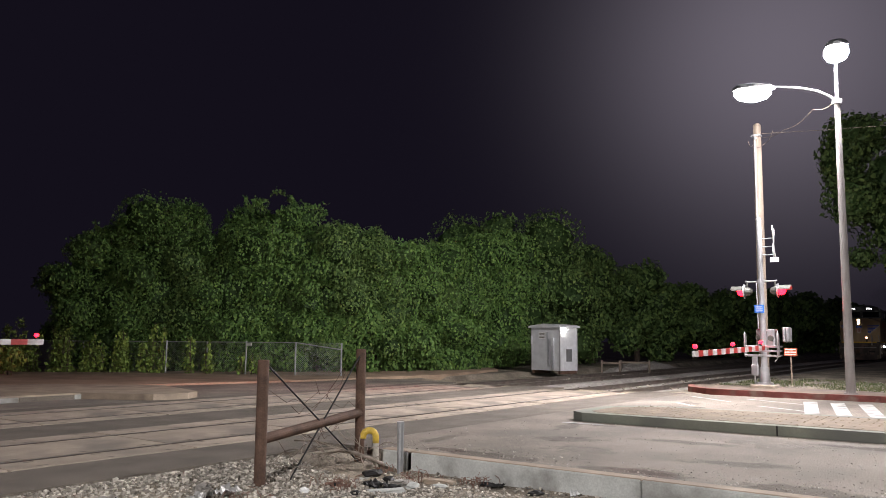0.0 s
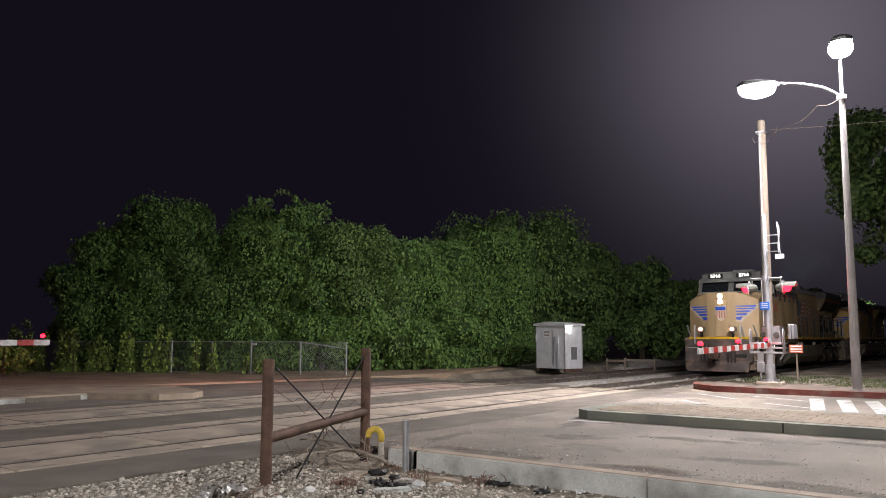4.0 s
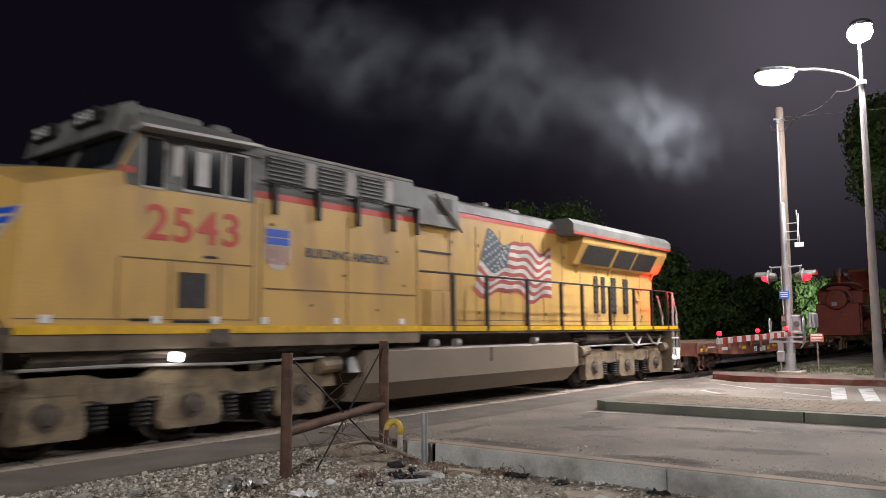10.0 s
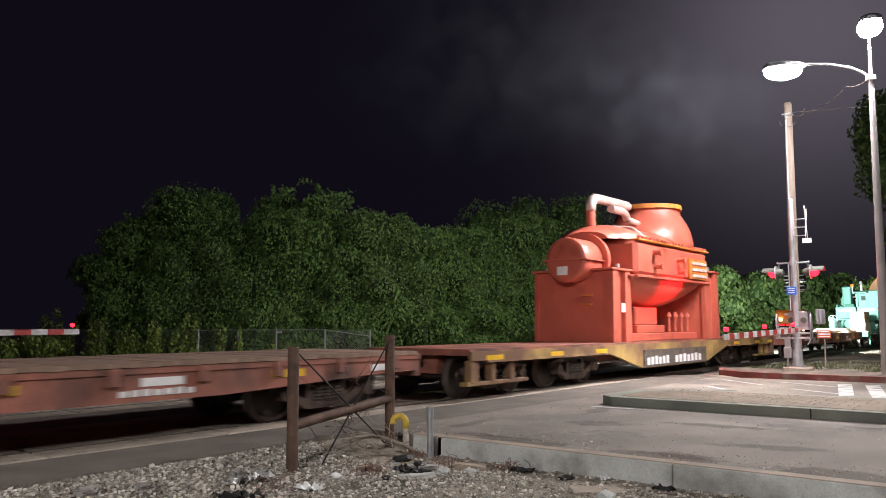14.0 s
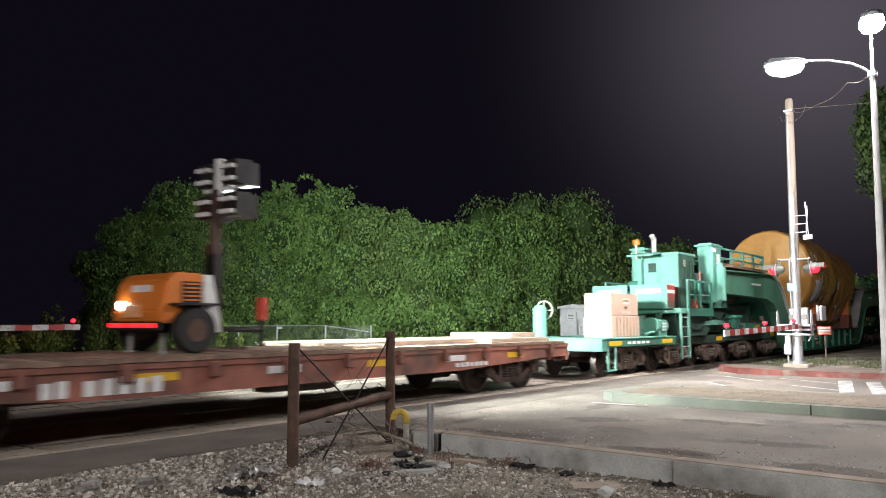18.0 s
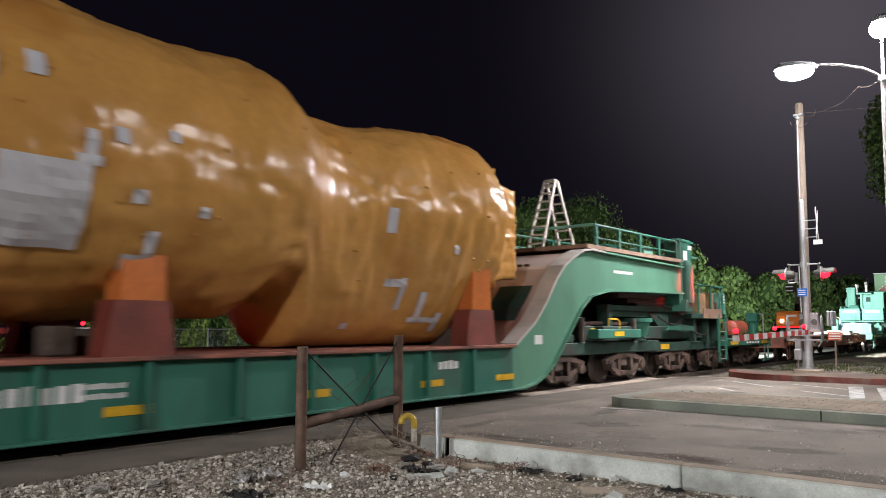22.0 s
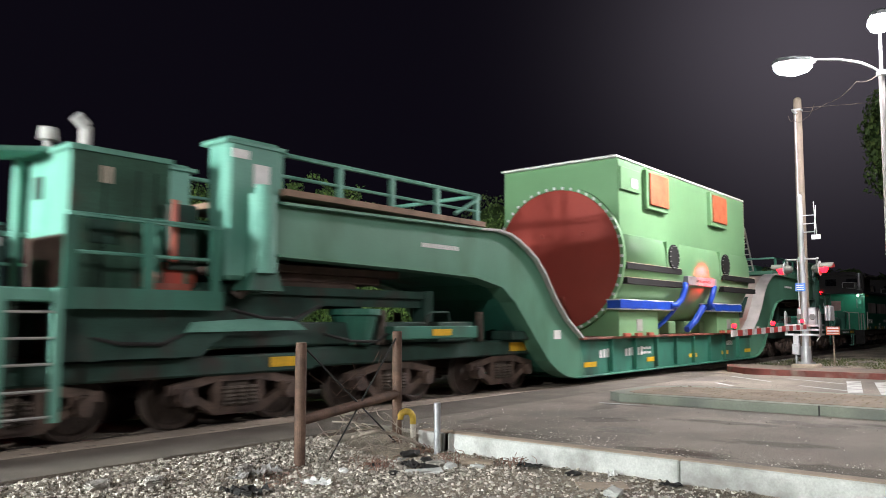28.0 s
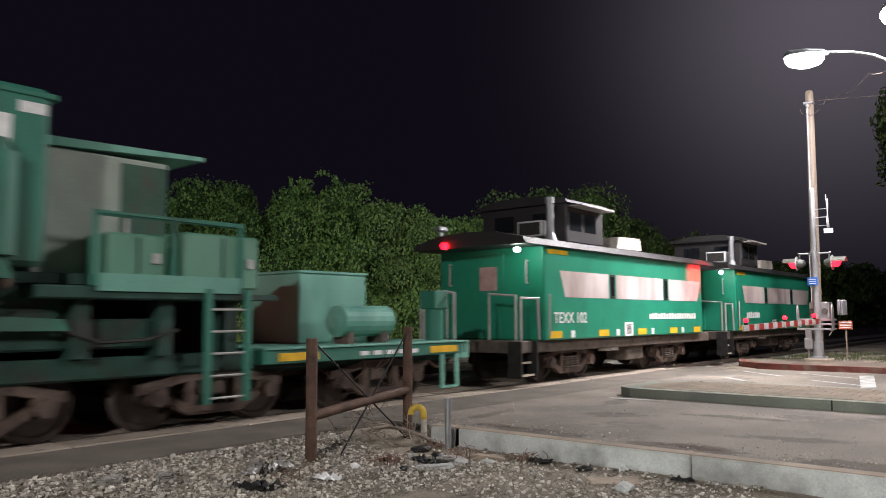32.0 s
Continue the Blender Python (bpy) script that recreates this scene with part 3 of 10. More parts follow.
def cobra_head(t, at, way, lens=LAMPGLOW):
    """A street lamp head with its glowing lens."""
    x, y, z = at
    d = Vector(way).normalized()
    m = Matrix.Translation(at) @ d.to_track_quat("X", "Z").to_matrix().to_4x4()
    bm = B()
    lathe(bm, [(-0.6, 0.07), (-0.45, 0.22), (0.0, 0.31), (0.4, 0.28), (0.52, 0.12)], 18, "x")
    for v in bm.verts:
        v.co.z = max(v.co.z * 0.55, -0.03)
    o = part("lamp_head", bm, GALV, t, "street lamp head")
    o.matrix_local = m
    bm = B()
    lathe(bm, [(-0.03, 0.31), (-0.14, 0.32), (-0.26, 0.26), (-0.34, 0.1)], 24, "z", (0.05, 0, 0))
    for v in bm.verts:
        v.co.x = 0.0 + (v.co.x - 0.05) * 1.55
    part("lens", bm, lens, o, "bright white lamp lens")


def street_lamp():
    t = thing("street_lamp", "tall pale street lamp with two lit heads", "street lamp", "street lamps")
    bm = B()
    rod(bm, (22.95, 3.62, 0.1), (22.93, 3.56, 8.15), 0.125, 0.075, 20)
    part("pole", bm, POLEGREY, t, "pale tapered concrete pole")
    bm = B()
    rod(bm, (22.95, 3.62, 0.1), (22.95, 3.62, 0.18), 0.19, 0.17, 20)
    part("base", bm, POLEGREY, t)
    bm = B()
    rod(bm, (22.93, 3.56, 8.08), (22.93, 3.56, 8.2), 0.13, 0.13, 16)
    part("collar", bm, GALV, t)
    bm = B()
    rod(bm, (22.93, 3.56, 8.15), (22.9, 3.54, 9.55), 0.05, 0.04, 10)
    part("top_tube", bm, GALV, t)
    bm = B()
    bar(bm, [(22.93, 3.56, 8.15), (22.85, 3.75, 8.32), (22.72, 4.0, 8.47), (22.5, 4.5, 8.62), (22.3, 4.95, 8.67), (22.15, 5.25, 8.66)], 0.032, 8)
    part("arm", bm, GALV, t, "curved steel arm")
    cobra_head(t, (22.0, 5.55, 8.62), (-0.4, 0.9, 0))
    cobra_head(t, (22.85, 3.5, 9.62), (-1, -0.25, 0))


def far_street_lamp(x, y, h):
    t = thing("street_lamp", "street lamp with a lit head", "street lamp", "street lamps")
    bm = B()
    rod(bm, (x - 1.8, y, -0.2), (x - 1.8, y, h), 0.15, 0.09, 16)
    part("pole", bm, POLEGREY, t)
    bm = B()
    bar(bm, [(x - 1.8, y, h - 0.2), (x - 1.2, y, h + 0.05), (x - 0.4, y, h + 0.1)], 0.03, 8)
    part("arm", bm, GALV, t)
    cobra_head(t, (x, y, h + 0.1), (1, 0, 0), DIMGLOW)


def flasher(t, x, y, z, way):
    """A crossing flasher: round backing, lens and long hood, facing along y."""
    bm = B()
    lathe(bm, [(-0.1, 0.05), (-0.06, 0.1), (0.08, 0.15), (0.16, 0.15), (0.16, 0.05)], 18, "y")
    rod(bm, (0, 0.05, 0.12), (0, 0.05, 0.29), 0.03, 0.03, 8)
    o = part("flasher", bm, FLASHGREY, t, "grey crossing flasher")
    o.matrix_local = pose(x, y, z, 0, 0, 0 if way > 0 else 180)
    bm = B()
    lathe(bm, [(0.16, 0.14), (0.26, 0.135), (0.32, 0.1), (0.35, 0.03)], 18, "y")
    part("lens", bm, REDGLOW, o, "lit red lens")
    bm = B()
    n = 12
    for i in range(n):
        a, b = math.pi * (0.04 + 0.92 * i / n), math.pi * (0.04 + 0.92 * (i + 1) / n)
        for r0, flip in ((0.155, False), (0.163, True)):
            q = [(math.cos(a) * r0, 0.14, math.sin(a) * r0), (math.cos(b) * r0, 0.14, math.sin(b) * r0), (math.cos(b) * r0, 0.5, math.sin(b) * r0), (math.cos(a) * r0, 0.5, math.sin(a) * r0)]
            bm.faces.new([bm.verts.new(p) for p in (q if flip else q[::-1])])
    part("hood", bm, FLASHGREY, o, "grey hood")


def striped_arm(t, x0, x1, y, z0, z1, lamps):
    """A tapering gate arm of white and red pieces from its root x0 to its tip x1."""
    n = 18
    for i in range(n):
        u, v = i / n, (i + 1) / n
        a, b = x0 + (x1 - x0) * u, x0 + (x1 - x0) * v
        za, zb = z0 + (z1 - z0) * u, z0 + (z1 - z0) * v
        h = 0.07
        bm = B()
        prism(bm, [(a, za - h), (b, zb - h), (b, zb + h), (a, za + h)], y - 0.02, y + 0.02)
        part("arm_section", bm, ARMWHITE if i % 2 else ARMRED, t)
    for u in lamps:
        x, z = x0 + (x1 - x0) * u, z0 + (z1 - z0) * u
        bm = B()
        box(bm, x - 0.04, x + 0.04, y - 0.03, y + 0.03, z + 0.07, z + 0.12)
        l = part("arm_lamp", bm, BLACK, t)
        bm = B()
        lathe(bm, [(-0.05, 0.035), (-0.035, 0.048), (0.035, 0.048), (0.05, 0.035)], 12, "y", (x, y, z + 0.17))
        part("lens", bm, REDGLOW, l, "lit red gate lamp")


def crossing_gate():
    X, Y = 24.4, 6.15
    t = thing("crossing_gate", "silver crossing signal mast with lowered striped gate arm", "crossing signal", "crossing gates")
    bm = B()
    box(bm, X - 0.35, X + 0.35, Y - 0.35, Y + 0.35, 0.05, 0.24, 0.03)
    part("footing", bm, CONCRETE, t, "concrete footing")
    bm = B()
    rod(bm, (X, Y, 0.22), (X, Y, 0.3), 0.26, 0.24, 18)
    rod(bm, (X, Y, 0.3), (X, Y, 0.75), 0.16, 0.13, 18)
    part("mast_base", bm, ALU, t)
    bm = B()
    rod(bm, (X, Y, 0.3), (X - 0.04, Y - 0.02, 5.25), 0.09, 0.075, 18)
    rod(bm, (X - 0.04, Y - 0.02, 5.25), (X - 0.04, Y - 0.02, 5.3), 0.075, 0.05, 18)
    part("mast", bm, ALU, t, "silver painted mast")
    # mechanism housing, frame and counterweights
    bm = B()
    box(bm, X + 0.1, X + 0.6, Y - 0.3, Y + 0.24, 1.33, 1.9, 0.04)
    mech = part("mechanism", bm, ALU, t, "silver gate mechanism")
    for dy in (-0.19, 0.16):
        bm = B()
        rod(bm, (X + 0.1, Y + dy, 1.62), (X + 0.075, Y + dy, 1.62), 0.09, 0.08, 16)
        part("cover", bm, FLASHGREY, mech)
    for z in (1.1, 1.24, 1.37):
        bm = B()
        box(bm, X - 0.36, X + 0.38, Y - 0.45, Y - 0.42, z - 0.026, z + 0.026)
        box(bm, X - 0.36, X + 0.38, Y + 0.42, Y + 0.45, z - 0.026, z + 0.026)
        box(bm, X - 0.38, X - 0.355, Y - 0.46, Y + 0.46, z - 0.03, z + 0.03, 0.006)
        part("yoke", bm, ALU, t)
    for y in (Y - 0.47, Y + 0.47):
        bm = B()
        bar(bm, [(X - 0.3, y, 1.07), (X - 0.3, y, 1.72), (X - 0.25, y, 1.78), (X - 0.15, y, 1.72), (X - 0.12, y, 1.07)], 0.024, 8)
        part("side_arm", bm, ALU, t)
    for dy in (-0.56, -0.65):
        bm = B()
        box(bm, X + 0.1, X + 0.6, Y + dy - 0.04, Y + dy + 0.04, 1.5, 1.95, 0.03)
        part("counterweight", bm, ALU, t)
    bm = B()
    box(bm, X - 0.2, X - 0.02, Y + 0.14, Y + 0.34, 0.5, 0.82, 0.02)
    box(bm, X - 0.18, X - 0.05, Y + 0.16, Y + 0.3, 0.82, 1.1)
    part("junction_box", bm, ALU, t)
    for pts, r in (([(X - 0.1, Y + 0.25, 0.2), (X - 0.1, Y + 0.25, 1.1)], 0.03), ([(X - 0.1, Y + 0.1, 1.9), (X - 0.13, Y + 0.1, 3.3)], 0.018), ([(X, Y - 0.2, 1.1), (X, Y - 0.4, 1.05), (X, Y - 0.3, 0.9)], 0.02)):
        bm = B()
        bar(bm, pts, r)
        part("conduit", bm, ALU, t)
    striped_arm(t, 24.0, 17.7, Y - 0.12, 1.33, 1.215, (0.06, 0.5, 0.97))
    # flashers on their cross arm
    bm = B()
    bar(bm, [(X, Y - 0.46, 3.36), (X, Y - 0.4, 3.34), (X, Y + 0.4, 3.34), (X, Y + 0.46, 3.36)], 0.026, 8)
    rod(bm, (X, Y, 3.27), (X, Y, 3.41), 0.11, 0.11, 14)
    part("cross_arm", bm, ALU, t)
    for sy in (-1, 1):
        flasher(t, X, Y + sy * 0.36, 3.05, sy)
        # round silver backing, seen edge on
        bm = B()
        lathe(bm, [(0.1, 0.1), (0.12, 0.22), (0.135, 0.225), (0.15, 0.1)], 24, "y")
        b = part("backing", bm, ALU, t, "round silver backing plate")
        b.matrix_local = pose(X, Y + sy * 0.36, 3.05, 0, 0, 0 if sy > 0 else 180)
    # crossbuck, edge-on to the camera, on brackets
    for ang in (-40, 40):
        bm = B()
        box(bm, -0.62, 0.62, -0.008, 0.008, -0.11, 0.095)
        o = part("crossbuck_board", bm, WHITEP, t, "white crossing board")
        o.matrix_local = Matrix.Translation((X, Y - 0.42, 4.52)) @ Matrix.Rotation(radians(10), 4, "Z") @ Matrix.Rotation(radians(ang), 4, "Y")
    for z in (4.15, 4.4, 4.65):
        bm = B()
        bar(bm, [(X, Y, z), (X, Y - 0.41, z)], 0.016)
        part("bracket", bm, GALV, t)
    bm = B()
    box(bm, X - 0.012, X + 0.012, Y - 0.55, Y - 0.3, 3.92, 4.06)
    part("count_plate", bm, WHITEP, t)
    # small blue notice
    bm = B()
    box(bm, X - 0.13, X - 0.11, Y - 0.09, Y + 0.19, 2.38, 2.62, 0.004)
    bl = part("blue_notice", bm, surface("blue_sign", (0.02, 0.13, 0.5), 0.4), t, "small blue notice")
    bm = B()
    for k in range(3):
        box(bm, X - 0.134, X - 0.13, Y - 0.05, Y + 0.15, 2.43 + k * 0.06, 2.45 + k * 0.06)
    part("notice_bars", bm, WHITEP, bl)


def opposite_gate():
    t = thing("crossing_gate", "lowered striped gate arm across the tracks", "crossing signal", "crossing gates")
    striped_arm(t, 2.4, 9.55, 19.9, 1.36, 1.39, (0.975, 0.6, 0.2))
    bm = B()
    rod(bm, (1.8, 19.9, -0.05), (1.8, 19.9, 5.0), 0.09, 0.075, 16)
    part("mast", bm, ALU, t)
    bm = B()
    box(bm, 1.5, 2.4, 19.6, 20.2, 1.0, 1.7, 0.04)
    part("mechanism", bm, ALU, t)
    bm = B()
    rod(bm, (1.2, 19.9, 3.5), (2.4, 19.9, 3.5), 0.03, 0.03, 8)
    part("cross_arm", bm, ALU, t)
    for dx in (-0.5, 0.5):
        flasher(t, 1.8 + dx, 19.8, 3.2, -1)


def small_sign():
    t = thing("warning_sign", "small red and white notice on a post", "sign")
    bm = B()
    box(bm, 29.88, 29.93, 6.58, 6.63, -0.2, 1.05)
    part("post", bm, WOOD, t)
    bm = B()
    box(bm, 29.85, 29.87, 6.38, 6.83, 1.0, 1.3, 0.003)
    p = part("plate", bm, surface("orange_sign", (0.5, 0.12, 0.06), 0.5), t, "orange red plate")
    for z in (1.05, 1.12, 1.22):
        bm = B()
        box(bm, 29.842, 29.85, 6.42, 6.79, z, z + (0.05 if z > 1.1 else 0.025))
        part("plate_bar", bm, WHITEP, p)


def signal_shed():
    t = thing("signal_shed", "grey metal railway signal shed with closed doors", "shed", at=(33.4, 19.45, 0.0), rz=-14)
    bm = B()
    box(bm, 0, 1.25, -1.85, 0, 0.06, 2.16, 0.01)
    body = part("body", bm, SHEDGREY, t)
    bm = B()
    prism(bm, [(-1.98, 2.14), (-1.95, 2.24), (-0.92, 2.34), (0.1, 2.24), (0.13, 2.14)], -0.12, 1.37, "x")
    part("roof", bm, SHEDGREY, t, "low pitched grey roof")
    for y in (-1.8, -0.05):
        bm = B()
        box(bm, 0.02, 1.2, y - 0.06, y + 0.06, -0.1, 0.06)
        part("skid", bm, RUST, t)
    bm = B()
    box(bm, -0.02, 0, -1.05, -0.12, 0.15, 2.05, 0.006)
    d = part("door", bm, SHEDGREY, t)
    bm = B()
    bar(bm, [(-0.04, -1.12, 0.25), (-0.04, -1.12, 1.95)], 0.02)
    bar(bm, [(-0.05, -1.2, 0.25), (-0.05, -1.2, 1.6)], 0.03)
    part("lock_bar", bm, GALV, d)
    bm = B()
    box(bm, -0.03, -0.02, -0.95, -0.5, 1.6, 1.92)
    s = part("notice", bm, WHITEP, t, "white notice board")
    for k in range(4):
        bm = B()
        box(bm, -0.034, -0.03, -0.9, -0.55, 1.64 + k * 0.07, 1.67 + k * 0.07)
        part("notice_bar", bm, UNDER, s)
    bm = B()
    box(bm, 0.3, 1.0, -1.87, -1.85, 0.15, 2.0, 0.006)
    part("side_door", bm, SHEDGREY, t)
    bm = B()
    box(bm, 0.45, 0.85, -1.88, -1.87, 0.5, 1.1)
    part("vent", bm, DARKG, t)
    bm = B()
    lathe(bm, [(1.96, 0.06), (2.02, 0.08), (2.08, 0.05)], 12, "z", (0.3, -1.93, 0))
    part("wall_lamp", bm, SHEDGLOW, t, "small lit wall lamp")
    for x, z0, z1 in ((-0.06, 1.25, 1.65), (-0.05, 0.75, 1.15)):
        bm = B()
        box(bm, x, 0, -1.5, -1.32, z0, z1, 0.01)
        part("meter_box", bm, SHEDGREY, t)
    for y in (-1.38, -1.46):
        bm = B()
        rod(bm, (-0.04, y, 0.1), (-0.04, y, 1.3), 0.022, 0.022, 8)
        part("conduit", bm, GALV, t)
    bm = B()
    box(bm, -0.06, 0.0, -0.06, 0.02, 1.35, 1.75, 0.01)
    part("side_box", bm, SHEDGREY, t)
    for y in (-1.87, 0.0):
        for x in (-0.02, 1.23):
            bm = B()
            box(bm, x, x + 0.04, y - 0.01, y + 0.03, 0.06, 2.16)
            part("corner_trim", bm, ALU, t)


SHEDGLOW = glow("shed_lamp_glow", (1.0, 0.97, 0.9), 25)
DARKG = surface("dark_vent", (0.12, 0.12, 0.12), 0.7)


def low_rails():
    for x, y, w in ((37.5, 17.6, 1.0), (39.0, 17.2, 1.6)):
        t = thing("low_rail", "low weathered rail barrier beside the track", "barrier", "low rail barriers")
        for dy in (0, w):
            bm = B()
            box(bm, x - 0.04, x + 0.04, y - dy - 0.04, y - dy + 0.04, -0.4, 0.5)
            part("post", bm, WOOD, t)
        bm = B()
        box(bm, x - 0.03, x + 0.03, y - w, y, 0.32, 0.42)
        part("rail", bm, WOOD, t)


def fence():
    """Chain-link fence: posts, top rail and crossed wires."""
    t = thing("chain_link_fence", "grey chain link fence overgrown with vines", "fence")
    line = [(16.2, 34.2), (17.4, 32.6), (18.3, 30.9), (19.1, 29.0), (19.9, 27.3), (20.5, 25.5), (21.3, 23.4), (22.3, 21.8)]
    H = 1.36
    for k, (x, y) in enumerate(line):
        bm = B()
        rod(bm, (x, y, -0.2), (x, y, H + (0.06 if k in (3, 5) else 0)), 0.035, 0.035, 10)
        part("post", bm, GALV, t)
    for k, ((x0, y0), (x1, y1)) in enumerate(zip(line, line[1:])):
        h1 = H if k < 6 else H * 0.8
        bm = B()
        rod(bm, (x0, y0, H), (x1, y1, h1), 0.02, 0.02, 8)
        part("top_rail", bm, GALV, t)
        d = Vector((x1 - x0, y1 - y0, 0))
        L = d.length
        d.normalize()
        n = Vector((-d.y, d.x, 0)) * 0.0025
        bm = B()
        step = 0.085
        k2 = -H
        while k2 < L:
            for sgn in (1, -1):
                a, b = k2, k2 + H
                za, zb = (0.02, H) if sgn > 0 else (H, 0.02)
                if a < 0:
                    za += (0 - a) / (b - a) * (zb - za)
                    a = 0
                if b > L:
                    zb = za + (L - a) / max(b - a, 1e-6) * (zb - za)
                    b = L
                if b - a > 0.02:
                    p, q = Vector((x0, y0, za)) + d * a, Vector((x0, y0, zb)) + d * b
                    u = Vector((0, 0, 0.003))
                    bm.faces.new([bm.verts.new(v) for v in (p - u, q - u, q + u, p + u)])
            k2 += step
        m = part("wire_mesh", bm, GALV, t)
        m["kind"] = "stuff"
    x, y = line[5]
    bm = B()
    box(bm, x - 0.02, x, y - 0.34, y - 0.02, 1.22, 1.32)
    part("tag", bm, WHITEP, t)


pipe_barrier()
dead_wire()
pipes()
utility_pole()
street_lamp()
far_street_lamp(15.9, -5.0, 9.25)
far_street_lamp(-3.0, -3.4, 9.55)
crossing_gate()
opposite_gate()
small_sign()
signal_shed()
low_rails()
fence()

# ---- the train: shared pieces (local x runs to the rear, -y is the side towards the road, z = 0 on the rails) ----
TRAIN = []
SPIN = {}
LOCO_YELLOW = surface("armour_yellow_paint", (0.56, 0.35, 0.1), 0.45, 0, 1.6, 0.12, 40, 0.05, (0.4, 0.25, 0.1), 0.3, 3)
LOCO_FADED = surface("faded_yellow_paint", (0.46, 0.33, 0.175), 0.6, 0, 1.6, 0.16, 40, 0.05, (0.3, 0.205, 0.105), 0.4, 3)
SOOTGREY = surface("sooty_grey_paint", (0.06, 0.06, 0.055), 0.75, 0, 2, 0.25, 40, 0.08)
LOCO_GREY = surface("grey_roof_paint", (0.15, 0.155, 0.14), 0.65, 0, 2, 0.15, 40, 0.08, (0.09, 0.085, 0.08), 0.4)
REDTRIM = surface("red_trim_paint", (0.5, 0.055, 0.03), 0.45, 0, 3, 0.1, 40, 0.03)
BLUEP = surface("blue_emblem_paint", (0.02, 0.085, 0.5), 0.45, 0, 3, 0.1, 40, 0.03)
BROWN = surface("oxide_brown_paint", (0.31, 0.112, 0.074), 0.7, 0, 1.3, 0.3, 40, 0.15, (0.1, 0.05, 0.038), 0.4)
DECKWOOD = surface("deck_timber", (0.26, 0.17, 0.12), 0.85, 0, 2, 0.3, 30, 0.3, each=0.2)
CARYELLOW = surface("grimy_yellow_paint", (0.42, 0.28, 0.09), 0.65, 0, 1.2, 0.3, 40, 0.1, (0.17, 0.09, 0.05), 0.62)
# dark grimy green with the undercar shade mixed in; dark fittings share it
DARKGREEN = surface("shaded_dark_green_steel", (0.014, 0.05, 0.036), 0.75, 0.0, 2.5, 0.35, 40, 0.15, (0.035, 0.03, 0.024), 0.35)
NECKGREEN = surface("chalky_green_paint", (0.095, 0.25, 0.165), 0.5, 0, 1.2, 0.1, 40, 0.05, (0.06, 0.17, 0.097), 0.3, 2)
PANELGREY = surface("grey_green_panel", (0.26, 0.3, 0.25), 0.6, 0, 1.5, 0.15, 40, 0.05)
GREEN = surface("dark_green_paint", (0.03, 0.165, 0.112), 0.6, 0, 1.2, 0.18, 40, 0.08, (0.035, 0.09, 0.065), 0.35, 2)
MINT = surface("mint_green_paint", (0.135, 0.34, 0.262), 0.65, 0, 1.6, 0.15, 40, 0.06, (0.06, 0.22, 0.165), 0.3, 2)
GLASS = surface("dark_window_glass", (0.012, 0.014, 0.016), 0.08, 0, 2, 0.1, 5, 0.0)
DARKHOLE = surface("dark_grille", (0.03, 0.028, 0.025), 0.7, 0, 8, 0.3, 40, 0.2)
WHITEGLOW = glow("white_lamp_glow", (1.0, 0.95, 0.9), 12)
BROWNDARK = surface("dark_rust_brown", (0.07, 0.04, 0.03), 0.75, 0, 3, 0.35, 40, 0.1)
COOLGLOW = glow("work_light_glow", (0.93, 1.0, 1.0), 2600)


def car(name, s, label, category, group="train cars"):
    t = thing(name, label, category, group)
    TRAIN.append((t, s))
    return t


_meshes = {}


def cached(key, make):
    if key not in _meshes:
        _meshes[key] = make()
    return _meshes[key]


def child(name, me, parent, at=(0, 0, 0), rz=0):
    o = new(name, me)
    o.parent = parent
    o.matrix_basis = pose(*at, 0, 0, rz)
    return o


def wheelset_mesh(r):
    def make():
        bm = B()
        for s in (-1, 1):
            rings = [(0.69, r * 0.8), (0.69, r + 0.02), (0.72, r + 0.02), (0.73, r), (0.82, r - 0.01), (0.82, r * 0.84), (0.785, r * 0.78), (0.785, r * 0.36), (0.83, r * 0.3)]
            lathe(bm, [(s * d, q) for d, q in rings], 22, "y")
        rod(bm, (0, -0.8, 0), (0, 0.8, 0), 0.085, 0.085, 10)
        for a in range(4):
            c, d = math.cos(a * math.pi / 2), math.sin(a * math.pi / 2)
            for s in (-1, 1):
                rod(bm, (c * r * 0.56, s * 0.78, d * r * 0.56), (c * r * 0.56, s * 0.79, d * r * 0.56), 0.035, 0.03, 6)
        for f in bm.faces:
            c = f.calc_center_median()
            f.material_index = 1 if math.hypot(c.x, c.z) > r * 0.955 else 0
        return link_mesh("wheelset", bm, [WHEELM, RAIL])
    return cached(("wheelset", r), make)


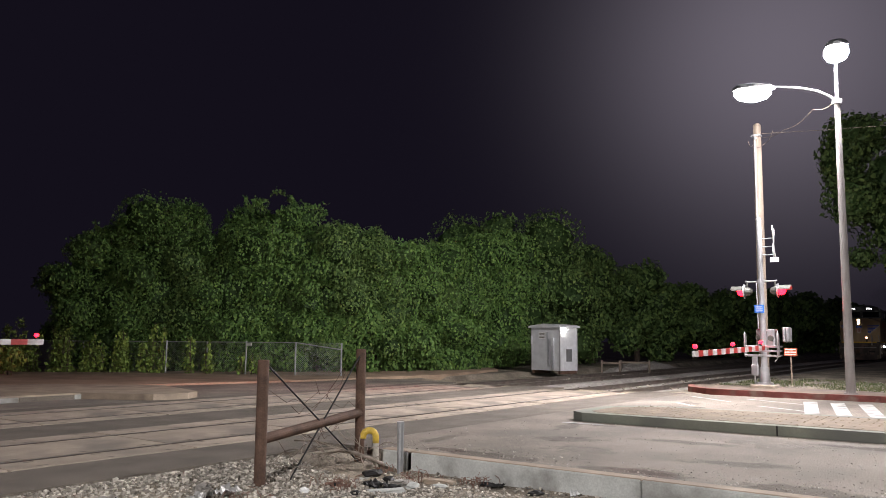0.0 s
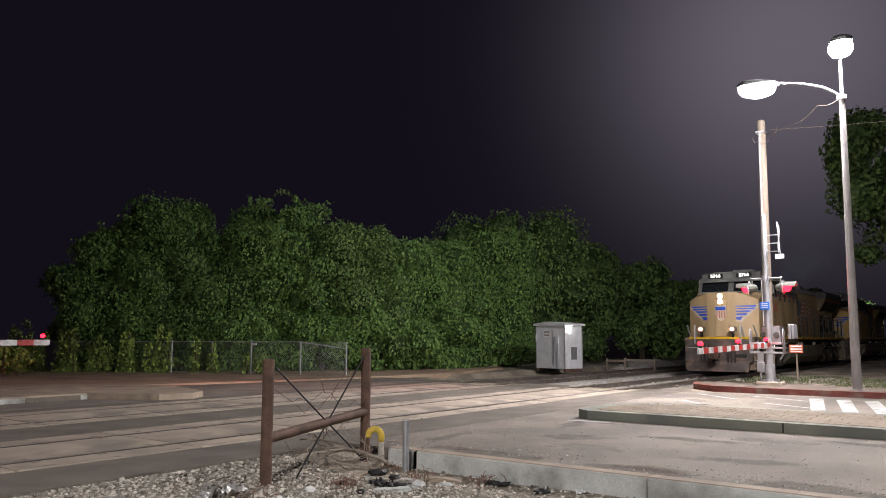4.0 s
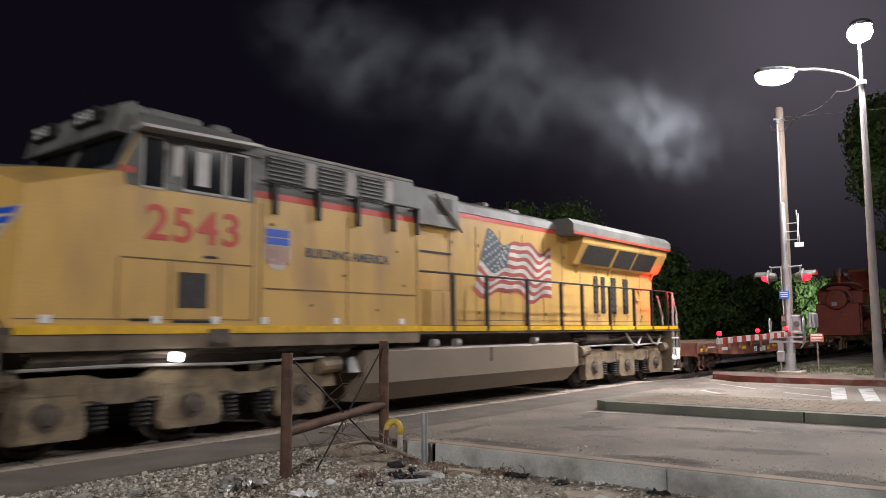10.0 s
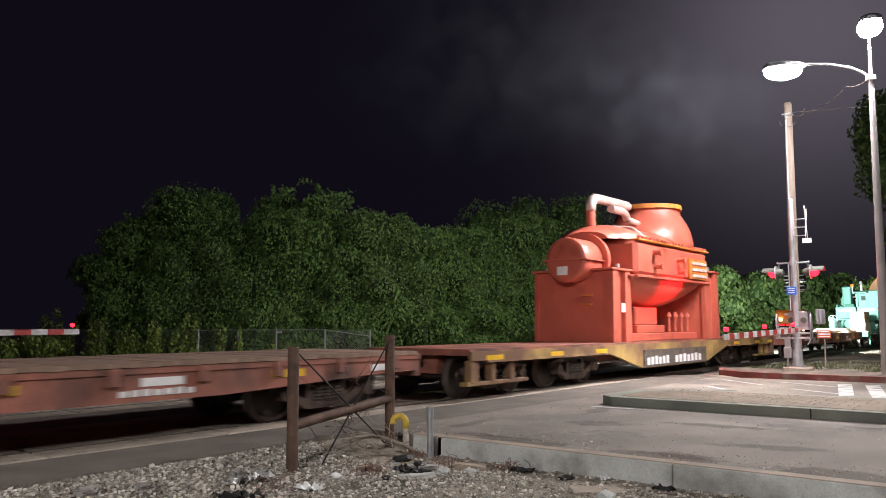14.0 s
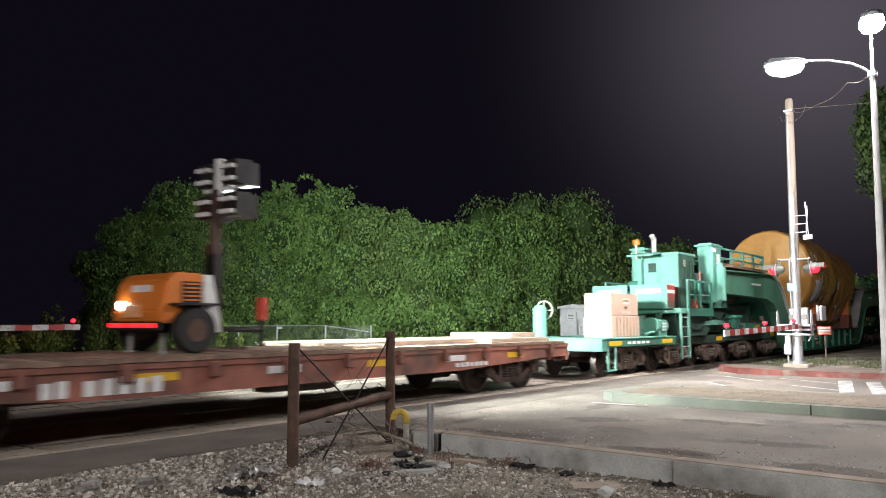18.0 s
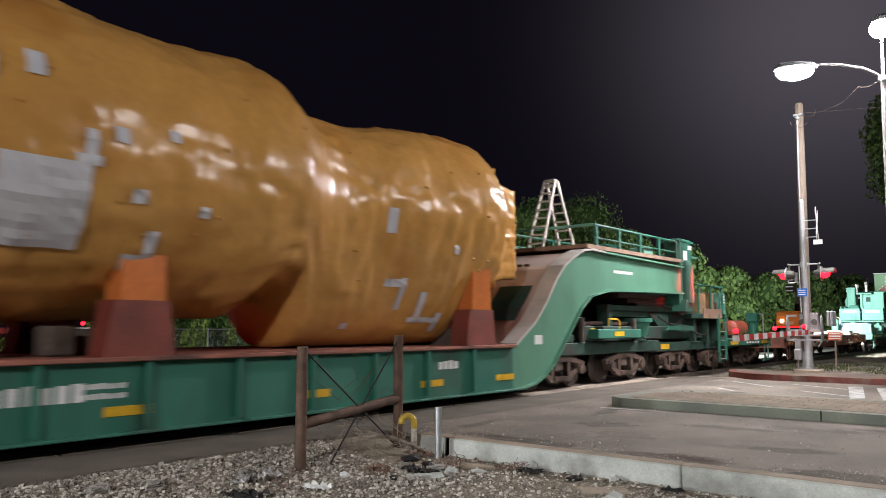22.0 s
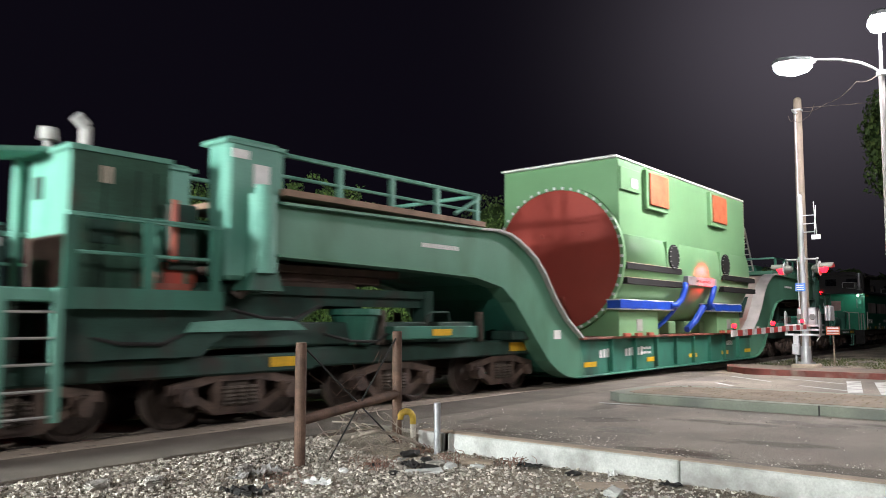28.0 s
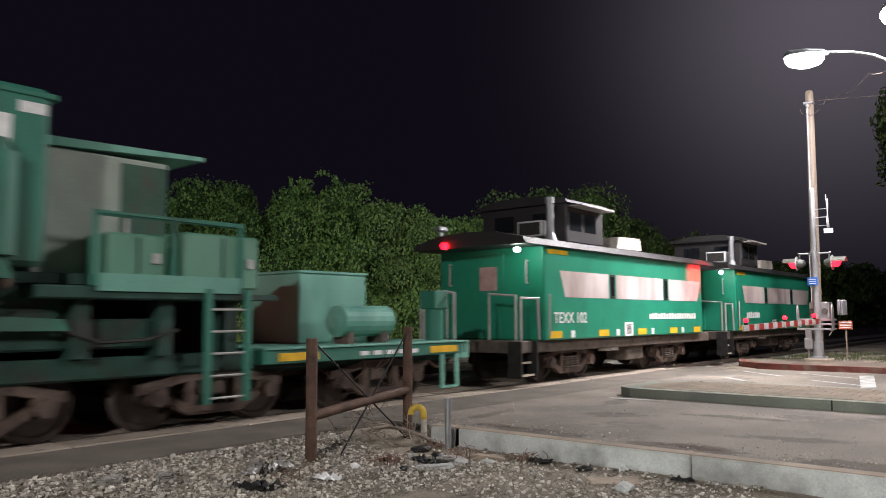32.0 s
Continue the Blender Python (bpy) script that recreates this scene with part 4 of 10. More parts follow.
def truck(parent, x, name="truck"):
    """A two-axle freight truck: bolster, two cast side frames with springs, two wheelsets."""
    def bolster():
        bm = B()
        box(bm, -0.2, 0.2, -1.05, 1.05, 0.42, 0.68, 0.03)
        rod(bm, (0, 0, 0.6), (0, 0, 0.74), 0.2, 0.2, 12)
        return link_mesh("truck", bm, UNDER)

    def frame_mesh():
        bm = B()
        prism(bm, [(-1.13, 0.5), (-1.13, 0.63), (-0.42, 0.77), (0.42, 0.77), (1.13, 0.63), (1.13, 0.5), (0.42, 0.65), (-0.42, 0.65)], -1.1, -0.98)
        prism(bm, [(-1.02, 0.52), (-0.84, 0.52), (-0.34, 0.3), (0.34, 0.3), (0.84, 0.52), (1.02, 0.52), (0.42, 0.18), (-0.42, 0.18)], -1.1, -0.98)
        for cx in (-0.37, 0.37):
            box(bm, cx - 0.06, cx + 0.06, -1.105, -0.985, 0.26, 0.68)
        for wx in (-0.89, 0.89):
            rod(bm, (wx, -1.2, 0.457), (wx, -0.95, 0.457), 0.12, 0.12, 12)
            box(bm, wx - 0.13, wx + 0.13, -1.14, -0.97, 0.42, 0.6)
        box(bm, -0.3, 0.3, -1.125, -1.08, 0.22, 0.3)
        return link_mesh("side_frame", bm, TRUCKM)

    def spring_mesh():
        bm = B()
        lathe(bm, [(0.3 + i * 0.0275, 0.09 if i % 2 else 0.068) for i in range(11)], 10, "z")
        return link_mesh("spring", bm, UNDER)
    t = child(name, cached("truck", bolster), parent, (x, 0, 0))
    fm = cached("side_frame", frame_mesh)
    child("side_frame", fm, t)
    child("side_frame", fm, t, (0, 0, 0), 180)
    sm = cached("truck_spring", spring_mesh)
    for sx in (-0.2, 0, 0.2):
        child("spring", sm, t, (sx, -1.1, 0))
    for wx in (-0.89, 0.89):
        w = child("wheelset", wheelset_mesh(0.457), t, (wx, 0, 0.457))
        SPIN.setdefault((wx, 0.457), []).append(w)
    return t


def loco_truck(parent, x, sooty):
    """A three-axle cast truck: a deep side frame with a journal pod over each axle, dark coil springs between, three wheelsets."""
    def bolster():
        bm = B()
        box(bm, -1.6, 1.6, -0.55, 0.55, 0.55, 0.85)
        return link_mesh("truck", bm, UNDER)

    def frame_mesh():
        bm = B()
        out = [(-2.75, 0.62), (-2.7, 0.98), (-1.5, 1.0), (-1.2, 0.93), (-0.75, 0.93), (-0.45, 1.08), (0.45, 1.08), (0.75, 0.93), (1.2, 0.93), (1.5, 1.0), (2.62, 1.02), (2.75, 0.62)]
        prism(bm, out, -1.2, -1.06)
        for wx in (-AXLE, 0, AXLE):
            prism(bm, [(wx - 0.44, 0.84), (wx - 0.5, 0.36), (wx - 0.4, 0.23), (wx + 0.44, 0.23), (wx + 0.5, 0.36), (wx + 0.42, 0.84)], -1.24, -1.05)
            box(bm, wx - 0.34, wx + 0.34, -1.25, -1.2, 0.77, 0.82)
        for wx in (-1.42, -0.55, 0.55, 1.42):
            box(bm, wx - 0.09, wx + 0.09, -1.23, -1.12, 0.66, 0.9, 0.02)
        return link_mesh("side_frame", bm, SOOTTRUCK if sooty else LOCOTRUCK)

    def cap_mesh():
        bm = B()
        lathe(bm, [(-1.24, 0.17), (-1.27, 0.17), (-1.275, 0.12), (-1.31, 0.095), (-1.315, 0.05)], 14, "y", (0, 0, 0.53))
        for k in range(6):
            a = k * math.pi / 3
            rod(bm, (0.14 * math.cos(a), -1.265, 0.53 + 0.14 * math.sin(a)), (0.14 * math.cos(a), -1.29, 0.53 + 0.14 * math.sin(a)), 0.02, 0.02, 6)
        return link_mesh("journal_cap", bm, UNDER)

    def cylinder_mesh():
        bm = B()
        rod(bm, (-0.2, -1.27, 0), (0.22, -1.27, 0.02), 0.13, 0.13, 12)
        rod(bm, (0.22, -1.27, 0.02), (0.3, -1.27, 0.02), 0.1, 0.05, 12)
        return link_mesh("brake_cylinder", bm, SOOTTRUCK if sooty else LOCOTRUCK)

    def spring_mesh():
        bm = B()
        lathe(bm, [(0.3 + i * 0.03, 0.135 if i % 2 else 0.1) for i in range(13)], 12, "z")
        return link_mesh("spring", bm, BLACK)
    t = child("truck", cached("loco_truck", bolster), parent, (x, 0, 0))
    fm = cached(("loco_side_frame", sooty), frame_mesh)
    child("side_frame", fm, t)
    child("side_frame", fm, t, (0, 0, 0), 180)
    for wx in (-AXLE, 0, AXLE):
        child("journal_cap", cached("journal_cap", cap_mesh), t, (wx, 0, 0))
    for sx in (-2.62, 2.5):
        child("brake_cylinder", cached(("brake_cylinder", sooty), cylinder_mesh), t, (sx, 0, 0.96))
    for sx in (-1.3, -0.68, 0.68, 1.3):
        child("spring", cached("loco_spring", spring_mesh), t, (sx, -1.13, 0))
    bm = B()
    bar(bm, [(-2.5, -1.27, 1.08), (-1.0, -1.29, 1.1), (0.6, -1.28, 1.06), (2.4, -1.27, 1.1)], 0.022)
    part("brake_pipe", bm, RAILGREY, t)
    for wx in (-AXLE, 0, AXLE):
        w = child("wheelset", wheelset_mesh(0.53), t, (wx, 0, 0.53))
        SPIN.setdefault((wx, 0.53), []).append(w)


AXLE = 1.96


def coupler(parent, x, way):
    def make():
        bm = B()
        box(bm, 0, 0.5, -0.09, 0.09, 0.72, 0.9, 0.02)
        prism(bm, [(0.45, -0.16), (0.78, -0.15), (0.82, 0.02), (0.66, 0.06), (0.66, 0.18), (0.45, 0.16)], 0.66, 0.96, "z")
        bar(bm, [(0.1, -0.3, 0.7), (0.45, -0.32, 0.5), (0.8, -0.2, 0.48)], 0.028)
        return link_mesh("coupler", bm, RUST)
    return child("coupler", cached("coupler", make), parent, (x, 0, 0), 0 if way > 0 else 180)


def lettering(text, size, at, parent, material, rz=0, thick=0.003, name="lettering", stretch=1.0, spread=1.0):
    """Raised flat letters on an upright side that faces the road."""
    cu = bpy.data.curves.new("lettering", "FONT")
    cu.body, cu.size, cu.extrude, cu.align_x, cu.offset = text, size, thick, "CENTER", size * 0.012
    cu.space_character = spread
    tmp = bpy.data.objects.new("lettering", cu)
    scene.collection.objects.link(tmp)
    me = bpy.data.meshes.new_from_object(tmp.evaluated_get(bpy.context.evaluated_depsgraph_get()))
    bpy.data.objects.remove(tmp)
    me.materials.clear()
    me.materials.append(material)
    o = new(name, me)
    o.parent = parent
    o.matrix_local = Matrix.Translation(at) @ Matrix.Rotation(radians(rz), 4, "Z") @ Matrix.Rotation(radians(90), 4, "X") @ Matrix.Diagonal((stretch, 1, 1, 1))
    return o


def bars(parent, x, z, w, n, h, y, material, name="marking", gap=0.3):
    """Unreadable lettering as plain bars."""
    bm = B()
    step = w / n
    for i in range(n):
        box(bm, x + i * step, x + (i + 1 - gap) * step, y - 0.004, y, z, z + h * (0.85 + 0.15 * ((i * 7) % 3) / 2))
    return part(name, bm, material, parent)


def patch(parent, x0, x1, z0, z1, y, material, name="reflector", label=""):
    bm = B()
    box(bm, x0, x1, y - 0.006, y, z0, z1)
    return part(name, bm, material, parent, label)


def handrail(parent, pts, r, material, name="handrail"):
    bm = B()
    bar(bm, pts, r)
    return part(name, bm, material, parent)


def louvre(parent, x0, x1, z0, z1, y, n, mat=None, name="grille"):
    """A dark opening with slats proud of it."""
    bm = B()
    box(bm, x0, x1, y - 0.012, y, z0, z1)
    g = part(name, bm, DARKHOLE, parent)
    h = (z1 - z0) / n
    for i in range(n):
        bm = B()
        box(bm, x0 + 0.02, x1 - 0.02, y - 0.03, y - 0.012, z0 + h * (i + 0.2), z0 + h * (i + 0.55))
        part("slat", bm, mat or LOCO_GREY, parent)
    return g


FADEWHITE = surface("faded_white_paint", (0.55, 0.47, 0.37), 0.6, 0, 2, 0.2, 40, 0.05, (0.46, 0.34, 0.2), 0.4)
FADERED = surface("faded_red_paint", (0.42, 0.13, 0.1), 0.6, 0, 2, 0.25, 40, 0.05, (0.45, 0.28, 0.16), 0.4)
FADEBLUE = surface("faded_blue_paint", (0.12, 0.13, 0.17), 0.6, 0, 2, 0.2, 40, 0.05, (0.3, 0.24, 0.17), 0.35)
FLAGWHITE = surface("flag_white", (0.52, 0.5, 0.44), 0.5, 0, 2, 0.35, 30, 0.03, (0.3, 0.28, 0.27), 0.4)
FLAGRED = surface("flag_red", (0.33, 0.06, 0.045), 0.5, 0, 2, 0.35, 30, 0.03, (0.2, 0.05, 0.04), 0.4)
FLAGBLUE = surface("flag_blue", (0.055, 0.08, 0.1), 0.5, 0, 3, 0.3, 30, 0.03)


def flag(parent, x0, x1, z0, z1, y, faded=False):
    """A waving flag painted on the hood: thirteen wavy stripes, a dark field with pale stars, its hoist edge leaning."""
    n, cols = 13, 26
    lean = 0.17 * (x1 - x0)

    def at(k, u, d):
        v = k / n
        x = x0 + (x1 - x0) * u + lean * (1 - v) * (1 - u)
        droop = 0.1 * math.sin(u * 10.5 + 2.2 + v * 1.2) + 0.05 * math.sin(u * 21 + v * 2.5) - (0.2 if u > 0.4 else 0.2 * u / 0.4) * (1 - v) * 0.9 - 0.12 * u * v
        return (x, y - d, z1 - (z1 - z0) * v * 0.9 + droop)
    pale, red, blue = (FADEWHITE, FADERED, FADEBLUE) if faded else (FLAGWHITE, FLAGRED, FLAGBLUE)
    for k in range(n):
        bm = B()
        for i in range(9 if k < 7 else 0, cols):
            u, v = i / cols, (i + 1) / cols
            bm.faces.new([bm.verts.new(p) for p in (at(k + 1, u, 0.004), at(k + 1, v, 0.004), at(k, v, 0.004), at(k, u, 0.004))])
        part("flag_stripe", bm, pale if k % 2 else red, parent, ("white" if k % 2 else "red") + " stripe of a painted waving flag")
    bm = B()
    for k in range(7):
        for i in range(9):
            u, v = i / cols, (i + 1) / cols
            bm.faces.new([bm.verts.new(p) for p in (at(k + 1, u, 0.005), at(k + 1, v, 0.005), at(k, v, 0.005), at(k, u, 0.005))])
    part("flag_field", bm, blue, parent, "dark blue field of a painted flag")
    for r in range(7):
        for c in range(6 - r % 2):
            bm = B()
            px, py, pz = at(0.6 + r * 0.95, (c + 0.7 + 0.5 * (r % 2)) * 0.052, 0.009)
            s = 0.045
            tips = []
            for q in range(10):
                a, e = math.pi / 2 + q * math.pi / 5, s if q % 2 == 0 else s * 0.42
                tips.append(bm.verts.new((px + e * math.cos(a), py, pz + e * math.sin(a))))
            bm.faces.new(tips)
            part("flag_star", bm, pale, parent)


STEPGLOW = glow("step_light_glow", (0.9, 0.95, 1.0), 110)
DITCHGLOW = glow("ditch_lens_glow", (1.0, 0.42, 0.25), 1.6)
PILOTM = surface("grimy_pilot_steel", (0.07, 0.055, 0.048), 0.7, 0.1, 3, 0.4, 40, 0.2, (0.16, 0.1, 0.08), 0.35)


DARKYELLOW = surface("dark_yellow_brown_paint", (0.16, 0.115, 0.06), 0.75, 0, 2, 0.3, 40, 0.05, (0.06, 0.045, 0.03), 0.4, 3)
TANKPALE = surface("dusty_tank_brown", (0.21, 0.17, 0.125), 0.6, 0, 0.6, 0.1, 40, 0.04, (0.17, 0.135, 0.1), 0.3)
TANKGREY = surface("dusty_tank_grey", (0.15, 0.132, 0.095), 0.6, 0, 0.8, 0.15, 40, 0.06, (0.1, 0.085, 0.06), 0.35)
SKIRT = surface("dusty_skirt_paint", (0.17, 0.13, 0.085), 0.7, 0, 2, 0.25, 40, 0.08, (0.1, 0.075, 0.05), 0.35)
SEAM = surface("grimy_seam", (0.16, 0.1, 0.045), 0.8, 0, 4, 0.3, 40, 0.05)
SLATGREY = surface("pale_grey_shutter", (0.31, 0.29, 0.255), 0.6, 0, 4, 0.15, 40, 0.05)
ANTIGLARE = {True: surface("brown_anti_glare", (0.16, 0.11, 0.08), 0.8, 0, 3, 0.3), False: surface("grey_anti_glare", (0.12, 0.135, 0.097), 0.8, 0, 3, 0.2)}


def locomotive(s, number, yellow, lit, wing_x):
    t = car("locomotive", s, ("faded" if lit else "bright") + " yellow diesel locomotive with grey roof and red numbers", "locomotive")
    # underframe, deck and pilot
    bm = B()
    box(bm, -0.6, 20.0, -1.05, 1.05, 1.05, 1.5)
    box(bm, -0.75, 19.6, -1.48, 1.48, 1.45, 1.58)
    part("underframe", bm, UNDER, t)
    for x0, x1, y in ((0.02, 7.05, 1.52), (7.1, 19.5, 1.5)):
        for sy in (-1, 1):
            bm = B()
            box(bm, x0, x1, *sorted((sy * y, sy * (y - 0.02))), 1.5, 1.6)
            part("sill_stripe", bm, YELSTRIPE, t, "yellow reflective sill stripe")
    bm = B()
    box(bm, -0.77, -0.75, -1.3, 1.3, 1.5, 1.6)
    part("sill_stripe", bm, YELSTRIPE, t, "yellow reflective sill stripe")
    for sy in (-1, 1):
        bm = B()
        box(bm, -0.05, 7.05, *sorted((sy * 1.5, sy * 1.47)), 1.3, 1.5)
        part("skirt", bm, SKIRT, t, "dusty brown skirt under the cab")
    bm = B()
    box(bm, -0.95, -0.7, -1.45, 1.45, 0.5, 1.45, 0.03)
    prism(bm, [(-0.75, 0.9), (-1.2, 0.12), (-1.1, 0.1), (-0.7, 0.6)], -1.3, 1.3)
    pl = part("pilot", bm, PILOTM, t, "grimy black front pilot with plough")
    for y in (-0.75, -0.6, -0.45, 0.4, 0.55, 0.7):
        bm = B()
        bar(bm, [(-0.96, y, 1.25), (-1.06, y * 1.02, 1.05), (-1.08, y, 0.7), (-1.02, y * 0.97, 0.5)], 0.025)
        part("hose", bm, BLACK, pl)
    for y in (-1.1, 1.1):
        bm = B()
        box(bm, -0.99, -0.95, y - 0.22, y + 0.22, 1.0, 1.3, 0.01)
        part("pilot_plate", bm, UNDER, pl)
    bm = B()
    box(bm, -1.0, -0.95, -1.2, -0.72, 0.72, 0.86, 0.01)
    part("pilot_slot", bm, BLACK, pl)
    bm = B()
    bar(bm, [(-1.02, -1.3, 1.12), (-1.02, 1.3, 1.12)], 0.02)
    part("uncoupling_lever", bm, RAILGREY, pl)
    bm = B()
    box(bm, 19.5, 19.75, -1.4, 1.4, 0.5, 1.5, 0.03)
    part("rear_pilot", bm, BLACK, t)
    coupler(t, -0.9, -1)
    coupler(t, 19.75, 1)
    # step wells at the four corners: dark plates, treads with pale edges
    for x0, way in ((-0.75, 1), (19.6, -1)):
        for sy in (-1, 1):
            bm = B()
            a, b = sorted((x0, x0 + way * 0.62))
            box(bm, a, b, *sorted((sy * 1.12, sy * 1.08)), 0.2, 1.46)
            st = part("step_well", bm, UNDER, t)
            for i in range(4):
                bm = B()
                box(bm, a, b, *sorted((sy * 1.46, sy * 1.13)), 0.26 + i * 0.32, 0.29 + i * 0.32)
                part("tread", bm, UNDER, st)
                bm = B()
                box(bm, a, b, *sorted((sy * 1.485, sy * 1.46)), 0.255 + i * 0.32, 0.3 + i * 0.32)
                part("tread_edge", bm, WHITEP, st, "pale painted step edge")
            for e in (a, b):
                bm = B()
                box(bm, e - 0.02, e + 0.02, *sorted((sy * 1.5, sy * 1.1)), 0.2, 1.5)
                part("step_side", bm, SKIRT, st)
    # nose: a broad peaked front, slightly pointed in plan
    plan = [(0.0, -1.5), (-0.3, -0.62), (-0.36, -0.3), (-0.36, 0.3), (-0.3, 0.62), (0.0, 1.5), (1.2, 1.5), (1.2, -1.5)]
    bm = B()
    lo = [bm.verts.new((x, y, 1.58)) for x, y in plan]
    hi = [bm.verts.new((x + 0.08 * (x < 0.5), y, 3.22 + (0.33 if abs(y) < 0.7 else 0.0) + (0.34 if x > 1 else 0))) for x, y in plan]
    n = len(plan)
    fs = [bm.faces.new((lo[i], lo[(i + 1) % n], hi[(i + 1) % n], hi[i])) for i in range(n)]
    fs += [bm.faces.new((hi[0], hi[1], hi[7])), bm.faces.new((hi[1], hi[2], hi[3], hi[4], hi[6], hi[7])), bm.faces.new((hi[4], hi[5], hi[6])), bm.faces.new(lo[::-1])]
    bmesh.ops.recalc_face_normals(bm, faces=fs)
    nose = part("nose", bm, yellow, t, "yellow nose")
    bm = B()
    bm.faces.new([bm.verts.new((x, y, z + 0.01)) for x, y, z in ((-0.2, -0.6, 3.55), (-0.2, 0.6, 3.55), (1.18, 1.42, 3.56), (1.18, -1.42, 3.56))])
    bm.faces.new([bm.verts.new((x, y, z + 0.01)) for x, y, z in ((0.1, -1.46, 3.22), (-0.2, -0.62, 3.55), (1.18, -1.46, 3.56))])
    part("anti_glare_panel", bm, ANTIGLARE[lit], nose, "dull anti-glare top panel")
    bm = B()
    box(bm, -0.38, -0.25, -0.26, 0.26, 1.6, 3.2, 0.02)
    part("nose_door", bm, yellow, nose)

    def face(d, z, off, sy):
        a, b = Vector((-0.3, sy * 0.62, 0)), Vector((0.0, sy * 1.5, 0))
        q = a + (b - a).normalized() * d
        k = 0.08 * (z - 1.58) / 1.64
        return Vector((q.x + k - off * 0.946, q.y + off * 0.32 * sy, z))
    for sy in (-1, 1):
        bm = B()
        bm.faces.new([bm.verts.new(face(d, z, 0.008, sy)) for d, z in ((0.0, 2.95), (0.93, 3.0), (0.88, 2.84), (0.7, 2.72), (0.58, 2.56), (0.4, 2.42), (0.2, 2.2), (0.0, 2.28))])
        em = part("emblem", bm, FADEWHITE, nose, "white edging of a blue winged emblem")
        for z1, z0, d in ((2.95, 2.89, 0.88), (2.84, 2.78, 0.8), (2.73, 2.66, 0.62), (2.61, 2.52, 0.48), (2.46, 2.33, 0.28)):
            bm = B()
            bm.faces.new([bm.verts.new(face(e, z, 0.014, sy)) for e, z in ((0.0, z0 + 0.02), (d - 0.09, z0), (d, z1 + 0.02), (0.0, z1))])
            part("feather", bm, BLUEP, em, "blue feather of the emblem")
    bm = B()
    prism(bm, [(-0.24, 2.95), (0.24, 2.95), (0.24, 2.6), (0.12, 2.34), (0, 2.28), (-0.12, 2.34), (-0.24, 2.6)], -0.39, -0.38, "x")
    sh = part("shield", bm, FADEWHITE, nose, "white painted shield")
    bm = B()
    box(bm, -0.394, -0.39, -0.22, 0.22, 2.76, 2.92)
    part("shield_band", bm, BLUEP, sh)
    for i in range(4):
        bm = B()
        box(bm, -0.394, -0.39, -0.19 + i * 0.11, -0.14 + i * 0.11, 2.42, 2.74)
        part("shield_bar", bm, FADERED, sh)
    # stacked headlights on the nose, ditch lights on the deck
    for z in (3.38, 3.14):
        bm = B()
        rod(bm, (-0.42, 0, z), (-0.24, 0, z), 0.1, 0.1, 14)
        part("headlight", bm, HEADGLOW if lit else GLASS, t, "lit round headlight" if lit else "dark round headlight")
    bm = B()
    box(bm, -0.4, -0.2, -0.16, 0.16, 3.0, 3.5, 0.03)
    part("headlight_housing", bm, yellow if lit else LOCO_GREY, nose)
    for y in (-0.6, 0.75):
        bm = B()
        box(bm, -0.86, -0.6, y - 0.13, y + 0.13, 1.82, 2.04, 0.02)
        dl = part("ditch_light", bm, LOCO_GREY, t, "boxed ditch light")
        bm = B()
        rod(bm, (-0.885, y, 1.93), (-0.86, y, 1.93), 0.09, 0.09, 14)
        part("lens", bm, DITCHGLOW if lit else GLASS, dl)
        bm = B()
        box(bm, -0.8, -0.66, y - 0.04, y + 0.04, 1.58, 1.82)
        part("bracket", bm, BLACK, dl)
    # cab
    bm = B()
    prism(bm, [(1.2, 1.58), (3.3, 1.58), (3.3, 4.2), (1.5, 4.2), (1.2, 3.62)], -1.5, 1.5)
    cab = part("cab", bm, yellow, t)
    bm = B()
    prism(bm, [(-1.53, 4.1), (-1.5, 4.26), (-1.2, 4.46), (-0.8, 4.6), (0.8, 4.6), (1.2, 4.46), (1.5, 4.26), (1.53, 4.1)], 1.42, 3.4, "x")
    prism(bm, [(1.2, 4.12), (1.3, 4.5), (1.5, 4.58), (1.6, 4.12)], -1.3, 1.3)
    part("cab_roof", bm, LOCO_GREY, cab, "grey cab roof")
    for x0, x1, y0, y1, z in ((2.0, 2.9, -0.75, 0.1, 4.72), (3.0, 3.3, -0.9, 0.6, 4.66), (1.6, 1.85, -1.0, -0.4, 4.64)):
        bm = B()
        box(bm, x0, x1, y0, y1, 4.4, z, 0.04)
        part("roof_box", bm, LOCO_GREY, cab)
    bm = B()
    a, b = (1.19, 3.6), (1.49, 4.22)
    bm.faces.new([bm.verts.new(p) for p in ((a[0] - 0.006, -1.49, a[1]), (a[0] - 0.006, 1.49, a[1]), (b[0] - 0.012, 1.49, b[1]), (b[0] - 0.012, -1.49, b[1]))])
    part("cab_front", bm, LOCO_GREY, cab, "grey cab front round the windscreens")
    for sy in (-1, 1):
        bm = B()
        y = sy * 1.506
        prism(bm, [(1.3, 3.4), (3.3, 3.4), (3.3, 4.15), (1.49, 4.15), (1.25, 3.62)], *sorted((y, sy * 1.49)))
        part("window_band", bm, LOCO_GREY, cab, "grey window surround")
        for x0, x1, z0 in ((1.52, 1.8, 3.42), (2.12, 2.72, 3.45), (2.84, 3.14, 3.45)):
            bm = B()
            box(bm, x0 - 0.03, x1 + 0.03, *sorted((sy * 1.5, sy * 1.515)), z0 - 0.03, 4.09)
            wf = part("side_window", bm, RAILGREY, cab, "pale window frame")
            bm = B()
            box(bm, x0, x1, *sorted((sy * 1.5, sy * 1.52)), z0, 4.06)
            part("pane", bm, GLASS, wf)
        bm = B()
        box(bm, 1.84, 2.06, *sorted((sy * 1.5, sy * 1.514)), 3.5, 4.0)
